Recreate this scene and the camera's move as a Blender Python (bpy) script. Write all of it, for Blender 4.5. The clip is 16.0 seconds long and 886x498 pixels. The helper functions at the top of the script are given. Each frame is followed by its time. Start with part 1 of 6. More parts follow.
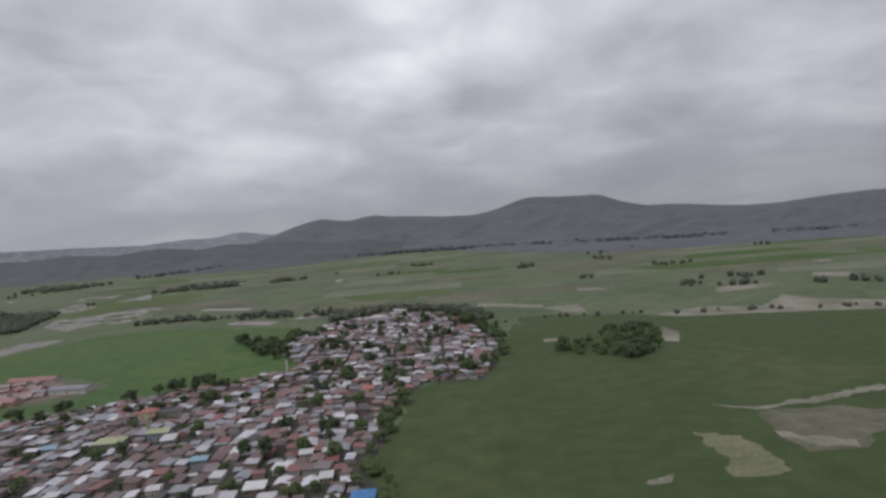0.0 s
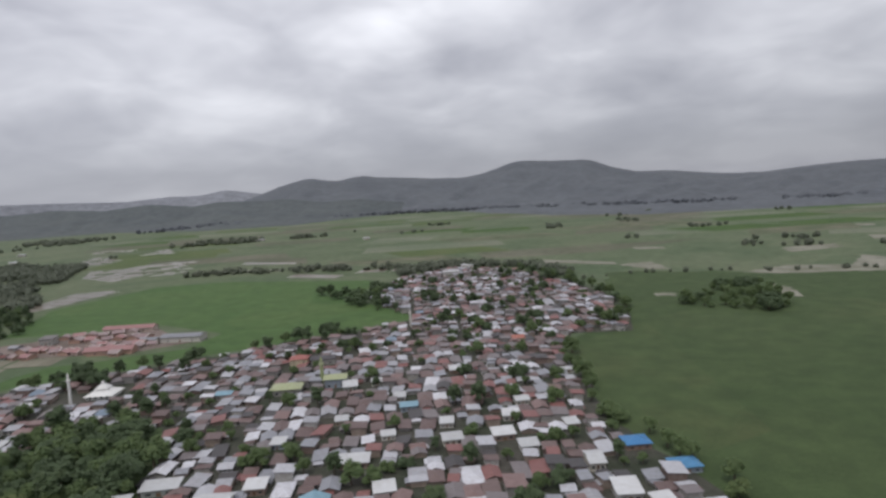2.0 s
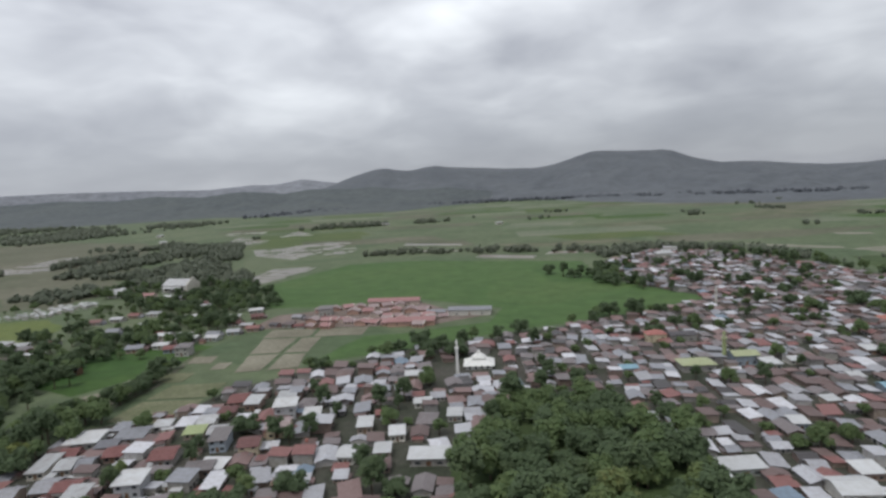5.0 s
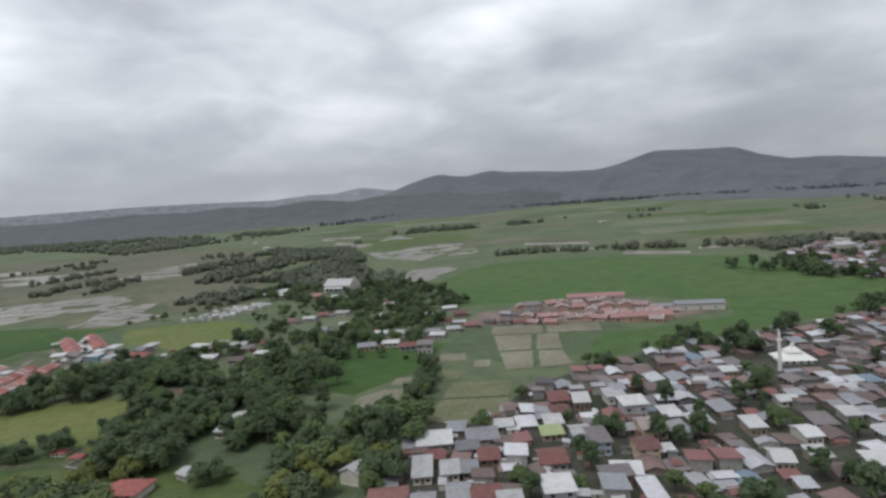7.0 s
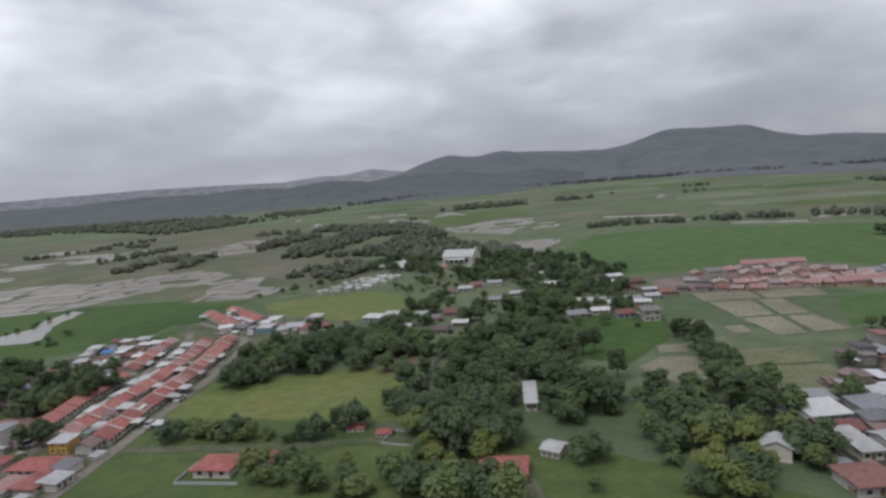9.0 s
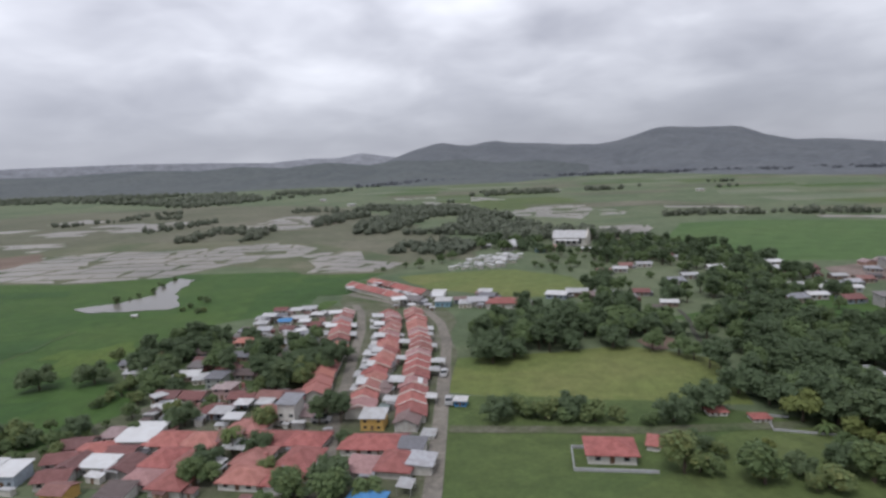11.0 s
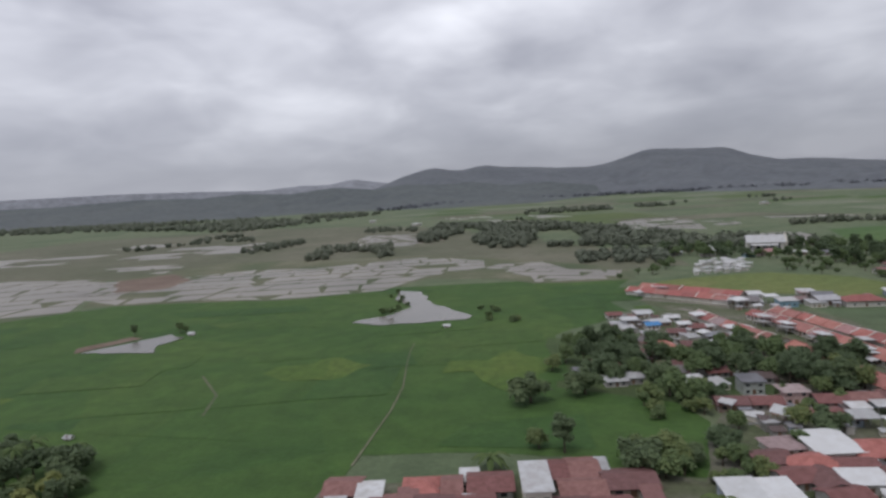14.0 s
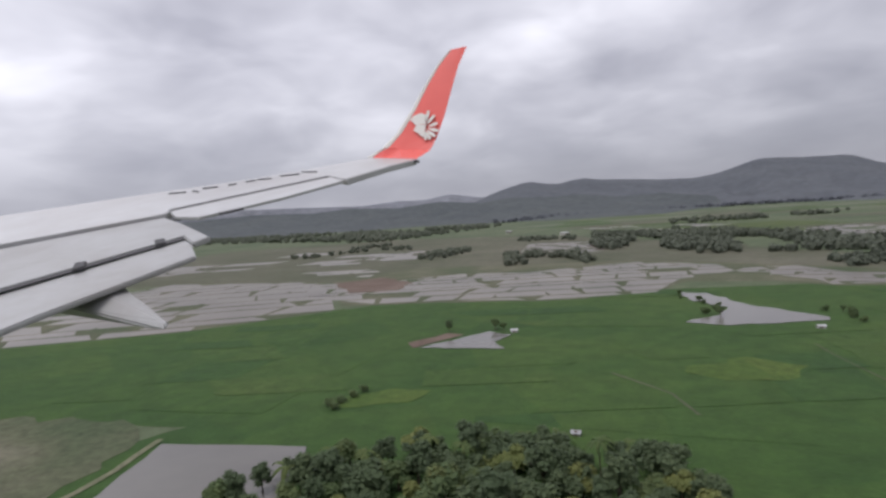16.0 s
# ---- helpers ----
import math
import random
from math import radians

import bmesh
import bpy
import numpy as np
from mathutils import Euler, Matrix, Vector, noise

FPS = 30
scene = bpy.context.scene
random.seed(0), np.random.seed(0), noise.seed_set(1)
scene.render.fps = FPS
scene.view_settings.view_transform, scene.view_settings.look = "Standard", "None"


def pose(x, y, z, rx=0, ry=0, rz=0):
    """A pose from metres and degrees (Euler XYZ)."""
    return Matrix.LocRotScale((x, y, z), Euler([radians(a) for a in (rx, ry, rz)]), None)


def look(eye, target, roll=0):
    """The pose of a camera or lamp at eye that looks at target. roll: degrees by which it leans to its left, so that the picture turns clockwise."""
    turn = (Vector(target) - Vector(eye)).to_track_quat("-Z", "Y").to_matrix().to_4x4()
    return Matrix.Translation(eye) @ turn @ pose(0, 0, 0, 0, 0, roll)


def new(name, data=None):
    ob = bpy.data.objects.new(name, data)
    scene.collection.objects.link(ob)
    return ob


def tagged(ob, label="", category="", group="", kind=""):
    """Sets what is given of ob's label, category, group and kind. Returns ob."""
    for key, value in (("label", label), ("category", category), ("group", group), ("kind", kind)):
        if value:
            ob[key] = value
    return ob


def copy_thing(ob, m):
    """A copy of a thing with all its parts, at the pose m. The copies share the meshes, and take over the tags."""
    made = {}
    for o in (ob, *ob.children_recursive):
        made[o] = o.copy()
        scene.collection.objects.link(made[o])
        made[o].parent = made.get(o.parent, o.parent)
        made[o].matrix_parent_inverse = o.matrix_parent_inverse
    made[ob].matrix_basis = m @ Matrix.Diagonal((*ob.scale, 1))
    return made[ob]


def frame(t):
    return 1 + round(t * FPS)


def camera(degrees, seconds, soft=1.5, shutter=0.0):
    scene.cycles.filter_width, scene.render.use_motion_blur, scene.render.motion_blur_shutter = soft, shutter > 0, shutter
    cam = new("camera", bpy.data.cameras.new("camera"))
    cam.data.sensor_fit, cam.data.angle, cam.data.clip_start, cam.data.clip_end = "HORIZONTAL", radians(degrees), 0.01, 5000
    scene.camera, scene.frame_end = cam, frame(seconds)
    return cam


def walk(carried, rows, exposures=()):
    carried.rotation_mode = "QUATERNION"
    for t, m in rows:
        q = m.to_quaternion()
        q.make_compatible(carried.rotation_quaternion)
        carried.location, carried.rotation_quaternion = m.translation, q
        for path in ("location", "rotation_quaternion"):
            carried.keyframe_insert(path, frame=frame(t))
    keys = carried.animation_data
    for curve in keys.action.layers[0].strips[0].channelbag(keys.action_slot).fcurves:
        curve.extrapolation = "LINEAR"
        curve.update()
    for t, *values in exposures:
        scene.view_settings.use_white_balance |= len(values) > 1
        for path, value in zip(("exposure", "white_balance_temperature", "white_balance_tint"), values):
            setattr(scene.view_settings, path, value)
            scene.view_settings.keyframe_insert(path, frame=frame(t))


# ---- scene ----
from mathutils import geometry

# The flight: seconds, east, north, height, yaw, pitch, roll. The aircraft flies towards -x and looks north.
cam = camera(72.3, 16.0, soft=2.8)
FLIGHT = [
    (0.0, 0.0, 0.0, 66.66, 5.95, -1.84, -4.45), (0.5, -18.29, 1.31, 65.84, 5.95, -4.0, -5.91),
    (1.0, -36.62, 2.54, 65.03, 6.63, -3.05, -6.58), (1.5, -55.0, 3.68, 64.21, 6.43, -4.57, -5.55),
    (2.0, -73.43, 4.73, 63.38, 4.26, -5.41, -3.34), (2.5, -91.9, 5.71, 62.55, 5.57, -7.52, -3.77),
    (3.0, -110.42, 6.59, 61.72, 4.14, -5.31, -1.98), (3.5, -128.98, 7.4, 60.88, 6.46, -6.13, -3.79),
    (4.0, -147.59, 8.12, 60.04, 7.77, -4.94, -3.54), (4.5, -166.25, 8.74, 59.2, 8.74, -5.3, -3.05),
    (5.0, -184.95, 9.3, 58.35, 9.7, -5.9, -3.0), (5.5, -203.7, 9.77, 57.5, 10.87, -6.49, -3.05),
    (6.0, -222.49, 10.16, 56.63, 12.23, -6.68, -3.1), (6.5, -241.33, 10.44, 55.76, 14.22, -5.08, -2.9),
    (7.0, -260.22, 10.65, 54.89, 14.22, -4.99, -4.47), (7.5, -279.15, 10.78, 54.01, 15.4, -4.73, -5.87),
    (8.0, -298.13, 10.82, 53.13, 14.55, -5.38, -5.36), (8.5, -317.15, 10.78, 52.25, 14.78, -6.38, -5.45),
    (9.0, -336.22, 10.65, 51.36, 14.48, -6.66, -4.9), (9.5, -355.34, 10.44, 50.47, 14.09, -6.73, -4.15),
    (10.0, -374.5, 10.16, 49.58, 13.7, -6.7, -3.5), (10.5, -393.7, 9.76, 48.68, 13.37, -6.1, -3.3),
    (11.0, -412.95, 9.3, 47.78, 12.54, -7.82, -2.38), (11.5, -432.25, 8.75, 46.87, 12.77, -7.53, -3.07),
    (12.0, -451.59, 8.12, 45.96, 13.04, -7.93, -3.38), (12.5, -470.98, 7.4, 45.04, 12.87, -7.59, -3.55),
    (13.0, -490.42, 6.59, 44.12, 8.24, -4.5, -3.81), (13.5, -509.9, 5.71, 43.19, 7.54, -4.94, -4.07),
    (14.0, -529.43, 4.73, 42.26, 10.37, -5.46, -3.32), (14.5, -549.0, 3.68, 41.33, 13.85, -5.29, -2.77),
    (15.0, -568.62, 2.54, 40.39, 15.79, -7.38, -3.08), (15.5, -588.29, 1.31, 39.45, 16.87, -6.56, -3.43),
    (16.0, -608.0, 0.0, 38.5, 18.34, -3.51, -3.8)]


def bearing(x, y, z, yaw, pitch, roll):
    ya, pi = radians(yaw), radians(pitch)
    ahead = Vector((-math.sin(ya) * math.cos(pi), math.cos(ya) * math.cos(pi), math.sin(pi)))
    return look((x, y, z), Vector((x, y, z)) + ahead * 100, roll)


EXPOSURE = [(0.0, -0.05, 6460, 14), (0.5, -0.04, 6460, 14), (1.0, 0.02, 6460, 13), (2.0, 0.20, 6450, 11), (2.5, 0.18, 6450, 10), (3.0, 0.28, 6450, 9), (3.5, 0.28, 6450, 9), (4.5, 0.28, 6430, 8), (6.5, 0.33, 6400, 6), (7.5, 0.20, 6400, 6), (8.0, 0.15, 6400, 7),
            (10.5, 0.36, 6300, 12), (11.5, 0.40, 6280, 12), (12.5, 0.36, 6280, 11), (13.5, 0.16, 6300, 12), (14.0, 0.14, 6330, 12), (14.5, 0.20, 6340, 12), (15.0, 0.19, 6350, 13), (15.6, 0.20, 6370, 14), (16.0, 0.20, 6380, 15)]
walk(cam, [(t, bearing(*row)) for t, *row in FLIGHT], EXPOSURE)

# ---- light: an overcast rainy-season sky, with a wide veiled sun behind the cloud ----
world = bpy.data.worlds.new("overcast_sky")
scene.world = world
world.use_nodes = True
wn, wl = world.node_tree.nodes, world.node_tree.links
wn.clear()


def wnode(kind, **kw):
    n = wn.new(kind)
    for k, v in kw.items():
        n.inputs[k].default_value = v
    return n


sky = wn.new("ShaderNodeTexSky")
sky.sky_type, sky.sun_disc, sky.sun_elevation, sky.sun_rotation = "NISHITA", False, radians(55), radians(200)
coord = wn.new("ShaderNodeTexCoord")
split = wn.new("ShaderNodeSeparateXYZ")
wl.new(coord.outputs["Generated"], split.inputs[0])


def wmath(op, a, b, clamp=False):
    n = wn.new("ShaderNodeMath")
    n.operation, n.use_clamp = op, clamp
    for i, v in enumerate((a, b)):
        if isinstance(v, (int, float)):
            n.inputs[i].default_value = v
        else:
            wl.new(v, n.inputs[i])
    return n.outputs[0]


lift = wmath("ADD", wmath("MAXIMUM", split.outputs["Z"], 0.0), 0.30)
plan = wn.new("ShaderNodeCombineXYZ")
wl.new(wmath("DIVIDE", split.outputs["X"], lift), plan.inputs[0])
wl.new(wmath("DIVIDE", split.outputs["Y"], lift), plan.inputs[1])
big = wnode("ShaderNodeTexNoise", Scale=1.15, Detail=3.5, Roughness=0.45, Distortion=0.25)
fine = wnode("ShaderNodeTexNoise", Scale=2.9, Detail=3.5, Roughness=0.5, Distortion=0.3)
wl.new(plan.outputs[0], big.inputs["Vector"])
wl.new(plan.outputs[0], fine.inputs["Vector"])
mixed = wmath("ADD", wmath("MULTIPLY", big.outputs[0], 0.64), wmath("MULTIPLY", fine.outputs[0], 0.36))
cloud = wn.new("ShaderNodeValToRGB")
cloud.color_ramp.elements[0].position, cloud.color_ramp.elements[0].color = 0.36, (0.41, 0.42, 0.47, 1)
cloud.color_ramp.elements[1].position, cloud.color_ramp.elements[1].color = 0.63, (1.00, 1.015, 1.06, 1)
mid = cloud.color_ramp.elements.new(0.5)
mid.color = (0.655, 0.667, 0.715, 1)
wl.new(mixed, cloud.inputs[0])
# the low cloud base towards the hills is greyer, with rain under it
low = wn.new("ShaderNodeValToRGB")
low.color_ramp.elements[0].position, low.color_ramp.elements[0].color = 0.05, (1, 1, 1, 1)
low.color_ramp.elements[1].position, low.color_ramp.elements[1].color = 0.26, (0, 0, 0, 1)
wl.new(split.outputs["Z"], low.inputs[0])
veil = wn.new("ShaderNodeMix")
veil.data_type = "RGBA"
veil.inputs["B"].default_value = (0.285, 0.294, 0.330, 1)
wl.new(wmath("MULTIPLY", low.outputs[0], 0.85), veil.inputs["Factor"])
wl.new(cloud.outputs[0], veil.inputs["A"])
overcast = wnode("ShaderNodeBackground", Strength=1.0)
# thinner cloud towards the west lets more light through
west = wn.new("ShaderNodeMix")
west.data_type, west.blend_type = "RGBA", "MULTIPLY"
west.inputs["Factor"].default_value = 1.0
thin = wn.new("ShaderNodeCombineColor")
for i in range(3):
    wl.new(wmath("SUBTRACT", 1.0, wmath("MULTIPLY", split.outputs["X"], 0.17)), thin.inputs[i])
wl.new(veil.outputs["Result"], west.inputs["A"])
wl.new(thin.outputs[0], west.inputs["B"])
wl.new(west.outputs["Result"], overcast.inputs[0])
clear = wnode("ShaderNodeBackground", Strength=0.06)
wl.new(sky.outputs[0], clear.inputs[0])
blend = wnode("ShaderNodeMixShader", Fac=0.94)
wl.new(clear.outputs[0], blend.inputs[1])
wl.new(overcast.outputs[0], blend.inputs[2])
wl.new(blend.outputs[0], wn.new("ShaderNodeOutputWorld").inputs[0])

sun = new("sun", bpy.data.lights.new("sun", "SUN"))
sun.data.energy, sun.data.angle, sun.data.color = 1.35, radians(25), (1.0, 0.97, 0.92)
sun.matrix_world = look((0, 0, 300), (60, 140, 0))


# ---- materials ----
def material(name, rough=0.85, metal=0.0):
    m = bpy.data.materials.new(name)
    m.use_nodes = True
    b = m.node_tree.nodes["Principled BSDF"]
    b.inputs["Roughness"].default_value, b.inputs["Metallic"].default_value = rough, metal
    b.inputs["Specular IOR Level"].default_value = 0.3
    return m, m.node_tree.nodes, m.node_tree.links, b


def ramp(nodes, stops, constant=False):
    node = nodes.new("ShaderNodeValToRGB")
    r = node.color_ramp
    if constant:
        r.interpolation = "CONSTANT"
    while len(r.elements) < len(stops):
        r.elements.new(0.99)
    for e, (p, c) in zip(r.elements, stops):
        e.position, e.color = p, (*c, 1)
    return node


def noise_node(nodes, links, scale, detail=4.0, source="Object", rough=0.55):
    n = nodes.new("ShaderNodeTexNoise")
    n.inputs["Scale"].default_value, n.inputs["Detail"].default_value, n.inputs["Roughness"].default_value = scale, detail, rough
    if source == "World":
        links.new(nodes.new("ShaderNodeNewGeometry").outputs["Position"], n.inputs["Vector"])
    else:
        links.new(nodes.new("ShaderNodeTexCoord").outputs[source], n.inputs["Vector"])
    return n


def tint(nodes, links, a, b, factor, mode="MIX"):
    x = nodes.new("ShaderNodeMix")
    x.data_type, x.blend_type = "RGBA", mode
    for slot, v in (("A", a), ("B", b), ("Factor", factor)):
        if isinstance(v, tuple):
            x.inputs[slot].default_value = (*v, 1)
        elif isinstance(v, (int, float)):
            x.inputs[slot].default_value = v
        else:
            links.new(v, x.inputs[slot])
    return x.outputs["Result"]


def grown(name, stops, coarse, close, relief=0.5, source="World", rough=0.95, depth=0.3):
    """A natural surface: colour stops over coarse noise, broken up by close noise."""
    m, nodes, links, b = material(name, rough)
    n1, n2 = noise_node(nodes, links, coarse, 5, source), noise_node(nodes, links, close, 4, source, 0.7)
    r = ramp(nodes, stops)
    links.new(n1.outputs[0], r.inputs[0])
    k = ramp(nodes, [(0.3, (0.55, 0.55, 0.55)), (0.7, (1.3, 1.3, 1.3))])
    links.new(n2.outputs[0], k.inputs[0])
    links.new(tint(nodes, links, r.outputs[0], k.outputs[0], 0.75, "MULTIPLY"), b.inputs["Base Color"])
    bump = nodes.new("ShaderNodeBump")
    bump.inputs["Strength"].default_value, bump.inputs["Distance"].default_value = relief, depth
    links.new(n2.outputs[0], bump.inputs["Height"])
    links.new(bump.outputs[0], b.inputs["Normal"])
    return m


def painted(name, stops, rough=0.6, metal=0.0, dirt=0.45, ribs=0.0, close=1.2, island=False):
    """Colour picked for each object from the stops, with streaks of dirt and rust; ribs: corrugation spacing."""
    m, nodes, links, b = material(name, rough, metal)
    r = ramp(nodes, stops, True)
    links.new(nodes.new("ShaderNodeNewGeometry").outputs["Random Per Island"] if island else nodes.new("ShaderNodeObjectInfo").outputs["Random"], r.inputs[0])
    n1, n2 = noise_node(nodes, links, 0.35, 5), noise_node(nodes, links, close, 6, "World", 0.7)
    k = ramp(nodes, [(0.35, (0.42, 0.33, 0.27)), (0.62, (1.0, 1.0, 1.0))])
    links.new(n2.outputs[0], k.inputs[0])
    links.new(tint(nodes, links, r.outputs[0], k.outputs[0], dirt, "MULTIPLY"), b.inputs["Base Color"])
    if ribs:
        w = nodes.new("ShaderNodeTexWave")
        w.inputs["Scale"].default_value = 1 / ribs
        links.new(nodes.new("ShaderNodeTexCoord").outputs["Object"], w.inputs["Vector"])
        bump = nodes.new("ShaderNodeBump")
        bump.inputs["Strength"].default_value, bump.inputs["Distance"].default_value = 0.5, 0.05
        links.new(w.outputs["Fac"], bump.inputs["Height"])
        links.new(bump.outputs[0], b.inputs["Normal"])
    return m


def meadow(name, stops, plot, coarse):
    """Grassland in plots, each of a slightly different green, with patches and tufts."""
    m, nodes, links, b = material(name, 0.95)
    pos = nodes.new("ShaderNodeNewGeometry").outputs["Position"]
    v = nodes.new("ShaderNodeTexVoronoi")
    v.inputs["Scale"].default_value = 1 / plot
    links.new(pos, v.inputs["Vector"])
    sep = nodes.new("ShaderNodeSeparateColor")
    links.new(v.outputs["Color"], sep.inputs[0])
    n1, n2, n3 = (noise_node(nodes, links, s, 5, "World", 0.62) for s in (coarse, coarse * 9, 1.1))
    add = nodes.new("ShaderNodeMath")
    add.operation = "MULTIPLY_ADD"
    links.new(sep.outputs[0], add.inputs[0])
    add.inputs[1].default_value = 0.35
    sub = nodes.new("ShaderNodeMath")
    sub.operation = "MULTIPLY_ADD"
    links.new(n1.outputs[0], sub.inputs[0])
    sub.inputs[1].default_value, sub.inputs[2].default_value = 1.1, -0.22
    links.new(sub.outputs[0], add.inputs[2])
    r = ramp(nodes, stops)
    links.new(add.outputs[0], r.inputs[0])
    k = ramp(nodes, [(0.3, (0.62, 0.64, 0.6)), (0.7, (1.25, 1.22, 1.2))])
    links.new(n2.outputs[0], k.inputs[0])
    k2 = ramp(nodes, [(0.3, (0.7, 0.7, 0.7)), (0.7, (1.2, 1.2, 1.2))])
    links.new(n3.outputs[0], k2.inputs[0])
    c = tint(nodes, links, r.outputs[0], k.outputs[0], 0.7, "MULTIPLY")
    links.new(tint(nodes, links, c, k2.outputs[0], 0.6, "MULTIPLY"), b.inputs["Base Color"])
    bump = nodes.new("ShaderNodeBump")
    bump.inputs["Strength"].default_value, bump.inputs["Distance"].default_value = 0.6, 0.4
    links.new(n3.outputs[0], bump.inputs["Height"])
    links.new(bump.outputs[0], b.inputs["Normal"])
    return m


M = {}
M["ground"] = meadow("rough_grassland", [(0.2, (0.064, 0.095, 0.049)), (0.5, (0.092, 0.118, 0.066)), (0.8, (0.116, 0.134, 0.081)), (1.0, (0.140, 0.134, 0.100))], 55, 0.012)
M["rice"] = meadow("young_rice", [(0.2, (0.028, 0.068, 0.016)), (0.5, (0.039, 0.082, 0.018)), (0.8, (0.052, 0.094, 0.021)), (1.0, (0.079, 0.109, 0.029))], 32, 0.02)
M["rice_bright"] = meadow("bright_rice", [(0.2, (0.050, 0.099, 0.029)), (0.6, (0.060, 0.108, 0.033)), (1.0, (0.082, 0.120, 0.040))], 60, 0.012)
M["pasture"] = meadow("yellow_pasture", [(0.2, (0.081, 0.117, 0.036)), (0.6, (0.112, 0.137, 0.042)), (1.0, (0.142, 0.145, 0.055))], 30, 0.03)
M["meadow"] = meadow("grazed_meadow", [(0.2, (0.054, 0.085, 0.028)), (0.6, (0.073, 0.101, 0.033)), (1.0, (0.104, 0.118, 0.047))], 40, 0.03)
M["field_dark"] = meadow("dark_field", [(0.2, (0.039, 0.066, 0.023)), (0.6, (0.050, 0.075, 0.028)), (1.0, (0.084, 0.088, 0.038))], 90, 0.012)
M["rice_deep"] = meadow("deep_green_rice", [(0.2, (0.028, 0.066, 0.018)), (0.6, (0.034, 0.077, 0.018)), (1.0, (0.045, 0.087, 0.022))], 25, 0.03)
M["rice_yellow"] = meadow("ripening_rice", [(0.2, (0.051, 0.095, 0.018)), (0.6, (0.065, 0.106, 0.021)), (1.0, (0.091, 0.120, 0.026))], 18, 0.04)
M["rice_light"] = meadow("light_green_rice", [(0.2, (0.038, 0.080, 0.017)), (0.6, (0.047, 0.088, 0.020)), (1.0, (0.068, 0.101, 0.026))], 25, 0.03)
M["mud"] = grown("fallow_mud", [(0.35, (0.144, 0.133, 0.100)), (0.65, (0.209, 0.196, 0.152))], 0.05, 0.8)
M["bund"] = grown("grassy_bund", [(0.35, (0.105, 0.115, 0.062)), (0.65, (0.165, 0.165, 0.105))], 0.06, 0.8)
M["wet_grass"] = grown("wet_grass_and_mud", [(0.3, (0.060, 0.082, 0.040)), (0.5, (0.092, 0.100, 0.058)), (0.7, (0.150, 0.142, 0.100))], 0.03, 0.5)
M["marsh"] = grown("wet_olive_marsh", [(0.3, (0.070, 0.080, 0.047)), (0.5, (0.098, 0.100, 0.066)), (0.7, (0.135, 0.128, 0.095))], 0.012, 0.14)
# Grass colour lightened and greyed to stand in for haze far off
M["pale_field"] = grown("haze_paled_field", [(0.35, (0.105, 0.128, 0.080)), (0.65, (0.150, 0.158, 0.112))], 0.01, 0.2)
M["red_mud"] = grown("reddish_mud", [(0.35, (0.115, 0.080, 0.062)), (0.65, (0.165, 0.122, 0.098))], 0.05, 0.6)
M["sand"] = grown("pale_sand", [(0.35, (0.133, 0.136, 0.097)), (0.65, (0.237, 0.228, 0.189))], 0.04, 0.6)
M["dirt"] = grown("village_dirt", [(0.35, (0.033, 0.041, 0.025)), (0.65, (0.069, 0.064, 0.055))], 0.06, 0.7)
M["yard"] = grown("weedy_yard", [(0.3, (0.05, 0.075, 0.028)), (0.5, (0.085, 0.092, 0.055)), (0.7, (0.15, 0.14, 0.12))], 0.09, 0.8)
M["pinkish_soil"] = grown("reddish_soil", [(0.35, (0.122, 0.096, 0.081)), (0.65, (0.194, 0.152, 0.137))], 0.08, 0.8)
M["asphalt"] = grown("worn_asphalt", [(0.35, (0.125, 0.115, 0.10)), (0.65, (0.19, 0.172, 0.15))], 0.08, 0.9, 0.2)


def wet(name, lo, hi, rough, scale=0.03):
    m, nodes, links, b = material(name, rough)
    n = noise_node(nodes, links, scale, 5, "World")
    n2 = noise_node(nodes, links, 0.5, 4, "World")
    r = ramp(nodes, [(0.35, lo), (0.65, hi)])
    links.new(n.outputs[0], r.inputs[0])
    links.new(r.outputs[0], b.inputs["Base Color"])
    b.inputs["Specular IOR Level"].default_value = 0.33
    bump = nodes.new("ShaderNodeBump")
    bump.inputs["Strength"].default_value, bump.inputs["Distance"].default_value = 0.08, 0.05
    links.new(n2.outputs[0], bump.inputs["Height"])
    links.new(bump.outputs[0], b.inputs["Normal"])
    return m


M["water"] = wet("pond_water", (0.116, 0.109, 0.099), (0.146, 0.137, 0.121), 0.22)
M["paddy"] = wet("flooded_paddy", (0.099, 0.083, 0.063), (0.156, 0.133, 0.105), 0.32)

GREYS = [(0.0, (0.360, 0.369, 0.402)), (0.08, (0.215, 0.223, 0.251)), (0.22, (0.146, 0.149, 0.170)), (0.36, (0.103, 0.077, 0.076)),
         (0.47, (0.185, 0.130, 0.127)), (0.60, (0.266, 0.270, 0.295)), (0.70, (0.190, 0.095, 0.091)), (0.78, (0.155, 0.142, 0.147)), (0.89, (0.078, 0.073, 0.081)), (0.97, (0.155, 0.197, 0.197))]
MIXED = [(0.0, (0.399, 0.407, 0.446)), (0.09, (0.242, 0.251, 0.282)), (0.22, (0.172, 0.153, 0.160)), (0.36, (0.130, 0.092, 0.090)), (0.48, (0.195, 0.132, 0.128)), (0.59, (0.303, 0.307, 0.336)),
         (0.66, (0.205, 0.098, 0.094)), (0.76, (0.520, 0.527, 0.573)), (0.82, (0.150, 0.108, 0.105)), (0.91, (0.066, 0.062, 0.066)), (0.985, (0.164, 0.217, 0.282))]
M["tin_mixed"] = painted("mixed_village_roofing", MIXED, 0.55, 0, 0.4, island=True)
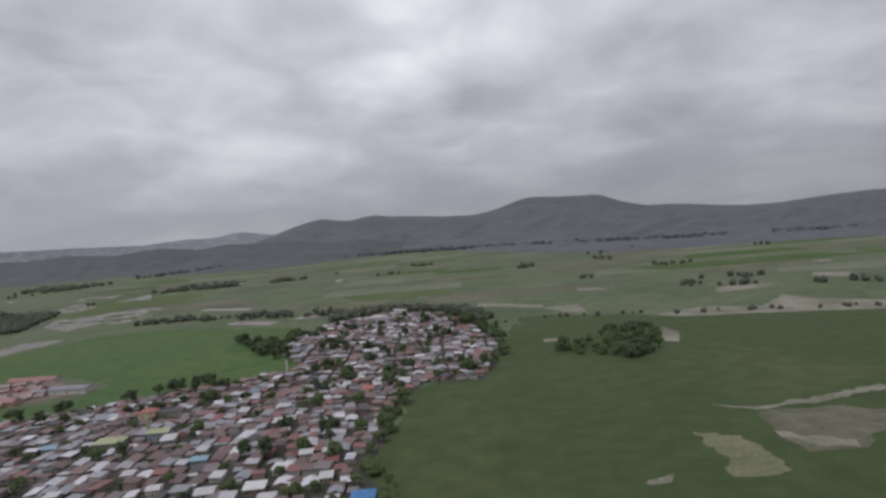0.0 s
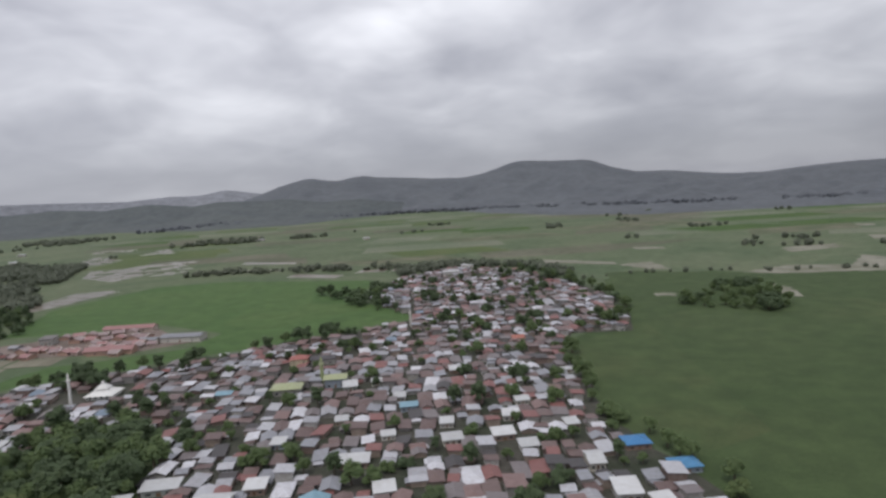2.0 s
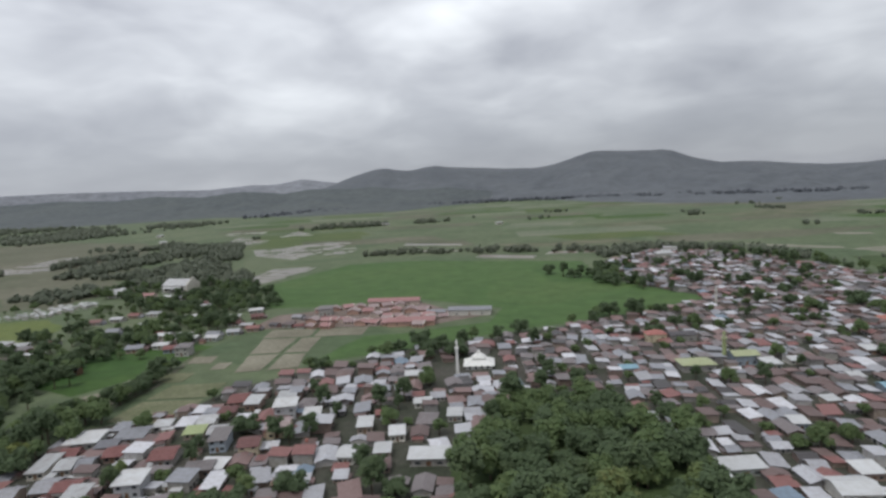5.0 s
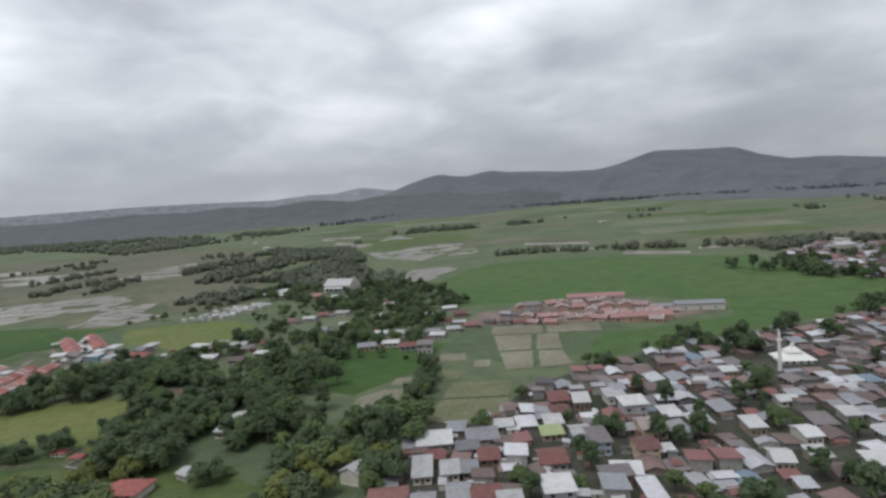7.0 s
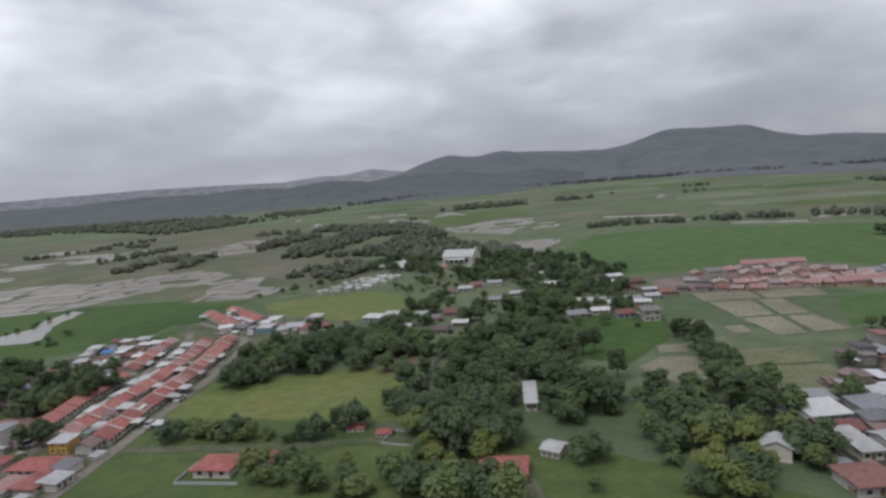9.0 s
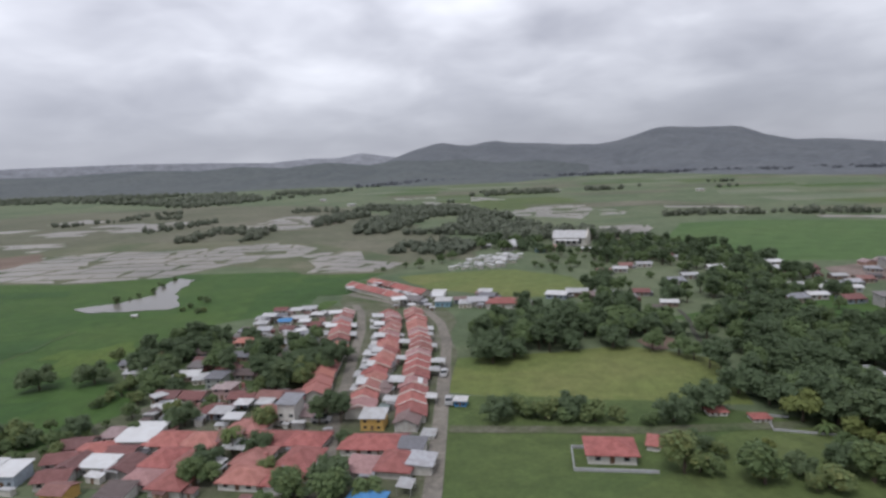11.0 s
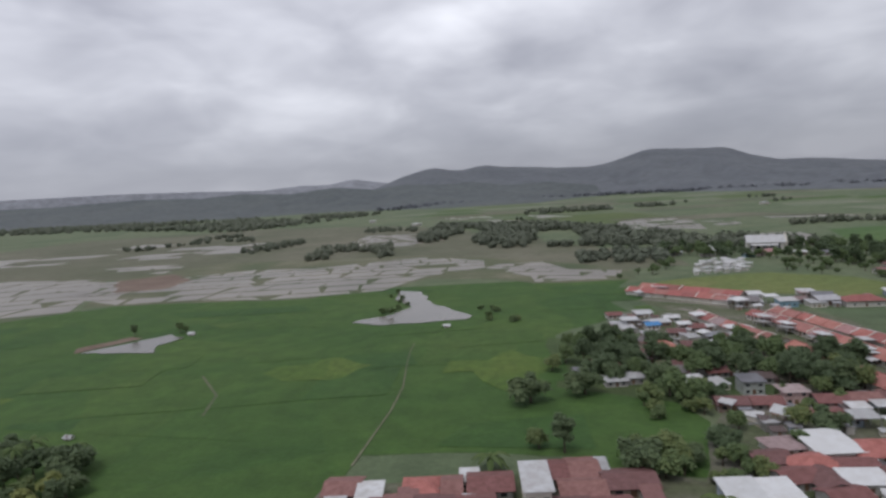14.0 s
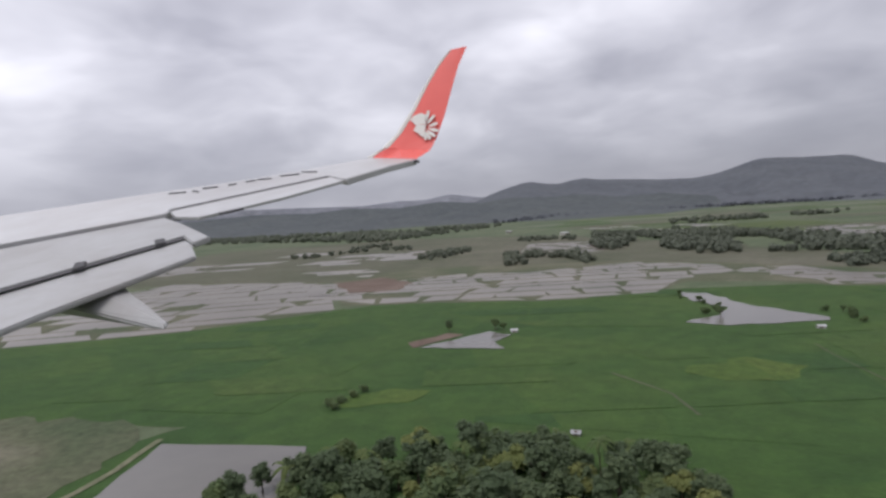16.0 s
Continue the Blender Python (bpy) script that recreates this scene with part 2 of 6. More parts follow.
M["wall_mixed"] = painted("mixed_village_walls", [(0, (0.328, 0.320, 0.303)), (0.25, (0.246, 0.242, 0.238)), (0.45, (0.279, 0.230, 0.197)), (0.65, (0.205, 0.156, 0.139)), (0.88, (0.426, 0.418, 0.410))], 0.85, 0, 0.5, island=True)
M["tin"] = painted("corrugated_tin", GREYS, 0.5, 0.0, 0.5, 0.5)
M["red_tile"] = painted("red_roof_tile", [(0, (0.312, 0.111, 0.104)), (0.22, (0.341, 0.131, 0.118)), (0.42, (0.262, 0.101, 0.095)), (0.6, (0.361, 0.162, 0.140)), (0.78, (0.302, 0.141, 0.128)), (0.9, (0.233, 0.101, 0.091))], 0.75, 0, 0.6, 0.6, 0.8)
M["orange_tile"] = painted("orange_roof_tile", [(0, (0.370, 0.160, 0.131)), (0.5, (0.326, 0.140, 0.126))], 0.75, 0, 0.4, 0.6)
M["rust"] = painted("rusty_tin", [(0, (0.176, 0.079, 0.077)), (0.4, (0.221, 0.114, 0.106)), (0.7, (0.146, 0.075, 0.075))], 0.7, 0, 0.6, 0.5)
M["white_tin"] = painted("white_tin", [(0, (0.503, 0.512, 0.529)), (0.35, (0.420, 0.428, 0.445)), (0.7, (0.353, 0.361, 0.377))], 0.5, 0, 0.45, 0.5, 0.7)
M["bright_tin"] = painted("clean_white_tin", [(0, (0.526, 0.534, 0.550)), (0.4, (0.464, 0.473, 0.488)), (0.75, (0.418, 0.426, 0.441))], 0.5, 0, 0.25, 0.5, 0.7)
M["blue_tin"] = painted("blue_tin", [(0, (0.060, 0.194, 0.406)), (0.5, (0.076, 0.216, 0.390))], 0.5, 0, 0.25, 0.5)
M["teal_tin"] = painted("teal_tin", [(0, (0.20, 0.33, 0.41))], 0.5, 0, 0.3, 0.5)
M["lime_tin"] = painted("lime_green_tin", [(0, (0.29, 0.34, 0.17)), (0.5, (0.33, 0.36, 0.22))], 0.5, 0, 0.35, 0.5)
M["wall"] = painted("plaster_wall", [(0, (0.357, 0.353, 0.340)), (0.2, (0.281, 0.276, 0.268)), (0.4, (0.323, 0.272, 0.230)), (0.55, (0.442, 0.433, 0.416)), (0.70, (0.238, 0.178, 0.153)), (0.84, (0.306, 0.332, 0.315)), (0.93, (0.246, 0.289, 0.340))], 0.85, 0, 0.5)
M["white_wall"] = painted("white_wall", [(0, (0.58, 0.57, 0.54)), (0.35, (0.48, 0.47, 0.44)), (0.7, (0.52, 0.50, 0.45))], 0.85, 0, 0.35)
M["mosque_white"] = painted("whitewash", [(0, (0.630, 0.630, 0.621))], 0.7, 0, 0.2)
M["yellow_wall"] = painted("yellow_wall", [(0, (0.48, 0.31, 0.10))], 0.85, 0, 0.3)
M["blue_plaster"] = painted("blue_grey_plaster", [(0, (0.33, 0.38, 0.44))], 0.85, 0, 0.4)
M["grey_plaster"] = painted("grey_plaster", [(0, (0.36, 0.37, 0.39))], 0.85, 0, 0.4)
M["cream_wall"] = painted("cream_wall", [(0, (0.52, 0.46, 0.34))], 0.85, 0, 0.4)
M["pink_wall"] = painted("faded_pink_wall", [(0, (0.48, 0.34, 0.33))], 0.85, 0, 0.4)
M["site_tile"] = painted("dusty_roof_tile", [(0, (0.304, 0.175, 0.176)), (0.25, (0.304, 0.248, 0.252)), (0.5, (0.322, 0.198, 0.199)), (0.75, (0.267, 0.202, 0.209))], 0.8, 0, 0.5)
M["brick"] = painted("raw_brick", [(0, (0.40, 0.27, 0.22)), (0.5, (0.47, 0.40, 0.36))], 0.9, 0, 0.45)
M["glass"] = painted("dark_window_glass", [(0, (0.035, 0.04, 0.045))], 0.15, 0, 0.1)
M["wood"] = painted("brown_door", [(0, (0.12, 0.07, 0.045)), (0.5, (0.17, 0.11, 0.07))], 0.6, 0, 0.3)
M["bark"] = grown("bark", [(0.35, (0.07, 0.055, 0.04)), (0.65, (0.14, 0.11, 0.085))], 0.8, 3.0, 0.6, "Object")
M["steel"] = painted("galvanised_steel", [(0, (0.45, 0.46, 0.47))], 0.45, 0.6, 0.3)


def foliage(name, stops):
    m, nodes, links, b = material(name, 0.7)
    geo, info = nodes.new("ShaderNodeNewGeometry"), nodes.new("ShaderNodeObjectInfo")
    r = ramp(nodes, stops)
    mixin = nodes.new("ShaderNodeMath")
    mixin.operation = "MULTIPLY_ADD"
    links.new(info.outputs["Random"], mixin.inputs[0])
    mixin.inputs[1].default_value = 0.55
    half = nodes.new("ShaderNodeMath")
    half.operation = "MULTIPLY"
    links.new(geo.outputs["Random Per Island"], half.inputs[0])
    half.inputs[1].default_value = 0.45
    links.new(half.outputs[0], mixin.inputs[2])
    links.new(mixin.outputs[0], r.inputs[0])
    links.new(r.outputs[0], b.inputs["Base Color"])
    b.inputs["Specular IOR Level"].default_value = 0.25
    thin, both = nodes.new("ShaderNodeBsdfTranslucent"), nodes.new("ShaderNodeMixShader")
    links.new(r.outputs[0], thin.inputs["Color"])
    both.inputs[0].default_value = 0.25
    links.new(b.outputs[0], both.inputs[1])
    links.new(thin.outputs[0], both.inputs[2])
    links.new(both.outputs[0], nodes["Material Output"].inputs[0])
    return m


M["leaf"] = foliage("tree_leaves", [(0.0, (0.081, 0.123, 0.054)), (0.45, (0.103, 0.144, 0.059)), (0.8, (0.128, 0.161, 0.062)), (1.0, (0.169, 0.183, 0.070))])
M["leaf_dark"] = foliage("dark_leaves", [(0.0, (0.068, 0.099, 0.052)), (0.6, (0.082, 0.115, 0.057)), (1.0, (0.098, 0.129, 0.060))])
M["leaf_olive"] = foliage("olive_leaves", [(0.0, (0.120, 0.151, 0.047)), (0.6, (0.144, 0.169, 0.054)), (1.0, (0.182, 0.189, 0.063))])
# Far woods' leaves, greyed and paled in colour to imitate aerial haze
M["leaf_far"] = foliage("haze_greyed_leaves", [(0.0, (0.095, 0.112, 0.082)), (0.6, (0.110, 0.125, 0.091)), (1.0, (0.126, 0.136, 0.099))])
M["palm"] = foliage("palm_leaves", [(0.0, (0.06, 0.10, 0.035)), (1.0, (0.12, 0.15, 0.05))])
# Distance haze is mixed into the blue-grey of the hill and knoll forests
M["hills"] = grown("haze_tinted_forest", [(0.35, (0.080, 0.088, 0.102)), (0.65, (0.098, 0.106, 0.118))], 0.004, 0.03, 0.3, depth=9.0)
# Palest of the forests: rain haze is put into the base colour
M["veiled"] = grown("haze_paled_forest", [(0.35, (0.168, 0.176, 0.200)), (0.65, (0.186, 0.194, 0.216))], 0.004, 0.02, 0.3, depth=6.0)
M["foothill"] = grown("foothill_forest", [(0.35, (0.066, 0.076, 0.082)), (0.65, (0.082, 0.092, 0.094))], 0.008, 0.05, 0.4)


# ---- helpers of this scene ----
def part(name, bm, mat, parent=None, label=""):
    me = bpy.data.meshes.new(name)
    if isinstance(bm, tuple):
        me.from_pydata(bm[0], [], bm[1])
    else:
        bm.to_mesh(me)
        bm.free()
    me.materials.append(mat)
    ob = new(name, me)
    ob.parent = parent
    return tagged(ob, label) if label else ob


def thing(name, label, category, group=""):
    return tagged(new(name), label, category, group)


def boxes(*items):
    """Boxes of (x0, y0, z0, x1, y1, z1) in one mesh."""
    vs, fs = [], []
    for x0, y0, z0, x1, y1, z1 in items:
        n = len(vs)
        vs += [(x0, y0, z0), (x1, y0, z0), (x1, y1, z0), (x0, y1, z0), (x0, y0, z1), (x1, y0, z1), (x1, y1, z1), (x0, y1, z1)]
        fs += [tuple(n + i for i in f) for f in ((3, 2, 1, 0), (4, 5, 6, 7), (0, 1, 5, 4), (1, 2, 6, 5), (2, 3, 7, 6), (3, 0, 4, 7))]
    return vs, fs


def slab(outline, thick):
    """A plate under an outline of points, thick metres deep."""
    n = len(outline)
    vs = [tuple(p) for p in outline] + [(p[0], p[1], p[2] - thick) for p in outline]
    fs = [tuple(range(n)), tuple(range(2 * n - 1, n - 1, -1))] + [(i, n + i, n + (i + 1) % n, (i + 1) % n) for i in range(n)]
    return vs, fs


def joined(*pieces):
    vs, fs = [], []
    for v, f in pieces:
        n = len(vs)
        vs += v
        fs += [tuple(n + i for i in q) for q in f]
    return vs, fs


def inside(p, poly):
    x, y, hit = p[0], p[1], False
    for (x0, y0), (x1, y1) in zip(poly, poly[1:] + poly[:1]):
        if (y0 > y) != (y1 > y) and x < (x1 - x0) * (y - y0) / (y1 - y0) + x0:
            hit = not hit
    return hit


def ragged(poly, step, wobble, seed):
    rnd, out = random.Random(seed), []
    for (x0, y0), (x1, y1) in zip(poly, poly[1:] + poly[:1]):
        n = max(1, int(math.hypot(x1 - x0, y1 - y0) / step))
        for i in range(n):
            k = i / n
            w = wobble if i else 0
            out.append((x0 + (x1 - x0) * k + rnd.uniform(-w, w), y0 + (y1 - y0) * k + rnd.uniform(-w, w)))
    return out


laid = []


def sheet(name, poly, z, mat, label, step=8, wobble=1.0, seed=1, category="ground"):
    laid.append(name)
    z += 0.004 * (len(laid) % 9)
    pts = ragged(poly, step, wobble, seed)
    flat, _, faces, *_ = geometry.delaunay_2d_cdt([Vector(p) for p in pts], [], [list(range(len(pts)))], 1, 1e-3)
    bm = bmesh.new()
    made = [bm.verts.new((v.x, v.y, z)) for v in flat]
    for f in faces:
        bm.faces.new([made[k] for k in f])
    bm.normal_update()
    for face in bm.faces:
        if face.normal.z < 0:
            face.normal_flip()
    return tagged(part(name, bm, mat), label, category, kind="structure")


def ribbon(name, line, width, z, mat, label, category="road"):
    vs, fs = [], []
    for i, (x, y) in enumerate(line):
        (xa, ya), (xb, yb) = line[max(0, i - 1)], line[min(len(line) - 1, i + 1)]
        d = Vector((xb - xa, yb - ya)).normalized() * width / 2
        vs += [(x - d.y, y + d.x, z), (x + d.y, y - d.x, z)]
        if i:
            fs.append((2 * i - 2, 2 * i - 1, 2 * i + 1, 2 * i))
    return tagged(part(name, (vs, fs), mat), label, category, kind="structure")


def scatter(poly, gap, seed, chance=1.0):
    """Places about gap apart inside poly."""
    rnd = random.Random(seed)
    xs, ys = [p[0] for p in poly], [p[1] for p in poly]
    out, y = [], min(ys)
    while y < max(ys):
        x = min(xs)
        while x < max(xs):
            p = (x + rnd.uniform(-.45, .45) * gap, y + rnd.uniform(-.45, .45) * gap)
            if rnd.random() < chance and inside(p, poly):
                out.append(p)
            x += gap
        y += gap
    return out


# ---- the land: one sheet, with fields, paddies, ponds and tracks lying on it ----
land = bmesh.new()
bmesh.ops.create_grid(land, x_segments=24, y_segments=24, size=7000)
tagged(part("ground", land, M["ground"]), "wide flat green lowland of rough grass and plots", "ground", kind="structure")

sheet("rice_field", [(-330, 300), (-362, 380), (-340, 470), (-285, 482), (-207, 462), (-160, 452), (-152, 360), (-95, 322), (-109, 291), (-170, 262), (-202, 244), (-243, 217), (-258, 236), (-210, 262), (-206, 290), (-250, 316), (-300, 300)], 0.03, M["rice_bright"], "smooth bright green rice field behind the village", seed=2, category="field")
sheet("rice_field", [(-268, 200), (-258, 240), (-222, 250), (-215, 232), (-246, 214)], 0.03, M["rice_bright"], "bright green rice strip beside brown plots", seed=3, category="field")
sheet("dark_field", [(-22, 95), (-31, 132), (-44, 165), (-43, 199), (-46, 233), (-45, 248), (-33, 262), (-19, 290), (-10, 340), (0, 400), (6, 432), (30, 436), (110, 402), (240, 380), (260, 220), (150, 95)], 0.03, M["field_dark"], "dark green open field beside the village edge", 12, 6.0, 4, category="field")
sheet("rice_field", [(-905, 70), (-720, 92), (-690, 94), (-657, 96), (-600, 104), (-568, 96), (-522, 98), (-524, 128), (-530, 175), (-506, 205), (-512, 232), (-498, 272), (-534, 276), (-600, 268), (-641, 247), (-720, 238), (-770, 184), (-830, 152)], 0.03, M["rice"], "lush green rice fields in plots of several greens", seed=5, category="field")
sheet("rice_field", [(-705, 72), (-690, 36), (-640, 30), (-566, 40), (-562, 84), (-562, 98), (-600, 108), (-657, 101), (-690, 99)], 0.05, M["rice"], "green rice field below the pond and the grove", seed=15, category="field")
sheet("rice_field", [(-528, 94), (-508, 91), (-504, 112), (-508, 122), (-516, 130), (-530, 134)], 0.05, M["rice"], "green rice field reaching into the estate", seed=16, category="field")
sheet("grove_floor", [(-530, 130), (-532, 172), (-508, 168), (-482, 160), (-474, 126), (-500, 119)], 0.05, M["field_dark"], "dark green grass under trees between estate houses", seed=17)
sheet("rice_field", [(-386, 196), (-352, 176), (-330, 168), (-318, 190), (-316, 226), (-345, 236), (-362, 214)], 0.03, M["rice"], "green rice field enclosed by trees", seed=6, category="field")
sheet("pasture", [(-441, 130), (-444, 152), (-425, 158), (-400, 166), (-382, 158), (-380, 130), (-408, 126)], 0.03, M["pasture"], "yellowish pasture between trees beside the housing estate", seed=7, category="field")
sheet("pasture", [(-490, 262), (-470, 236), (-430, 222), (-405, 232), (-415, 262), (-440, 280), (-470, 272)], 0.03, M["pasture"], "yellow-green meadow below the graveyard", seed=8, category="field")
sheet("meadow", [(-434, 58), (-437, 112), (-442, 128), (-400, 130), (-372, 124), (-340, 120), (-304, 104), (-304, 60)], 0.04, M["meadow"], "grazed green meadow beside the estate road", seed=18, category="field")
sheet("village_ground", [(-300, 90), (-306, 143), (-285, 160), (-282, 173), (-265, 194), (-243, 214), (-200, 240), (-172, 257), (-141, 282), (-110, 306), (-148, 365), (-144, 451), (-103, 503), (-57, 480), (-21, 405), (-5, 340), (-8, 290), (-14, 262), (-40, 262), (-46, 233), (-43, 199), (-44, 165), (-31, 132), (-22, 90)], 0.075, M["dirt"], "trodden brown earth and concrete between village houses", seed=10)
sheet("village_ground", [(-512, 84), (-506, 106), (-500, 118), (-494, 124), (-484, 128), (-486, 150), (-498, 156), (-506, 172), (-512, 204), (-494, 206), (-508, 236), (-498, 250), (-470, 228), (-452, 196), (-442, 150), (-436, 110), (-432, 84)], 0.075, M["yard"], "trodden earth and weeds between estate houses", seed=11)
sheet("village_ground", [(-566, 66), (-564, 84), (-540, 90), (-520, 94), (-510, 90), (-508, 66)], 0.075, M["yard"], "earth yards between terraced houses", seed=12)
sheet("village_ground", [(-316, 254), (-314, 282), (-288, 298), (-250, 309), (-232, 288), (-212, 284), (-213, 275), (-236, 257), (-262, 256)], 0.075, M["pinkish_soil"], "bare reddish building ground of the unfinished houses", seed=13)
for i, (line, w) in enumerate(((((-431, 60), (-434, 90), (-438, 113), (-443, 140), (-448, 167), (-454, 186), (-461, 199), (-480, 214), (-510, 232)), 2.9), (((-450, 78), (-453, 95), (-458.5, 112), (-464, 133), (-469.5, 152), (-476, 176), (-484, 198), (-490, 208)), 2.7),
                               (((-436, 112), (-400, 116), (-372, 122), (-352, 112), (-346, 96)), 3.0), (((-318, 220), (-313, 200), (-308, 178), (-309, 160)), 1.6))):
    ribbon("road", line, w, 0.13, M["asphalt"] if i < 2 else M["yard"], ("grey worn road along the estate", "narrow grey estate street", "earth track across the grass", "narrow footpath beside trees")[i])
ribbon("road", [(-382, 206), (-381, 196), (-382, 181), (-382, 163), (-379, 148)], 1.4, 0.14, M["dirt"], "pale earth track between the woods")
sheet("bare_patch", [(-398, 171), (-390, 176), (-386, 168), (-394, 163)], 0.12, M["red_mud"], "bare brown patch at the wood edge", 3, .8, 97)
ribbon("footpath", [(-562, 92), (-562, 116), (-563, 130), (-566, 146), (-568, 158), (-569, 168)], 0.42, 0.16, M["wet_grass"], "faint worn footpath through the rice fields", "path")
ribbon("footpath", [(-694, 87), (-692.6, 80), (-691, 74), (-690.4, 66), (-692, 50)], 1.3, 0.2, M["bund"], "pale earth dyke beside the pond", "path")
ribbon("footpath", [(-616, 138), (-604, 124), (-600, 112)], 0.7, 0.16, M["wet_grass"], "faint bund between rice plots", "path")

sheet("bare_yard", [(-499, 117), (-497, 109), (-489, 111), (-491, 119)], 0.13, M["mud"], "bare brown yard beside rusty roofs", 3, .3, 94)

# brown fallow plots behind the village
for i, q in enumerate(([(-303, 252), (-283, 253), (-282, 240), (-301, 238)], [(-281, 253), (-261, 256), (-260, 242), (-280, 240)], [(-300, 236), (-286, 238), (-284, 216), (-295, 214)],
                       [(-284, 238), (-276, 239), (-273, 217), (-282, 216)], [(-294, 212), (-283, 214), (-281, 194), (-289, 192)], [(-281, 214), (-273, 215), (-269, 198), (-279, 195)])):
    sheet("fallow_plot", q, 0.12, M["mud"], "dry brown fallow plot with grassy bunds", 4, 0.3, 20 + i, "field")
for i, q in enumerate(([(-313, 191), (-303, 192), (-302, 182), (-312, 180)], [(-303, 179), (-286, 182), (-285, 169), (-303, 166)], [(-303, 164), (-285, 167), (-285, 148), (-303, 149)],
                       [(-328, 166), (-322, 173), (-312, 174), (-311, 155), (-319, 153), (-326, 158)], [(-322, 184), (-314, 185), (-314, 178), (-322, 177)], [(-316, 210), (-306, 212), (-304, 203), (-313, 202)], [(-301, 203), (-296, 204), (-295, 196), (-300, 195)])):
    sheet("wet_plot", q, 0.12, M["mud"] if i > 2 else M["bund"], "wet olive-brown plot with stubble", 4, 0.3, 30 + i, "field")
sheet("wet_plot", [(77, 203), (99, 206), (118, 200), (92, 170), (76, 168)], 0.045, M["marsh"], "wet olive-brown plot beside a sandy track", 5, 2, 101, "field")
# pale river sand and bare soil in the open fields
for i, q in enumerate(([(52, 187), (64, 182), (67, 157), (60, 154), (52, 154), (54, 168)], [(64, 212.5), (78, 208.5), (104, 217), (128, 228), (129, 223), (102, 211), (79, 205.5)], [(31, 154), (38, 157), (36, 152), (30, 152)], [(74, 187), (79, 181), (92, 176), (90, 170), (80, 174), (74, 180)],
                       [(24, 474), (52, 482), (54, 438), (41, 441)], [(91, 408), (131, 430), (166, 419), (198, 464), (209, 434), (230, 420), (262, 384), (250, 378), (204, 383), (154, 392), (108, 396)], [(87, 366), (91, 344), (85, 320), (77, 324)], [(64, 594), (91, 584), (87, 565), (62, 574)],
                       [(171, 530), (221, 541), (214, 515), (164, 498)], [(283, 600), (309, 584), (290, 550), (266, 562)], [(18, 347), (29, 346), (27, 336), (17, 339)], [(344, 725), (360, 716), (346, 690), (330, 698)], [(-28, 530), (26, 490), (24, 474), (-28, 503)])):
    sheet("sandy_patch", q, 0.07, M["sand"] if i else M["bund"], "pale bare sandy patch in the grass" if i else "pale olive stubble plot with a sandy edge", 2.5, 1.5, 40 + i)


def cropped(poly, cell):
    """The part of poly that lies in a four-sided cell."""
    out = list(poly)
    for (x0, y0), (x1, y1) in zip(cell, cell[1:] + cell[:1]):
        side = [(x1 - x0) * (y - y0) - (y1 - y0) * (x - x0) for x, y in out]
        kept = []
        for i, p in enumerate(out):
            a, b, q = side[i - 1], side[i], out[i - 1]
            if (a < 0) != (b < 0):
                k = a / (a - b)
                kept.append((q[0] + (p[0] - q[0]) * k, q[1] + (p[1] - q[1]) * k))
            if b >= 0:
                kept.append(p)
        out = kept
    return out


def paddies(poly, cx, cy, angle, seed, mats=("paddy",), chance=0.92, gap=1.0, z=0.1, name="flooded_paddy", label="flooded grey-brown rice paddy between low bunds", group="flooded paddies"):
    """Flooded plots in rows, each with its bunds left bare around it."""
    rnd, c, s = random.Random(seed), math.cos(radians(angle)), math.sin(radians(angle))
    loc = [(x * c + y * s, -x * s + y * c) for x, y in poly]
    v, made = min(p[1] for p in loc), 0
    while v < max(p[1] for p in loc):
        h = cy * rnd.uniform(0.7, 1.4)
        u = min(p[0] for p in loc) - rnd.uniform(0, cx)
        while u < max(p[0] for p in loc):
            w = cx * rnd.uniform(0.6, 1.5)
            if rnd.random() < chance:
                q = [(u + gap, v + gap), (u + w - gap, v + gap), (u + w - gap, v + h - gap), (u + gap, v + h - gap)]
                k = rnd.uniform(-0.30, 0.30) * w
                q = [(a + (k if i > 1 else 0) + rnd.uniform(-.6, .6), b + rnd.uniform(-.6, .6)) for i, (a, b) in enumerate(q)]
                mat, q = M[rnd.choice(mats)], cropped(loc, q)
                if len(q) > 2 and abs(sum(a[0] * b[1] - a[1] * b[0] for a, b in zip(q, q[1:] + q[:1]))) > cx * cy * 0.3:
                    made += 1
                    vs = [(a * c - b * s, a * s + b * c, z + 0.003 * (made % 13)) for a, b in q]
                    tagged(part(name, (vs, [tuple(range(len(vs)))]), mat), label, "paddy", group, "structure")
            u += w
        v += h


GREENS = ("rice_deep", "rice_light", "rice", "rice")
paddies([(-740, 100), (-640, 104), (-575, 100), (-524, 100), (-530, 175), (-545, 190), (-600, 180), (-640, 155), (-690, 160), (-730, 230), (-760, 180)], 24, 15, 14, 11, GREENS, 0.7, 0.05, 0.11, "rice_plot", "green rice plot edged by low bunds", "rice plots")
paddies([(-500, 262), (-498, 200), (-545, 210), (-550, 250), (-600, 262), (-640, 245), (-600, 190), (-640, 190), (-690, 225), (-720, 235)], 30, 14, 10, 12, GREENS, 0.45, 0.05, 0.115, "rice_plot", "green rice plot edged by low bunds", "rice plots")
sheet("rice_plot", [(-548, 148), (-541, 160), (-533, 152), (-531, 133), (-539, 126), (-546, 134)], 0.155, M["rice_yellow"], "yellow-green ripening rice beside the estate", 4, 3.0, 98, "field")
sheet("rice_plot", [(-600, 145), (-586, 154), (-575, 147), (-579, 137), (-593, 134)], 0.155, M["rice_yellow"], "yellow-green ripening rice in the open field", 4, 3.0, 99, "field")
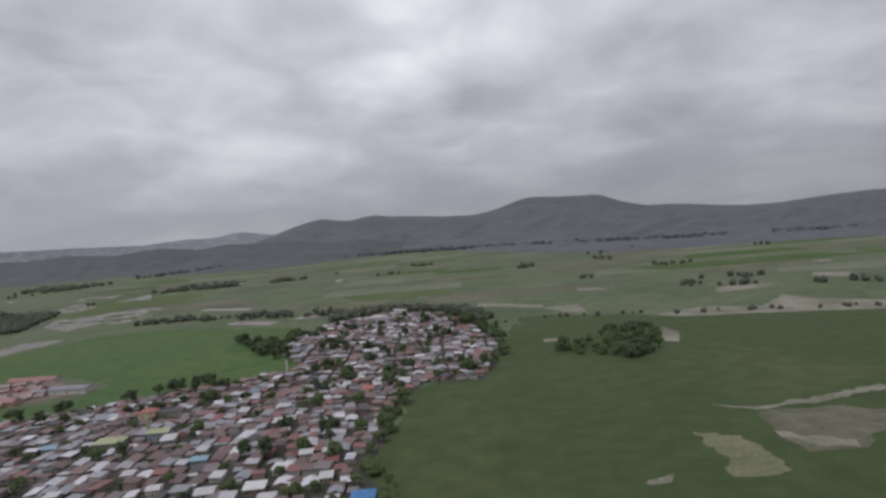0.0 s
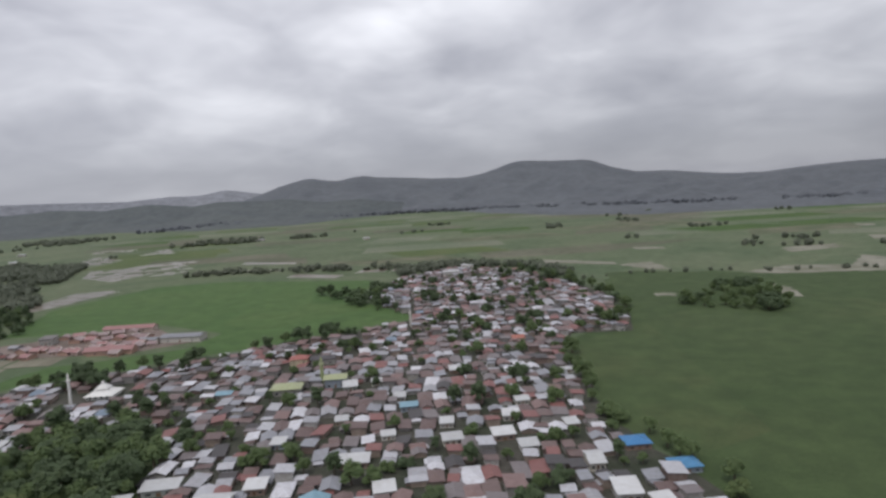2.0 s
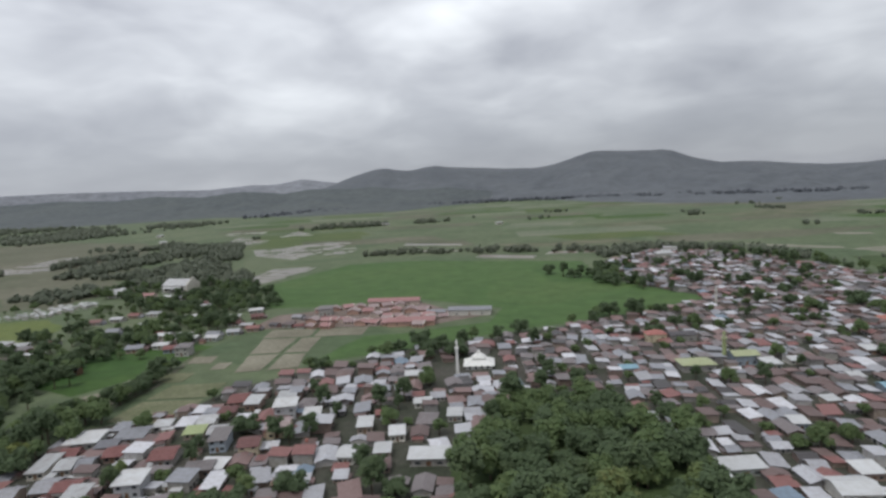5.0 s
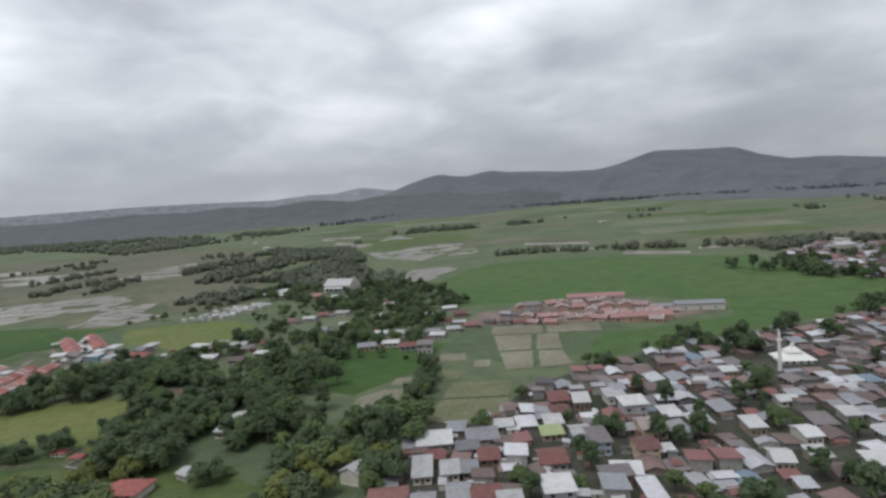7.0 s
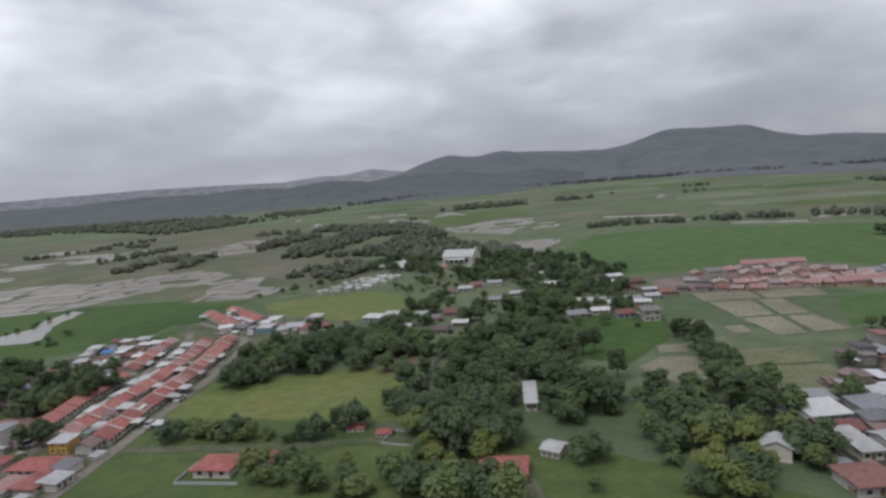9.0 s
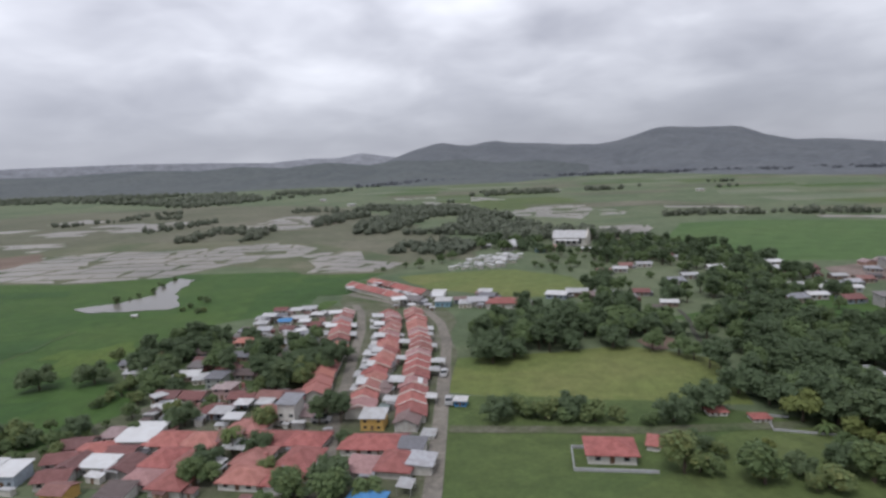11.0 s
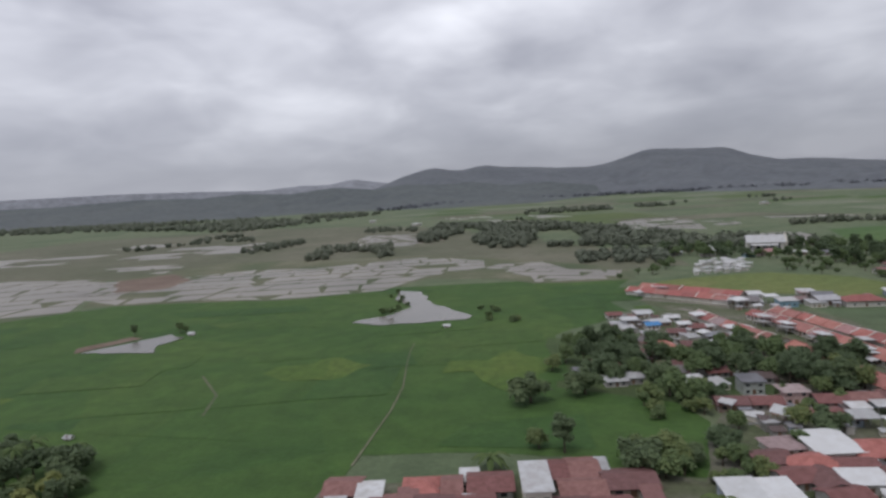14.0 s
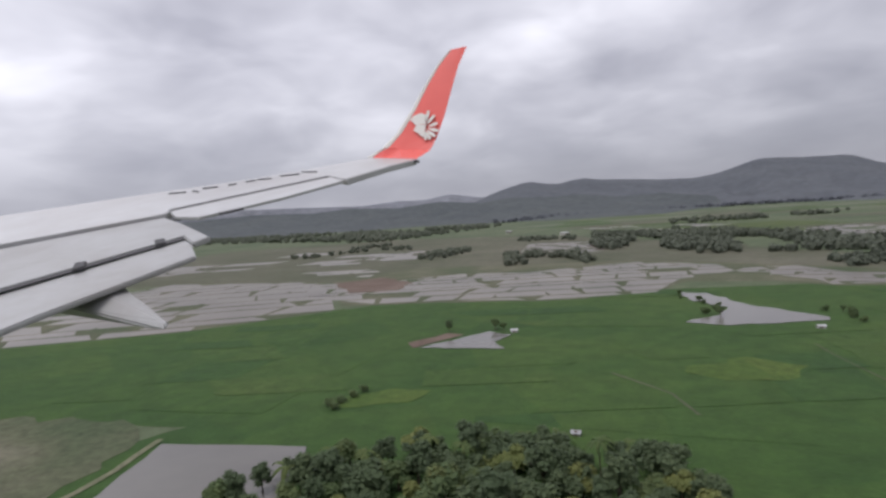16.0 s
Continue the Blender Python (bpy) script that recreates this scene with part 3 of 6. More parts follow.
sheet("stubble", [(-662, 122), (-653, 121), (-655, 113), (-668, 108), (-672, 112)], 0.12, M["rice_yellow"], "small yellowed plot in the rice field", 3, .6, 91, "field")
sheet("stubble", [(-556, 150), (-546, 150), (-545, 142), (-556, 140)], 0.12, M["rice_yellow"], "small yellowed plot in the rice field", 3, .6, 92, "field")
sheet("rough_field", [(-697, 56), (-694, 74), (-698, 86), (-706, 93), (-738, 94), (-766, 70), (-740, 46)], 0.12, M["wet_grass"], "rough olive field with wet bare patches beside the fish pond", 4, 2.6, 95, "field")
sheet("bare_bank", [(-672, 160), (-662, 178), (-668, 180), (-676, 166)], 0.13, M["red_mud"], "bare reddish bank of the small pond", 3, .5, 93)
WEST = [(-735, 236), (-724, 240), (-641, 243), (-606, 254), (-590, 292), (-556, 286), (-538, 268), (-496, 272), (-494, 300), (-530, 342), (-570, 372), (-615, 400), (-680, 396), (-760, 400), (-790, 330)]
FARWEST = [(-920, 210), (-830, 154), (-770, 186), (-734, 228), (-770, 290), (-800, 330), (-920, 340)]
MARSH = [(-960, 330), (-860, 325), (-795, 328), (-740, 290), (-600, 300), (-552, 350), (-500, 300), (-465, 306), (-470, 370), (-520, 450), (-600, 590), (-735, 780), (-930, 850), (-1180, 760), (-1160, 480)]
sheet("marsh", MARSH, 0.02, M["marsh"], "wet olive-brown lowland behind the paddies", 14, 9, 62)
for i, poly in enumerate((WEST, FARWEST)):
    sheet("wet_bunds", poly, 0.05, M["wet_grass"], "low muddy bunds among flooded paddies", 10, 2, 60 + i)
WETMIX = ("paddy",) * 13 + ("wet_grass",)
FRONT = [(-764, 262), (-723, 242), (-686, 248), (-645, 245), (-604, 260), (-593, 300), (-566, 327), (-570, 358), (-609, 388), (-640, 372), (-672, 348), (-712, 352), (-738, 331), (-752, 318), (-808, 323)]
paddies(FRONT, 20, 14, 12, 3, WETMIX, .97, .95)
paddies([(-540, 288), (-538, 272), (-501, 276), (-498, 300), (-522, 309), (-536, 342), (-560, 338), (-566, 326)], 16, 11, -14, 14, WETMIX, 1.0, .5)
# a few plots still flooded among the wet grass behind
for i, q in enumerate(([(-819, 361), (-774, 350), (-784, 388), (-845, 405)], [(-841, 486), (-793, 487), (-788, 556), (-831, 590), (-880, 560)], [(-704, 490), (-648, 460), (-620, 519), (-648, 600), (-720, 620)], [(-464, 557), (-408, 517), (-396, 611), (-404, 673), (-434, 683), (-495, 615)], [(-392, 547), (-368, 555), (-371, 610), (-397, 611)], [(-667, 864), (-612, 876), (-631, 944), (-692, 923)], [(-574, 690), (-530, 686), (-540, 749), (-617, 808)], [(-543, 767), (-537, 804), (-500, 799), (-511, 827), (-568, 908)])):
    paddies(q, 22, 13, 14, 140 + i, WETMIX, .75, 1.3)
sheet("reddish_field", [(-784, 321), (-763, 344), (-732, 315), (-728, 284), (-750, 276)], 0.15, M["red_mud"], "reddish bare field among the paddies", 4, 2, 96, "field")
paddies(FARWEST, 26, 17, 24, 4, WETMIX, .9, .8)
paddies([(-389, 375), (-374, 374), (-361, 428), (-364, 467), (-398, 454)], 17, 13, -20, 6, chance=0.95, gap=.5)
paddies([(-1100, 420), (-800, 380), (-780, 520), (-1000, 640)], 45, 26, 10, 8, chance=0.5)
for i, q in enumerate(([(-241, 492), (-195, 473), (-192, 490), (-239, 511)], [(-186, 499), (-160, 499), (-158, 516), (-182, 516)], [(-156, 499), (-132, 500), (-128, 515), (-154, 516)], [(-330, 632), (-268, 606), (-266, 592), (-330, 612)], [(-300, 560), (-262, 548), (-262, 540), (-300, 548)])):
    sheet("canal_pond", q, 0.1, M["paddy"], "pale fish pond beside a tree-lined canal", 6, 0.6, 70 + i, "water")
sheet("pond", [(-597, 196), (-585, 191), (-558, 198), (-557, 203), (-575, 226), (-585, 254), (-596, 258), (-592, 236), (-582, 222), (-586, 208)], 0.17, M["water"], "still grey pond with ragged grassy banks", 4, 1.0, 81, "water")
sheet("pond", [(-670, 160), (-660, 176), (-655, 183), (-647, 178), (-650, 168), (-645, 160)], 0.17, M["water"], "small grey pond with low trees on its bank", 4, 0.8, 82, "water")
sheet("pond", [(-684, 40), (-686, 66), (-692, 85), (-664, 88), (-660, 80), (-657, 70), (-652, 40)], 0.17, M["water"], "rectangular grey fish pond with earth dykes", 6, 0.4, 83, "water")

# The pale plots among these carry the plain's haze in their colour
paddies([(-560, 640), (-330, 640), (-230, 560), (20, 560), (160, 650), (520, 560), (900, 760), (900, 1120), (300, 1380), (-300, 1700), (-700, 1450), (-860, 1000), (-640, 880)], 120, 62, 8, 151, ("pale_field", "pale_field", "meadow", "rice_light", "wet_grass", "marsh"), 0.5, 1.0, 0.02, "far_field", "hazy grass field on the far plain", "far fields")

sheet("grove_floor", [(-200, 86), (-207, 132), (-198, 166), (-170, 168), (-155, 145), (-148, 86)], 0.12, M["field_dark"], "dark green grass under the village grove", 5, 1.5, 84)

# ---- the hills behind the plain: a table mountain with a double hump, knolls before it and a range behind, paled by rain haze in its colour ----
RIDGE = [(-2700, 0), (-2280, 25), (-2040, 70), (-1830, 122), (-1700, 165), (-1560, 202), (-1480, 221), (-1400, 222), (-1320, 201), (-1190, 192), (-1080, 216), (-1000, 220), (-900, 201), (-640, 184), (-480, 168), (-230, 160), (-90, 182),
         (60, 226), (150, 256), (210, 262), (480, 246), (600, 243), (690, 243), (740, 234), (880, 176), (1080, 128), (1230, 128), (1370, 120), (1600, 92), (1800, 76), (2020, 74), (2400, 104), (2650, 116), (3200, 122), (6000, 120)]
VEILED = [(-12000, 200), (-7000, 190), (-4200, 170), (-3500, 150), (-2900, 128), (-2560, 150), (-2330, 140), (-2110, 176), (-1940, 148), (-1700, 112), (-1300, 40)]
KNOLLS = [(-12000, 96), (-9000, 111), (-7600, 87), (-6200, 104), (-5200, 89), (-4200, 111), (-3700, 87), (-3300, 108), (-2900, 83), (-2500, 111), (-2150, 77), (-1900, 105), (-1600, 86), (-1380, 95), (-1100, 52), (-800, 61), (-450, 15)]
FOOT = [(-12000, 1500), (-4300, 1450), (-3600, 1500), (-2700, 1650), (-1900, 1450), (-1100, 1500), (-700, 1800), (-300, 1950), (60, 1800), (400, 1520), (1000, 1250), (1800, 1080), (6000, 1000)]


def curve(points, x):
    """Height along a ridge, rounded a little between its points."""
    xs, hs = [p[0] for p in points], [p[1] for p in points]
    return sum(np.interp(x + d, xs, hs) * w for d, w in ((-34, .25), (0, .5), (34, .25)))


def hills(name, label, ridge, reach, foot, mat, seed, gully, columns=360, rows=34):
    """A range that fans out from the flight: each column climbs from the plain's edge to the crest, over spurs and gullies."""
    vs, fs, x0, x1 = [], [], ridge[0][0], ridge[-1][0]
    for j in range(rows + 1):
        k = j / rows
        for i in range(columns + 1):
            x = x0 + (x1 - x0) * i / columns
            top = min(reach, 4730 - min(1900, max(0, -1100 - x) * 0.36), 4730 - max(0, x - 900) * 0.38)
            low = min(np.interp(x, [p[0] for p in foot], [p[1] for p in foot]), top - 250)
            far = low + (top - low) * k
            s = far / 4700
            ends = min(1.0, (x - x0) / 250, (x1 - x) / 250)
            crest = 47 + (curve(ridge, x) - 47) * top / 4700
            n = noise.fractal(Vector((x / 330, far / 700, seed)), 0.85, 2.1, 5)
            spur = abs(noise.noise(Vector((x / 210, far / 1500, seed + 7)))) - 0.25
            swell = k * (1 - k) * 4
            z = crest * (0.16 * k + 0.84 * k ** 1.9) + swell * gully * (n * 0.7 - spur) + noise.noise(Vector((x / 45, far / 60, seed + 3))) * 2.2 * k - 3 * (1 - k)
            vs.append((-300 + (x + 300) * s, far, max(z, 1.0 + 14 * k) if j else -3))
    for j in range(rows):
        for i in range(columns):
            a = j * (columns + 1) + i
            fs.append((a, a + 1, a + columns + 2, a + columns + 1))
    ob = tagged(part(name, (vs, fs), mat), label, "hills", kind="structure")
    for p in ob.data.polygons:
        p.use_smooth = True


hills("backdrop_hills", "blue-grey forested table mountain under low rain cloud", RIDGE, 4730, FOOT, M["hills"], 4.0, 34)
hills("backdrop_range", "pale distant mountain range with rain haze put into its colour", VEILED, 4700, [(-12000, 3600), (-1300, 3600)], M["veiled"], 9.0, 14, 160, 14)
hills("backdrop_knolls", "low dark wooded knolls at the edge of the plain", KNOLLS, 2250, FOOT, M["foothill"], 14.0, 12, 300, 22)


# ---- trees ----
def crown_mesh(seed, rx, rz, lumps, leaves, size, low=0.0):
    """Leaf sprays set on many overlapping lumps, over dark inner masses of foliage."""
    rnd = np.random.RandomState(seed)
    vs, fs = [], []
    centres = []
    for i in range(lumps):
        a, r = rnd.uniform(0, 2 * math.pi), rx * math.sqrt(rnd.uniform(0, 1)) * 0.72
        z = rnd.uniform(low, 1.0) * rz * math.sqrt(max(0.05, 1 - (r / rx) ** 2))
        centres.append((r * math.cos(a), r * math.sin(a), z, rx * rnd.uniform(0.28, 0.46)))
    for cx, cy, cz, cr in centres:
        core = bmesh.new()
        bmesh.ops.create_icosphere(core, subdivisions=1, radius=cr * 0.95)
        n = len(vs)
        for v in core.verts:
            k = rnd.uniform(0.75, 1.15)
            vs.append((cx + v.co.x * k, cy + v.co.y * k, cz + v.co.z * k * 0.85))
        fs += [tuple(n + v.index for v in f.verts) for f in core.faces]
        core.free()
        for _ in range(leaves):
            d = rnd.normal(size=3)
            d /= np.linalg.norm(d)
            if d[2] < -0.45:
                d[2] *= -1
            p = np.array((cx, cy, cz)) + d * cr * rnd.uniform(0.86, 1.2) * (1, 1, 0.85)
            face = d * 0.6 + np.array((0, 0, 0.7)) + rnd.normal(scale=0.3, size=3)
            u = np.cross(face, rnd.normal(size=3))
            u /= np.linalg.norm(u) + 1e-6
            w = np.cross(face, u)
            w /= np.linalg.norm(w) + 1e-6
            s = size * rnd.uniform(0.6, 1.35)
            n = len(vs)
            vs += [tuple(p - u * s * .5), tuple(p + w * s * .42), tuple(p + u * s * .6), tuple(p - w * s * .42 + d * s * .15)]
            fs.append((n, n + 1, n + 2, n + 3))
    return vs, fs


def trunk_mesh(height, radius, limbs, seed):
    rnd = random.Random(seed)
    vs, fs = [], []

    def limb(a, b, r0, r1):
        a, b = Vector(a), Vector(b)
        q = (b - a).to_track_quat("Z", "Y")
        n = len(vs)
        for p, r in ((a, r0), ((a + b) / 2 + Vector((rnd.uniform(-.1, .1), rnd.uniform(-.1, .1), 0)), (r0 + r1) / 2), (b, r1)):
            vs.extend(tuple(p + q @ Vector((r * math.cos(t * math.pi / 3), r * math.sin(t * math.pi / 3), 0))) for t in range(6))
        for k in range(2):
            fs.extend((n + k * 6 + t, n + k * 6 + (t + 1) % 6, n + k * 6 + 6 + (t + 1) % 6, n + k * 6 + 6 + t) for t in range(6))
    limb((0, 0, -0.2), (0, 0, height), radius, radius * 0.65)
    for i in range(limbs):
        a = 2 * math.pi * i / limbs + rnd.uniform(-.4, .4)
        limb((0, 0, height * 0.85), (math.cos(a) * height * .55, math.sin(a) * height * .55, height * 1.45), radius * .5, radius * .2)
    return vs, fs


def tree(label, seed, h, rx, rz, lumps, leaves, size, mat):
    t = thing("tree", label, "tree")
    part("trunk", trunk_mesh(h, 0.16 + rx * 0.03, 4, seed), M["bark"], t)
    c = part("crown", crown_mesh(seed, rx, rz, lumps, leaves, size), M[mat], t)
    c.location.z = h * 0.95
    return t


def palm(label, seed, h, fronds, length, mat):
    rnd = random.Random(seed)
    t = thing("palm_tree", label, "tree")
    part("trunk", trunk_mesh(h, 0.14, 0, seed), M["bark"], t)
    vs, fs = [], []
    for i in range(fronds):
        a, up = 2 * math.pi * i / fronds + rnd.uniform(-.2, .2), rnd.uniform(0.25, 1.0)
        prev = None
        for k in range(6):
            s = k / 5
            r, z = length * s, length * (up * s - 1.0 * s * s)
            w = 0.42 * math.sin(math.pi * (0.12 + 0.86 * s))
            n = len(vs)
            for side in (-1, 0, 1):
                vs.append((r * math.cos(a) - side * w * math.sin(a), r * math.sin(a) + side * w * math.cos(a), h + z - abs(side) * 0.18))
            if prev is not None:
                fs += [(prev, prev + 1, n + 1, n), (prev + 1, prev + 2, n + 2, n + 1)]
            prev = n
    part("crown", (vs, fs), M[mat], t)
    return t


TREES = [tree("broad leafy green tree with dense rounded crown", 11, 2.6, 3.4, 3.2, 13, 64, 0.62, "leaf"),
         tree("dark green mango tree with wide crown", 12, 2.2, 4.0, 3.4, 15, 62, 0.66, "leaf_dark"),
         tree("tall dark green tree with uneven crown", 13, 3.6, 2.8, 4.4, 14, 60, 0.62, "leaf_dark"),
         tree("small round green tree", 14, 1.8, 2.3, 2.3, 10, 54, 0.5, "leaf"),
         tree("low green shrubby tree with gaps", 15, 1.2, 2.6, 1.8, 9, 50, 0.54, "leaf"),
         tree("olive-yellow tree with loose crown", 16, 2.4, 3.2, 3.0, 13, 64, 0.62, "leaf_olive")]
PALMS = [palm("coconut palm with drooping fronds", 21, 7.0, 15, 3.0, "palm"), palm("banana plant with broad light green leaves", 22, 1.8, 10, 2.3, "palm")]
used_first = set()


def put(ob, x, y, turn=0.0, scale=1.0, z=0.0, sx=1.0):
    """Set the first of a kind itself, then copies of it."""
    m = Matrix.Translation((x, y, z)) @ Matrix.Rotation(radians(turn), 4, "Z") @ Matrix.Diagonal((scale * sx, scale, scale, 1))
    if ob.name not in used_first:
        used_first.add(ob.name)
        ob.matrix_basis = m
        return ob
    base = ob.scale.copy()
    ob.scale = (1, 1, 1)
    made = copy_thing(ob, m)
    ob.scale = base
    return made


crowded = []
# clearings in the woods: east, north, radius
OPEN = [(-416, 358, 14), (-412, 345, 10), (-421, 345, 10), (-416, 335, 8), (-352, 137, 4.5), (-353, 143, 4.5), (-354, 149, 4.5), (-382, 200, 4), (-381.5, 190, 4), (-382, 180, 4), (-382, 170, 4), (-381, 160, 4), (-379, 150, 4), (-392, 169, 6), (-404, 204, 7), (-389, 200, 7), (-345, 215, 6), (-337, 219, 6), (-329, 214, 6), (-377, 246, 6), (-370, 257, 6), (-334, 271, 6), (-357, 275, 6), (-413, 223, 8), (-403, 221, 8), (-420, 219, 7), (-391, 225, 7), (-384, 210, 6), (-347, 237, 7), (-338, 237, 7), (-331, 232, 7), (-322, 235, 7), (-318, 245, 6), (-395, 271, 8), (-384, 283, 8), (-366, 303, 8), (-330, 287, 8), (-334, 128, 6), (-340, 122, 7), (-372, 178, 7), (-362, 152, 5), (-340, 160, 5), (-352, 136, 4), (-350, 130, 5), (-349, 124, 5), (-346, 116, 6), (-344, 108, 6), (-309, 116, 5), (-308, 109, 6), (-353, 107, 6), (-353, 100, 6), (-331, 108, 8), (-336, 194, 7), (-326, 112, 5)]


def grow(kind, x, y, turn, scale):
    """Trees close by are things of their own; those farther off stand joined in one stand of trees."""
    if y < (124 if x > -470 else 134) or (y < 200 and x < -530):
        put(TREES[kind], x, y, turn, scale)
    else:
        crowded.append((kind, x, y, turn, scale))


def plant(poly, gap, seed, kinds=(0, 1, 2, 3), chance=1.0, lo=0.75, hi=1.25, clear=1.0):
    rnd = random.Random(seed)
    for x, y in scatter(poly, gap, seed, chance):
        if any(math.hypot(x - i, y - j) < r * clear for i, j, r in OPEN):
            continue
        grow(rnd.choice(kinds), x, y, rnd.uniform(0, 360), rnd.uniform(lo, hi))


def plant_line(line, gap, seed, kinds=(0, 1, 3), spread=2.5, lo=0.7, hi=1.15):
    rnd = random.Random(seed)
    for (x0, y0), (x1, y1) in zip(line, line[1:]):
        n = max(1, int(math.hypot(x1 - x0, y1 - y0) / gap))
        for i in range(n):
            k = (i + rnd.random()) / n
            grow(rnd.choice(kinds), x0 + (x1 - x0) * k + rnd.uniform(-spread, spread), y0 + (y1 - y0) * k + rnd.uniform(-spread, spread), rnd.uniform(0, 360), rnd.uniform(lo, hi))


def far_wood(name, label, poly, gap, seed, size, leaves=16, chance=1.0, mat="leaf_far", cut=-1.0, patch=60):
    """Woods too far to tell tree from tree: one mesh of leafy clumps."""
    rnd = np.random.RandomState(seed)
    vs, fs = [], []
    for x, y in scatter(poly, gap, seed, chance):
        s = size * rnd.uniform(0.6, 1.3)
        if noise.noise(Vector((x / patch, y / patch * .7, seed))) < cut:
            continue
        core = bmesh.new()
        bmesh.ops.create_icosphere(core, subdivisions=1, radius=s * 0.95)
        n = len(vs)
        for v in core.verts:
            k = rnd.uniform(0.7, 1.2)
            vs.append((x + v.co.x * k, y + v.co.y * k, max(-0.1, s * 0.6 + v.co.z * k)))
        fs += [tuple(n + v.index for v in f.verts) for f in core.faces]
        core.free()
        for _ in range(leaves):
            d = rnd.normal(size=3)
            d /= np.linalg.norm(d)
            d[2] = abs(d[2])
            p = np.array((x, y, s * 0.6)) + d * s * rnd.uniform(0.7, 1.15)
            face = d * 0.5 + np.array((0, 0, 0.7)) + rnd.normal(scale=0.3, size=3)
            u = np.cross(face, rnd.normal(size=3))
            u *= s * .34 / (np.linalg.norm(u) + 1e-6)
            w = np.cross(face, u)
            w *= s * .3 / (np.linalg.norm(w) + 1e-6)
            n = len(vs)
            vs += [tuple(p - u), tuple(p + w), tuple(p + u), tuple(p - w)]
            fs.append((n, n + 1, n + 2, n + 3))
    tagged(part(name, (vs, fs), M[mat]), label, "woods", kind="stuff")


# ---- houses ----
def gable_roof(w, d, h, rise, over=0.45, thick=0.12):
    """Two slopes folded at a ridge along x."""
    x, y = w / 2 + over, d / 2 + over
    low = h - rise * over / (d / 2)
    edge = [(-y, low), (0, h + rise), (y, low)]
    vs = [(sx * x, b, z + t) for t in (0.02, thick) for sx in (-1, 1) for b, z in edge]
    fs = [(6, 9, 10, 7), (7, 10, 11, 8), (0, 1, 4, 3), (1, 2, 5, 4), (0, 3, 9, 6), (2, 8, 11, 5), (0, 6, 7, 1), (1, 7, 8, 2), (3, 4, 10, 9), (4, 5, 11, 10)]
    return vs, fs


def hip_roof(w, d, h, rise, over=0.5):
    x, y, r = w / 2 + over, d / 2 + over, max(0.2, w / 2 - d / 2)
    z = h - 0.1
    vs = [(-x, -y, z), (x, -y, z), (x, y, z), (-x, y, z), (-r, 0, h + rise), (r, 0, h + rise), (-x, -y, z - .15), (x, -y, z - .15), (x, y, z - .15), (-x, y, z - .15)]
    fs = [(0, 1, 5, 4), (1, 2, 5), (2, 3, 4, 5), (3, 0, 4), (0, 6, 7, 1), (1, 7, 8, 2), (2, 8, 9, 3), (3, 9, 6, 0), (9, 8, 7, 6)]
    return vs, fs


def shed_roof(w, d, h, rise, over=0.45, thick=0.12):
    x, y = w / 2 + over, d / 2 + over
    return slab([(-x, -y, h - 0.05), (x, -y, h - 0.05), (x, y, h + rise), (-x, y, h + rise)], -thick)


def body(w, d, h, rise, style, plinth=True):
    """Walls with a plinth; under a gable they run up to the ridge, under a shed roof up its slope."""
    x, y = w / 2, d / 2
    if style == "gable":
        vs = [(-x, -y, 0), (x, -y, 0), (x, y, 0), (-x, y, 0), (-x, -y, h), (x, -y, h), (x, y, h), (-x, y, h), (-x, 0, h + rise), (x, 0, h + rise)]
        fs = [(0, 1, 5, 4), (2, 3, 7, 6), (1, 2, 6, 9, 5), (3, 0, 4, 8, 7)]
    else:
        k = rise if style == "shed" else 0
        vs = [(-x, -y, 0), (x, -y, 0), (x, y, 0), (-x, y, 0), (-x, -y, h), (x, -y, h), (x, y, h + k), (-x, y, h + k)]
        fs = [(0, 1, 5, 4), (1, 2, 6, 5), (2, 3, 7, 6), (3, 0, 4, 7)]
    return (vs, fs) if not plinth else joined((vs, fs), boxes((-x - .08, -y - .08, 0, x + .08, y + .08, 0.2)))


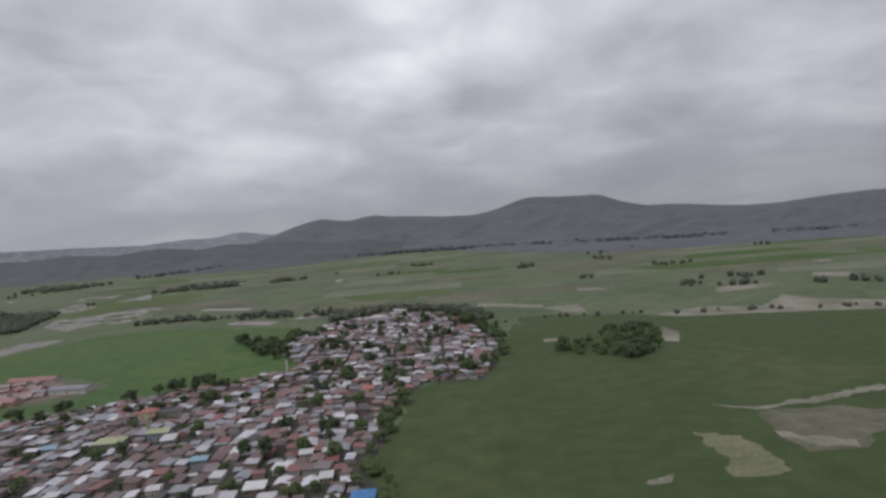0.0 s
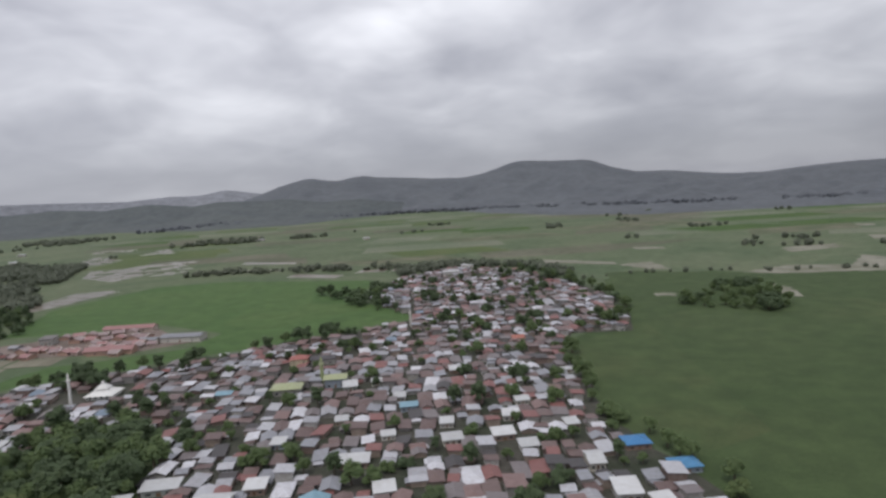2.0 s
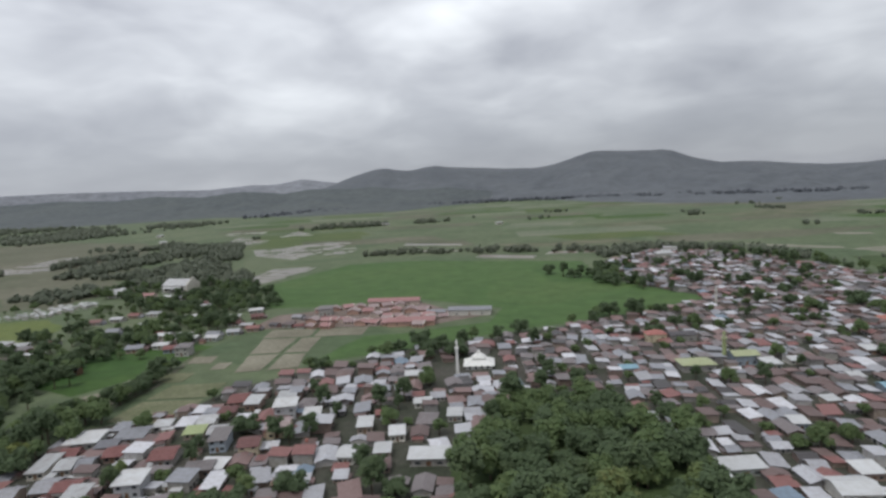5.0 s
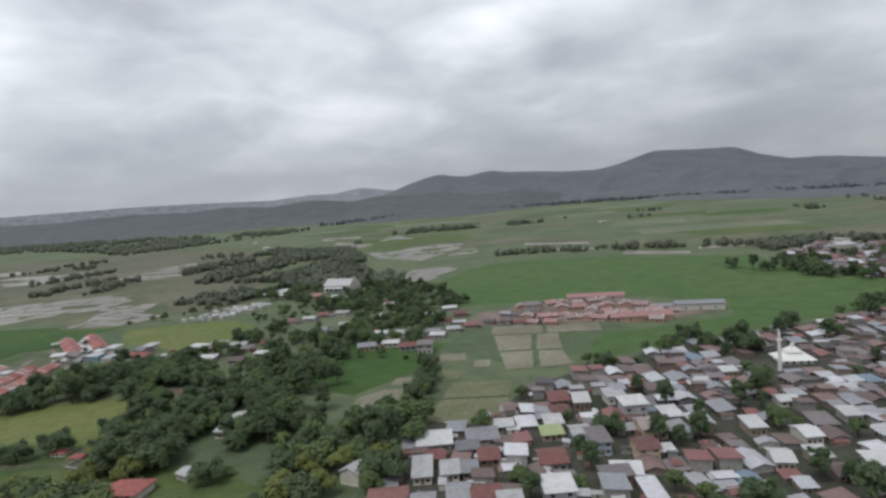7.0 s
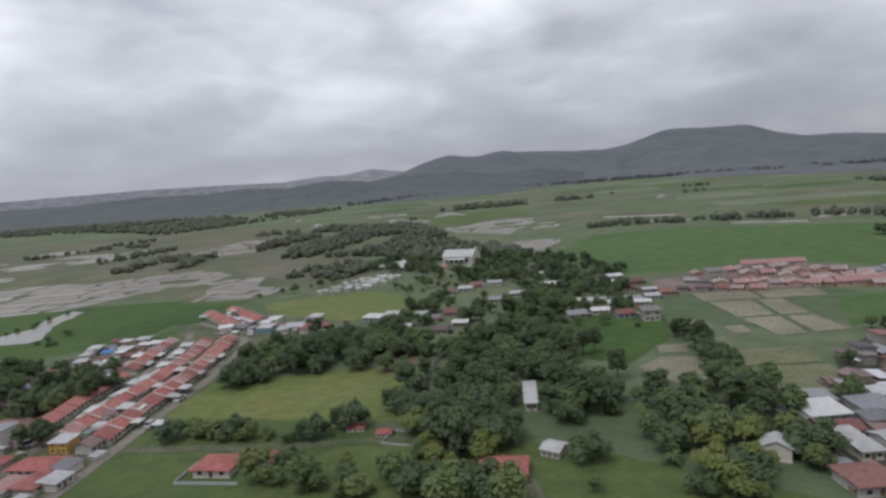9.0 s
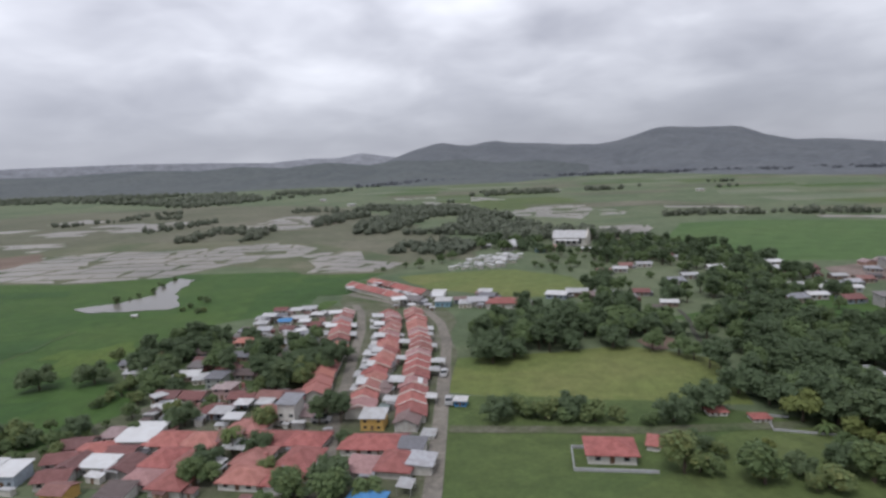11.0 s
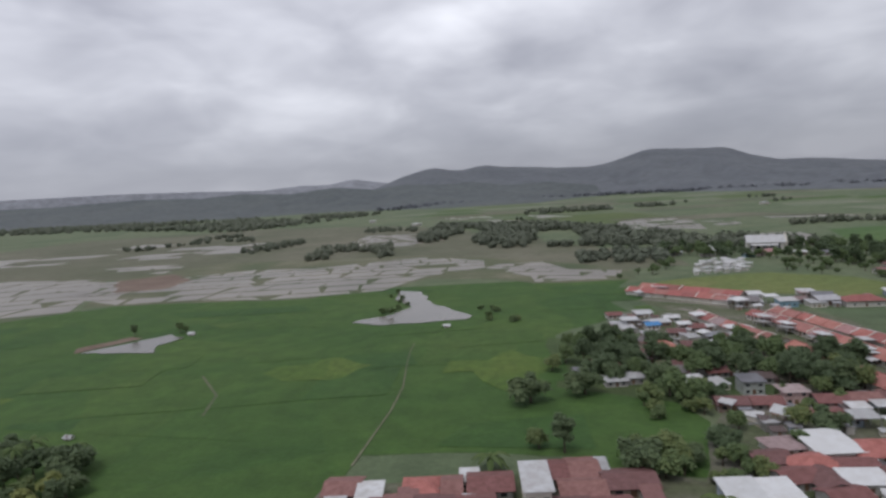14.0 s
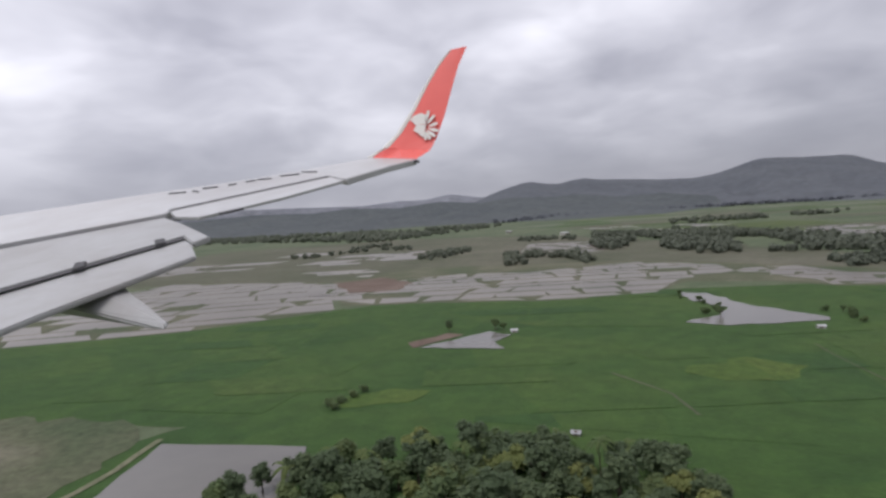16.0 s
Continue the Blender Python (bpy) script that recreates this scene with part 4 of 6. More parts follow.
def house(label, w, d, h, rise, style, roof, wall="wall", group="", windows=2, awning="", storeys=1, ridge="", annex="", wing=""):
    t = thing("house", label, "house", group)
    h, rise = h * 0.74, rise * 0.85
    part("wall", body(w, d, h, rise, style), M[wall], t)
    part("roof", {"gable": gable_roof, "hip": hip_roof, "shed": shed_roof, "flat": shed_roof}[style](w, d, h, rise if style != "flat" else 0.12), M[roof], t)
    y = -d / 2
    part("door", boxes((-0.36, y - 0.06, 0.2, 0.36, y + .02, 1.3), (-0.44, y - 0.04, 1.3, 0.44, y + .02, 1.36)), M["wood"], t)
    for s in range(storeys):
        for i in range(windows):
            cx = (-w * 0.3, w * 0.3)[i]
            part("window", boxes((cx - .4, y - 0.05, 0.65 + 1.5 * s, cx + .4, y + .02, 1.25 + 1.5 * s)), M["glass"], t)
    if annex:
        part("annex", joined(slab([(w / 2 - .1, -d * .45, h - .2), (w / 2 + 1.6, -d * .45, h - .55), (w / 2 + 1.6, d * .3, h - .55), (w / 2 - .1, d * .3, h - .2)], -.08), boxes((w / 2, -d * .4, 0, w / 2 + 1.4, d * .25, h - .58))), M[annex], t, "lean-to under a patched tin roof")
    if wing:
        v, f = gable_roof(d * .75, w * .52, h - .05, rise * .8, .35)
        part("wing_roof", ([(-y_ + w * .18, x_ - d * .3, z_) for x_, y_, z_ in v], f), M[wing], t)
        v, f = body(d * .7, w * .5, h - .1, rise * .78, "gable", False)
        part("wing_wall", ([(-y_ + w * .18, x_ - d * .3, z_) for x_, y_, z_ in v], f), M[wall], t)
    if awning:
        part("awning", joined(slab([(-w * .45, y - 2.2, h - .4), (w * .45, y - 2.2, h - .4), (w * .45, y, h - .15), (-w * .45, y, h - .15)], -0.08),
                              boxes((-w * .42, y - 2.1, 0, -w * .42 + .12, y - 1.98, h - .4), (w * .42 - .12, y - 2.1, 0, w * .42, y - 1.98, h - .4))), M[awning], t, "white tin carport roof")
    if ridge:
        drop = rise / (d / 2)
        part("party_wall", joined(*[slab([(w / 2 - .12, s * (d / 2 + .3), h - drop * .3 + .3), (w / 2 + .12, s * (d / 2 + .3), h - drop * .3 + .3), (w / 2 + .12, 0, h + rise + .3), (w / 2 - .12, 0, h + rise + .3)], .28) for s in (-1, 1)]), M[ridge], t)
    return t


VILLAGE = "village houses"
HOUSES = [
    house("small house with weathered tin gable roof", 5.6, 5.2, 2.3, 0.95, "gable", "tin", group=VILLAGE, annex="tin"),
    house("narrow house with tin gable roof", 4.4, 6.0, 2.2, 0.9, "gable", "tin", group=VILLAGE, annex="tin"),
    house("low house with sloping tin roof", 5.2, 4.6, 2.1, 0.6, "shed", "tin", group=VILLAGE, windows=1, annex="rust"),
    house("two-storey plaster house with flat tin roof", 4.8, 5.0, 4.5, 0.35, "shed", "tin", group=VILLAGE, storeys=2),
    house("broad house with tin hip roof", 6.2, 5.6, 2.3, 1.2, "hip", "tin", group=VILLAGE),
    house("house with rusty tin gable roof", 5.6, 5.4, 2.2, 1.0, "gable", "rust", group=VILLAGE, annex="tin"),
    house("small lean-to house with rusty roof", 4.2, 4.2, 2.0, 0.6, "shed", "rust", group=VILLAGE, windows=1),
    house("house with clean white tin roof", 5.6, 5.0, 2.3, 0.65, "gable", "white_tin", group=VILLAGE),
    house("long house with white tin roof", 6.8, 4.4, 2.2, 0.5, "shed", "white_tin", group=VILLAGE),
]
PLAIN = [(5.6, 5.2, 1.65, .85, "gable"), (4.4, 5.8, 1.6, .8, "gable"), (5.2, 4.6, 1.55, .5, "shed"), (4.8, 5.0, 3.1, .35, "shed"), (6.4, 5.4, 1.65, 1.0, "hip"), (6.6, 4.6, 1.6, .5, "shed")]
beyond = []
GROVE = [(-198, 88), (-205, 132), (-196, 163), (-172, 165), (-157, 143), (-150, 88)]
NORTH = [(-110, 305), (-146, 365), (-140, 448), (-103, 500), (-60, 477), (-25, 402), (-9, 338), (-12, 290), (-18, 262), (-40, 264), (-60, 303)]
RESERVED = [(-208, 199, 11), (-40.5, 148, 5), (-33, 135.5, 5), (-214, 190, 5), (-127, 202, 6), (-131.5, 202, 2), (-148, 229, 5), (-139, 230, 5), (-142, 196, 7), (-102, 458, 6), (-63, 253, 3), (-22, 258, 3), (-111.5, 120, 6), (-99, 177, 3.5), (-162, 193, 3.5), (-300, 140, 6)]


# houses told apart at the village's field side: east, north, width, depth, height, style, roof, wall, storeys, label
MARKED = ((-297, 135, 7.2, 6.6, 2.6, "shed", "white_tin", "wall", 1, "wide house with bright white tin roof"), (-295, 128, 3.4, 4.4, 2.2, "gable", "rust", "wall", 1, "small house with brown rusty roof"),
          (-296, 121.5, 3.4, 8.4, 2.4, "shed", "white_tin", "white_wall", 1, "long narrow house with white tin roof"), (-290.5, 122, 3.2, 6.0, 2.5, "gable", "white_tin", "white_wall", 1, "white-fronted house with white tin roof"),
          (-286.8, 123, 2.8, 5.2, 2.2, "gable", "tin", "wall", 1, "narrow grey house with tin roof"), (-284, 129, 3.8, 5.8, 2.2, "gable", "rust", "wall", 1, "house with maroon rusty roof"),
          (-287, 138.5, 6.6, 5.8, 2.2, "shed", "tin", "wall", 1, "broad house with dull grey roof"), (-283, 145, 3.8, 3.6, 2.2, "shed", "white_tin", "wall", 1, "small house with white tin roof"),
          (-272, 147, 3.8, 4.6, 2.6, "shed", "white_tin", "white_wall", 1, "house with white tin roof"), (-272, 141.5, 4.4, 4.2, 2.1, "shed", "lime_tin", "wall", 1, "low house with faded green roof"),
          (-266, 142, 3.8, 5.2, 2.4, "gable", "white_tin", "wall", 1, "house with patched white roof"), (-262, 136, 3.6, 7.0, 4.0, "shed", "tin", "blue_plaster", 2, "two-storey house with blue-grey walls"),
          (-254, 155, 5.4, 5.2, 5.0, "shed", "white_tin", "grey_plaster", 2, "tall grey two-storey house with white roof"), (-258, 165, 4.4, 5.2, 3.0, "shed", "white_tin", "white_wall", 1, "white house with pale roof"),
          (-251, 144, 5.2, 6.4, 3.8, "gable", "site_tile", "cream_wall", 2, "cream house with faded orange roof"), (-271, 128, 5.0, 6.8, 2.6, "gable", "rust", "wall", 1, "house with dark maroon roof"),
          (-269, 114, 5.0, 5.6, 4.2, "shed", "white_tin", "grey_plaster", 2, "two-storey house with large white roof"), (-281.5, 112, 4.8, 5.0, 3.0, "gable", "rust", "white_wall", 1, "house with maroon tin roof"),
          (-286.5, 112, 3.8, 6.0, 2.8, "gable", "tin", "wall", 1, "house with grey-blue tin roof"), (-292, 108, 3.8, 5.4, 2.8, "gable", "tin", "wall", 1, "house with grey-blue tin roof"),
          (-276.5, 108, 3.8, 5.2, 3.8, "shed", "white_tin", "pink_wall", 2, "pink-walled house with white roof"), (-299, 109, 6.6, 6.4, 2.8, "hip", "rust", "wall", 1, "house with dark maroon hip roof"),
          (-259, 122, 5.4, 3.4, 2.6, "shed", "tin", "wall", 1, "low grey-roofed house on a lane"), (-246, 153, 3.8, 5.6, 2.6, "shed", "white_tin", "wall", 1, "house with white tin roof"),
          (-289, 132.2, 4.4, 3.4, 2.2, "shed", "tin", "wall", 1, "low house with mauve tin roof"), (-272, 164, 4.6, 7.5, 2.3, "gable", "rust", "wall", 1, "house with rusty roof at the field edge"), (-271, 155.5, 4.0, 4.4, 2.3, "hip", "rust", "wall", 1, "small house with dull red roof"),
          (-253, 133, 4.2, 5.6, 3.8, "gable", "rust", "cream_wall", 2, "cream house with maroon roof"))
# houses with bright roofs that stand out in the village: east, north, width, depth
rnd_village = random.Random(17)
BRIGHT = ((-266, 161, 4.4, 6.5), (-230, 147, 4, 6), (-221, 143, 4, 6.5), (-211, 131, 9, 5.5), (-227, 187, 4.5, 4.5), (-219, 164, 5, 5), (-222, 133.5, 4, 5), (-257, 124, 6, 5), (-229, 131, 4, 6.5), (-209, 155, 4, 5), (-149, 130, 8.5, 5), (-133, 121.5, 7.5, 7), (-127, 129.5, 5, 5), (-107.5, 141, 7.5, 5),
          (-102, 157, 4, 4.5), (-121, 197, 5, 6), (-87, 212, 4.5, 5), (-113, 202, 4, 5), (-103, 186, 4, 4.5), (-117, 168, 4, 4), (-85, 153, 5.5, 5.5), (-69.5, 168, 5, 5), (-72, 155, 6, 5), (-48.5, 209, 5, 4), (-98, 127, 5, 5), (-130, 153, 4, 4.5), (-137, 114, 6, 6), (-82, 114, 4.5, 5.5),
          (-66, 148, 5, 4.5), (-52, 138, 4, 7), (-48, 124, 5.5, 6.5), (-42, 117, 4.5, 7), (-99, 113, 4.5, 5.5), (-154, 122, 4.5, 5.5), (-87, 164, 4, 4.5), (-66, 180, 4.5, 5), (-54, 161, 4, 4.5))
RESERVED += [(b[0], b[1], max(b[2], b[3]) * .5 + 1.6) for b in BRIGHT]
RESERVED += [(m[0], m[1], max(m[2], m[3]) * .5 + 1.2) for m in MARKED]


def fill(poly, angle, cx, cy, seed, kinds, weights, trees, large=1.0):
    """Deep narrow lots in crooked rows with lanes between: long houses, pairs of small ones and blocks, with trees in some of the yards."""
    rnd, c, s = random.Random(seed), math.cos(radians(angle)), math.sin(radians(angle))
    loc = [(x * c + y * s, -x * s + y * c) for x, y in poly]

    def settle(a, b, kind, turn, size, wide):
        x, y = a * c - b * s, a * s + b * c
        if not inside((x, y), poly) or inside((x, y), GROVE) or any(math.hypot(x - i, y - j) < r for i, j, r in RESERVED):
            return
        if rnd.random() < trees:
            grow(rnd.choice((0, 1, 2, 3, 3, 4)), x, y, rnd.uniform(0, 360), rnd.uniform(0.5, 0.95))
        elif y < 97:
            put(rnd.choices(kinds, weights)[0], x, y, turn, size, sx=wide)
        else:
            beyond.append((kind, x, y, turn, size, wide))

    v, row = min(p[1] for p in loc), 0
    while v < max(p[1] for p in loc):
        u, col = min(p[0] for p in loc) + rnd.uniform(0, 3), 0
        while u < max(p[0] for p in loc):
            a, b, lean, pick = u + rnd.uniform(-.5, .5), v + rnd.uniform(-1.2, 1.2), rnd.gauss(0, 5), rnd.random()
            size = large * rnd.uniform(.80, .95)
            if pick < 0.50:
                settle(a, b, rnd.choice((0, 0, 1, 2, 2, 4, 5)), angle + 90 + lean + rnd.choice((0, 180)), size, rnd.uniform(1.15, 1.65))
            elif pick < 0.88:
                for side in (-1, 1):
                    settle(a + rnd.uniform(-.5, .5), b + side * cy * .25, rnd.choice((0, 1, 2, 2, 3, 5)), angle + lean + rnd.choice((0, 0, 90, 180)), size * rnd.uniform(.82, 1.0), rnd.uniform(.75, 1.0))
            else:
                settle(a, b - cy * .1, 3, angle + 90 + lean, size * rnd.uniform(.95, 1.1), rnd.uniform(.95, 1.35))
            col += 1
            u += cx * rnd.uniform(0.94, 1.12) + (1.9 if col % 5 == 0 else 0)
        row += 1
        v += cy * rnd.uniform(.95, 1.05) + (1.7 if row % 2 == 0 else .4)


WEIGHTS = [20, 15, 17, 6, 8, 17, 12, 3, 2]
fill([(-299, 95), (-305, 143), (-285, 160), (-280, 172), (-264, 192), (-243, 211), (-203, 236), (-203, 95)], 12, 4.5, 7.4, 101, HOUSES, WEIGHTS, 0.19, .88)
fill([(-203, 95), (-203, 236), (-172, 254), (-141, 279), (-110, 303), (-60, 303), (-41, 264), (-49, 233), (-46, 199), (-47, 165), (-34, 132), (-26, 95)], 7, 4.1, 6.6, 103, HOUSES, WEIGHTS, 0.15, .8)
fill(NORTH, 8, 4.6, 7.4, 102, HOUSES, WEIGHTS, 0.14, .9)

# village edge trees, and the grove in its midst
plant(GROVE, 5.6, 201, (0, 1, 2, 0), .97, .75, 1.3)
plant_line([(-272, 186), (-262, 198), (-243, 214), (-215, 232)], 10, 202)
plant_line([(-198, 243), (-172, 259), (-141, 284)], 11, 203)
plant_line([(-215, 212), (-232, 214)], 5, 213, (1, 2))
plant_line([(-46, 235), (-45, 200), (-45, 168), (-30, 138), (-22, 110)], 6, 204, (0, 3, 4))
plant_line([(-34, 262), (-10, 290), (-5, 340), (-20, 405), (-55, 478)], 7, 205, (0, 1, 3), 4)
plant_line([(-130, 325), (-150, 365), (-146, 420)], 5, 206, (1, 2, 0), 6)
plant([(-190, 400), (-150, 372), (-118, 330), (-150, 345)], 9, 207, (1, 2), 0.8)
far_wood("far_woods", "dark tree belt behind the village", [(-145, 455), (-100, 510), (-50, 486), (-20, 420), (-10, 440), (-40, 500), (-100, 530), (-150, 500)], 6, 208, 3.2)

# ---- the mosque, its minaret and other marks of the village ----
def mosque():
    t = thing("mosque", "white mosque with tiered pyramid roof", "mosque")
    part("wall", boxes((-7, -6, 0, 7, 6, 2.3), (-7.3, -6.3, 2.1, 7.3, 6.3, 2.35)), M["mosque_white"], t)
    part("roof", hip_roof(14.5, 12.5, 2.4, 3.6, 1.0), M["mosque_white"], t)
    part("roof", hip_roof(6.2, 5.6, 5.4, 2.8, 0.6), M["mosque_white"], t)
    part("lantern", boxes((-2.4, -2.2, 3.8, 2.4, 2.2, 5.5)), M["mosque_white"], t)
    dome = bmesh.new()
    bmesh.ops.create_uvsphere(dome, u_segments=16, v_segments=10, radius=1.0)
    bmesh.ops.translate(dome, verts=dome.verts, vec=(0, 0, 8.2))
    part("dome", dome, M["mosque_white"], t)
    for i in range(4):
        part("window", boxes((-5.6 + 3.2 * i, -6.06, 0.6, -4.4 + 3.2 * i, -5.98, 1.8)), M["glass"], t)
    return t


for x, y, w, dd, h, style, roof, wall, floors, label in MARKED:
    put(house(label, w, dd, h, dict(gable=.9, shed=.45, hip=1.1)[style], style, roof, wall, VILLAGE, storeys=floors), x, y, 15)
bright_roofs = [house("house with bright clean white tin roof", 5, 5.6, 2.9, .6, "shed", "bright_tin", "wall", VILLAGE), house("house with bright white gable roof", 5, 5.6, 2.7, .8, "gable", "bright_tin", "white_wall", VILLAGE)]
for i, (x, y, w, dd) in enumerate((x, y, w * .86, dd * .86) for x, y, w, dd in BRIGHT):
    put(bright_roofs[i % 3 > 1], x, y, 8 + rnd_village.uniform(-6, 6), dd / 5.6, sx=w / 5 * 5.6 / dd)
put(mosque(), -207.5, 199, 6, .6)


def tower(label, h, r, mat, cap):
    t = thing("minaret", label, "tower")
    b = bmesh.new()
    bmesh.ops.create_cone(b, cap_ends=True, segments=10, radius1=r, radius2=r * .72, depth=h * .75)
    bmesh.ops.translate(b, verts=b.verts, vec=(0, 0, h * .375))
    part("shaft", b, M[mat], t)
    b = bmesh.new()
    bmesh.ops.create_cone(b, cap_ends=True, segments=10, radius1=r * 1.3, radius2=r * 1.3, depth=.5)
    bmesh.ops.translate(b, verts=b.verts, vec=(0, 0, h * .75))
    part("balcony", b, M[mat], t)
    b = bmesh.new()
    bmesh.ops.create_cone(b, cap_ends=True, segments=10, radius1=r * .6, radius2=r * .5, depth=h * .13)
    bmesh.ops.translate(b, verts=b.verts, vec=(0, 0, h * .82))
    part("upper_shaft", b, M[mat], t)
    b = bmesh.new()
    bmesh.ops.create_cone(b, cap_ends=True, segments=10, radius1=r * .75, radius2=0.03, depth=h * .13)
    bmesh.ops.translate(b, verts=b.verts, vec=(0, 0, h * .94))
    part("spire", b, M[cap], t)
    return t


put(tower("slender white minaret beside the mosque", 11.5, 0.55, "mosque_white", "mosque_white"), -213.2, 190)
put(tower("slim pale green minaret between houses", 10, 0.7, "lime_tin", "lime_tin"), -132, 203)
put(tower("thin white tower at the village edge", 9, 0.6, "white_wall", "white_tin"), -112, 288)
put(house("house with bright blue tin hip roof", 8.5, 7.5, 3.2, 1.6, "hip", "blue_tin"), -40.5, 148, 8, .68)
put(house("house with blue tin roof at the field's edge", 8.5, 7, 3.2, 1.5, "hip", "blue_tin"), -33, 135.5, 8, .68)
put(house("house with teal tin roof among village houses", 7, 7, 3.2, 1.5, "gable", "teal_tin"), -111.5, 120, 98, .85)
put(house("small house with lime green tin roof", 7.5, 6, 4.5, 1.0, "gable", "lime_tin"), -127, 202, 8, .95)
put(house("broad house with faded green roof", 10, 7, 3.4, 1.4, "hip", "lime_tin"), -142, 196, 8, .95)
put(house("two-storey house with orange tile roof", 9, 7, 5.6, 1.8, "hip", "orange_tile", "cream_wall", storeys=2), -148, 229, 8, .72)
put(house("large grey shed with tin roof", 13, 8, 4.5, 1.0, "gable", "tin"), -139, 230.5, 10, .7)

put(house("white hall with bright tin roof at the village end", 12, 7, 4.5, 1.8, "hip", "white_tin", "white_wall"), -102, 458, 6)
put(house("white-roofed house alone in the field", 7, 5, 2.6, .6, "gable", "white_tin", "white_wall"), -15.5, 289, 15, .9)
put(house("small house with orange tile roof", 6, 5, 3, 1.2, "gable", "orange_tile", "cream_wall"), -63, 253, 8, .8)
put(house("house with light blue tin roof", 6, 5, 3, .8, "gable", "teal_tin", "wall"), -99, 177, 8, .8)
put(house("house with faded blue tin roof", 6, 5, 3, .8, "gable", "teal_tin", "wall"), -162, 193, 8, .8)

# ---- unfinished terraces of red brick, behind the brown plots ----
SITE = "unfinished brick terraces"
brick_home = house("unfinished brick house with red tile roof", 5.6, 6, 2.3, 1.3, "gable", "site_tile", "brick", SITE, ridge="white_wall")
rnd = random.Random(7)
for x, y, n, a in ((-305, 260, 5, -12), (-300, 272, 5, -12), (-272, 262, 6, -8), (-264, 276, 6, -8), (-296, 290, 7, 14), (-290, 266, 7, -4), (-276, 284, 6, 4), (-256, 268, 4, -5)):
    for i in range(n):
        put(brick_home if x > -300 or i > 2 else HOUSES[(0, 2, 5)[i]], x + 6.7 * i * math.cos(radians(a)) + rnd.uniform(-1, 1), y + 6.7 * i * math.sin(radians(a)) + rnd.uniform(-1.5, 1.5), a + rnd.choice((0, 90, 90, 20, -15)), rnd.uniform(.7, .95))
put(house("long low brick row with red tile roof", 20, 6, 3.0, 1.4, "gable", "site_tile", "brick"), -243, 259, 6)
put(house("long low brick row with orange tile roof", 26, 6, 3.0, 1.3, "gable", "site_tile", "brick"), -262, 305, 4)
put(house("long grey shed with low tin roof", 19, 8, 3.6, 0.9, "gable", "tin", "white_wall"), -220, 279, 2)
put(house("white open-sided shed with tin roof", 8, 5, 3.0, 0.8, "gable", "tin", "white_wall"), -235, 276, 2)
grey_home = house("grey house under construction", 6, 6, 4.4, 0.7, "shed", "tin", "wall")
put(grey_home, -290, 282, 10)

# ---- the housing estate with red tile roofs ----
ESTATE = "red-roofed estate houses"
red = [house("terraced house with red tile roof", 5.0, 5.2, 2.2, 1.25, "gable", "red_tile", "white_wall", ESTATE, ridge="white_wall"),
       house("terraced house with red tile roof and white carport", 5.0, 5.2, 2.2, 1.25, "gable", "red_tile", "white_wall", ESTATE, awning="white_tin")]
faded = house("terraced house with faded pinkish tile roof", 5.0, 5.4, 2.2, 1.2, "gable", "site_tile", "white_wall", ESTATE, ridge="white_wall")
orange = house("terraced house with orange tile roof", 5.0, 5.4, 2.3, 1.35, "gable", "orange_tile", "white_wall", ESTATE, ridge="orange_tile")


def terrace(line, step, kinds, weights, facing, seed):
    rnd, left = random.Random(seed), 0.0
    for (x0, y0), (x1, y1) in zip(line, line[1:]):
        run = math.hypot(x1 - x0, y1 - y0)
        a = math.degrees(math.atan2(y1 - y0, x1 - x0)) + facing
        d = left
        while d < run:
            put(rnd.choices(kinds, weights)[0], x0 + (x1 - x0) * d / run + rnd.uniform(-.25, .25), y0 + (y1 - y0) * d / run, a, rnd.uniform(.97, 1.04))
            d += step
        left = d - run


def at(ob, x, y, a=0.0, s=1.0, sx=1.0):
    """Set a house and keep trees off it."""
    OPEN.append((x, y - 1.8, 4.4 * s))
    put(ob, x, y + 1.2, a + rnd.uniform(-3, 3), s * rnd.uniform(.9, .97), sx=sx)


terrace([(-444.3, 116), (-447.5, 130), (-453, 157), (-461, 184), (-466, 197)], 5.0, red[:2] + [faded], [5, 1, 1], 0, 301)
terrace([(-454.8, 117), (-456.5, 126), (-461.5, 155), (-468.5, 183), (-473, 194)], 5.0, red[:2] + [faded], [4, 2, 2], 180, 302)
terrace([(-467.6, 123.5), (-470.5, 134), (-475.5, 156)], 5.0, [orange], [1], 0, 303)
terrace([(-477.5, 162), (-481, 172), (-488, 194)], 5.0, [red[0], red[1], faded], [2, 2, 1], 0, 304)
terrace([(-500, 236), (-474, 215)], 5.35, red[:2], [1, 1], 180, 305)
terrace([(-494, 244), (-467, 222)], 5.35, red[:2], [1, 1], 0, 306)
red_hip = house("estate house with red tile hip roof", 6.6, 5.4, 2.2, 1.3, "hip", "red_tile", "white_wall", ESTATE)
dull_hip = house("estate house with weathered reddish roof", 6.0, 5.2, 2.2, 1.1, "hip", "site_tile", "white_wall", ESTATE)
for x, y, a in ((-466, 100.5, 2), (-459.3, 101, 2), (-465.6, 94.2, 92), (-463.8, 88, 5), (-457.4, 94.6, 88), (-456.4, 88.2, 0), (-484.6, 97.8, 3), (-478.2, 98.6, 3), (-480.6, 91.5, 93), (-475.2, 92.2, 88), (-474, 85.4, 90), (-449.2, 101.2, 2), (-446, 101.6, 2), (-441.2, 95.4, 92), (-471.6, 111.5, 95), (-494.8, 92.6, 20), (-472.6, 104.6, 0)):
    at(red_hip, x, y, a, 1.04)
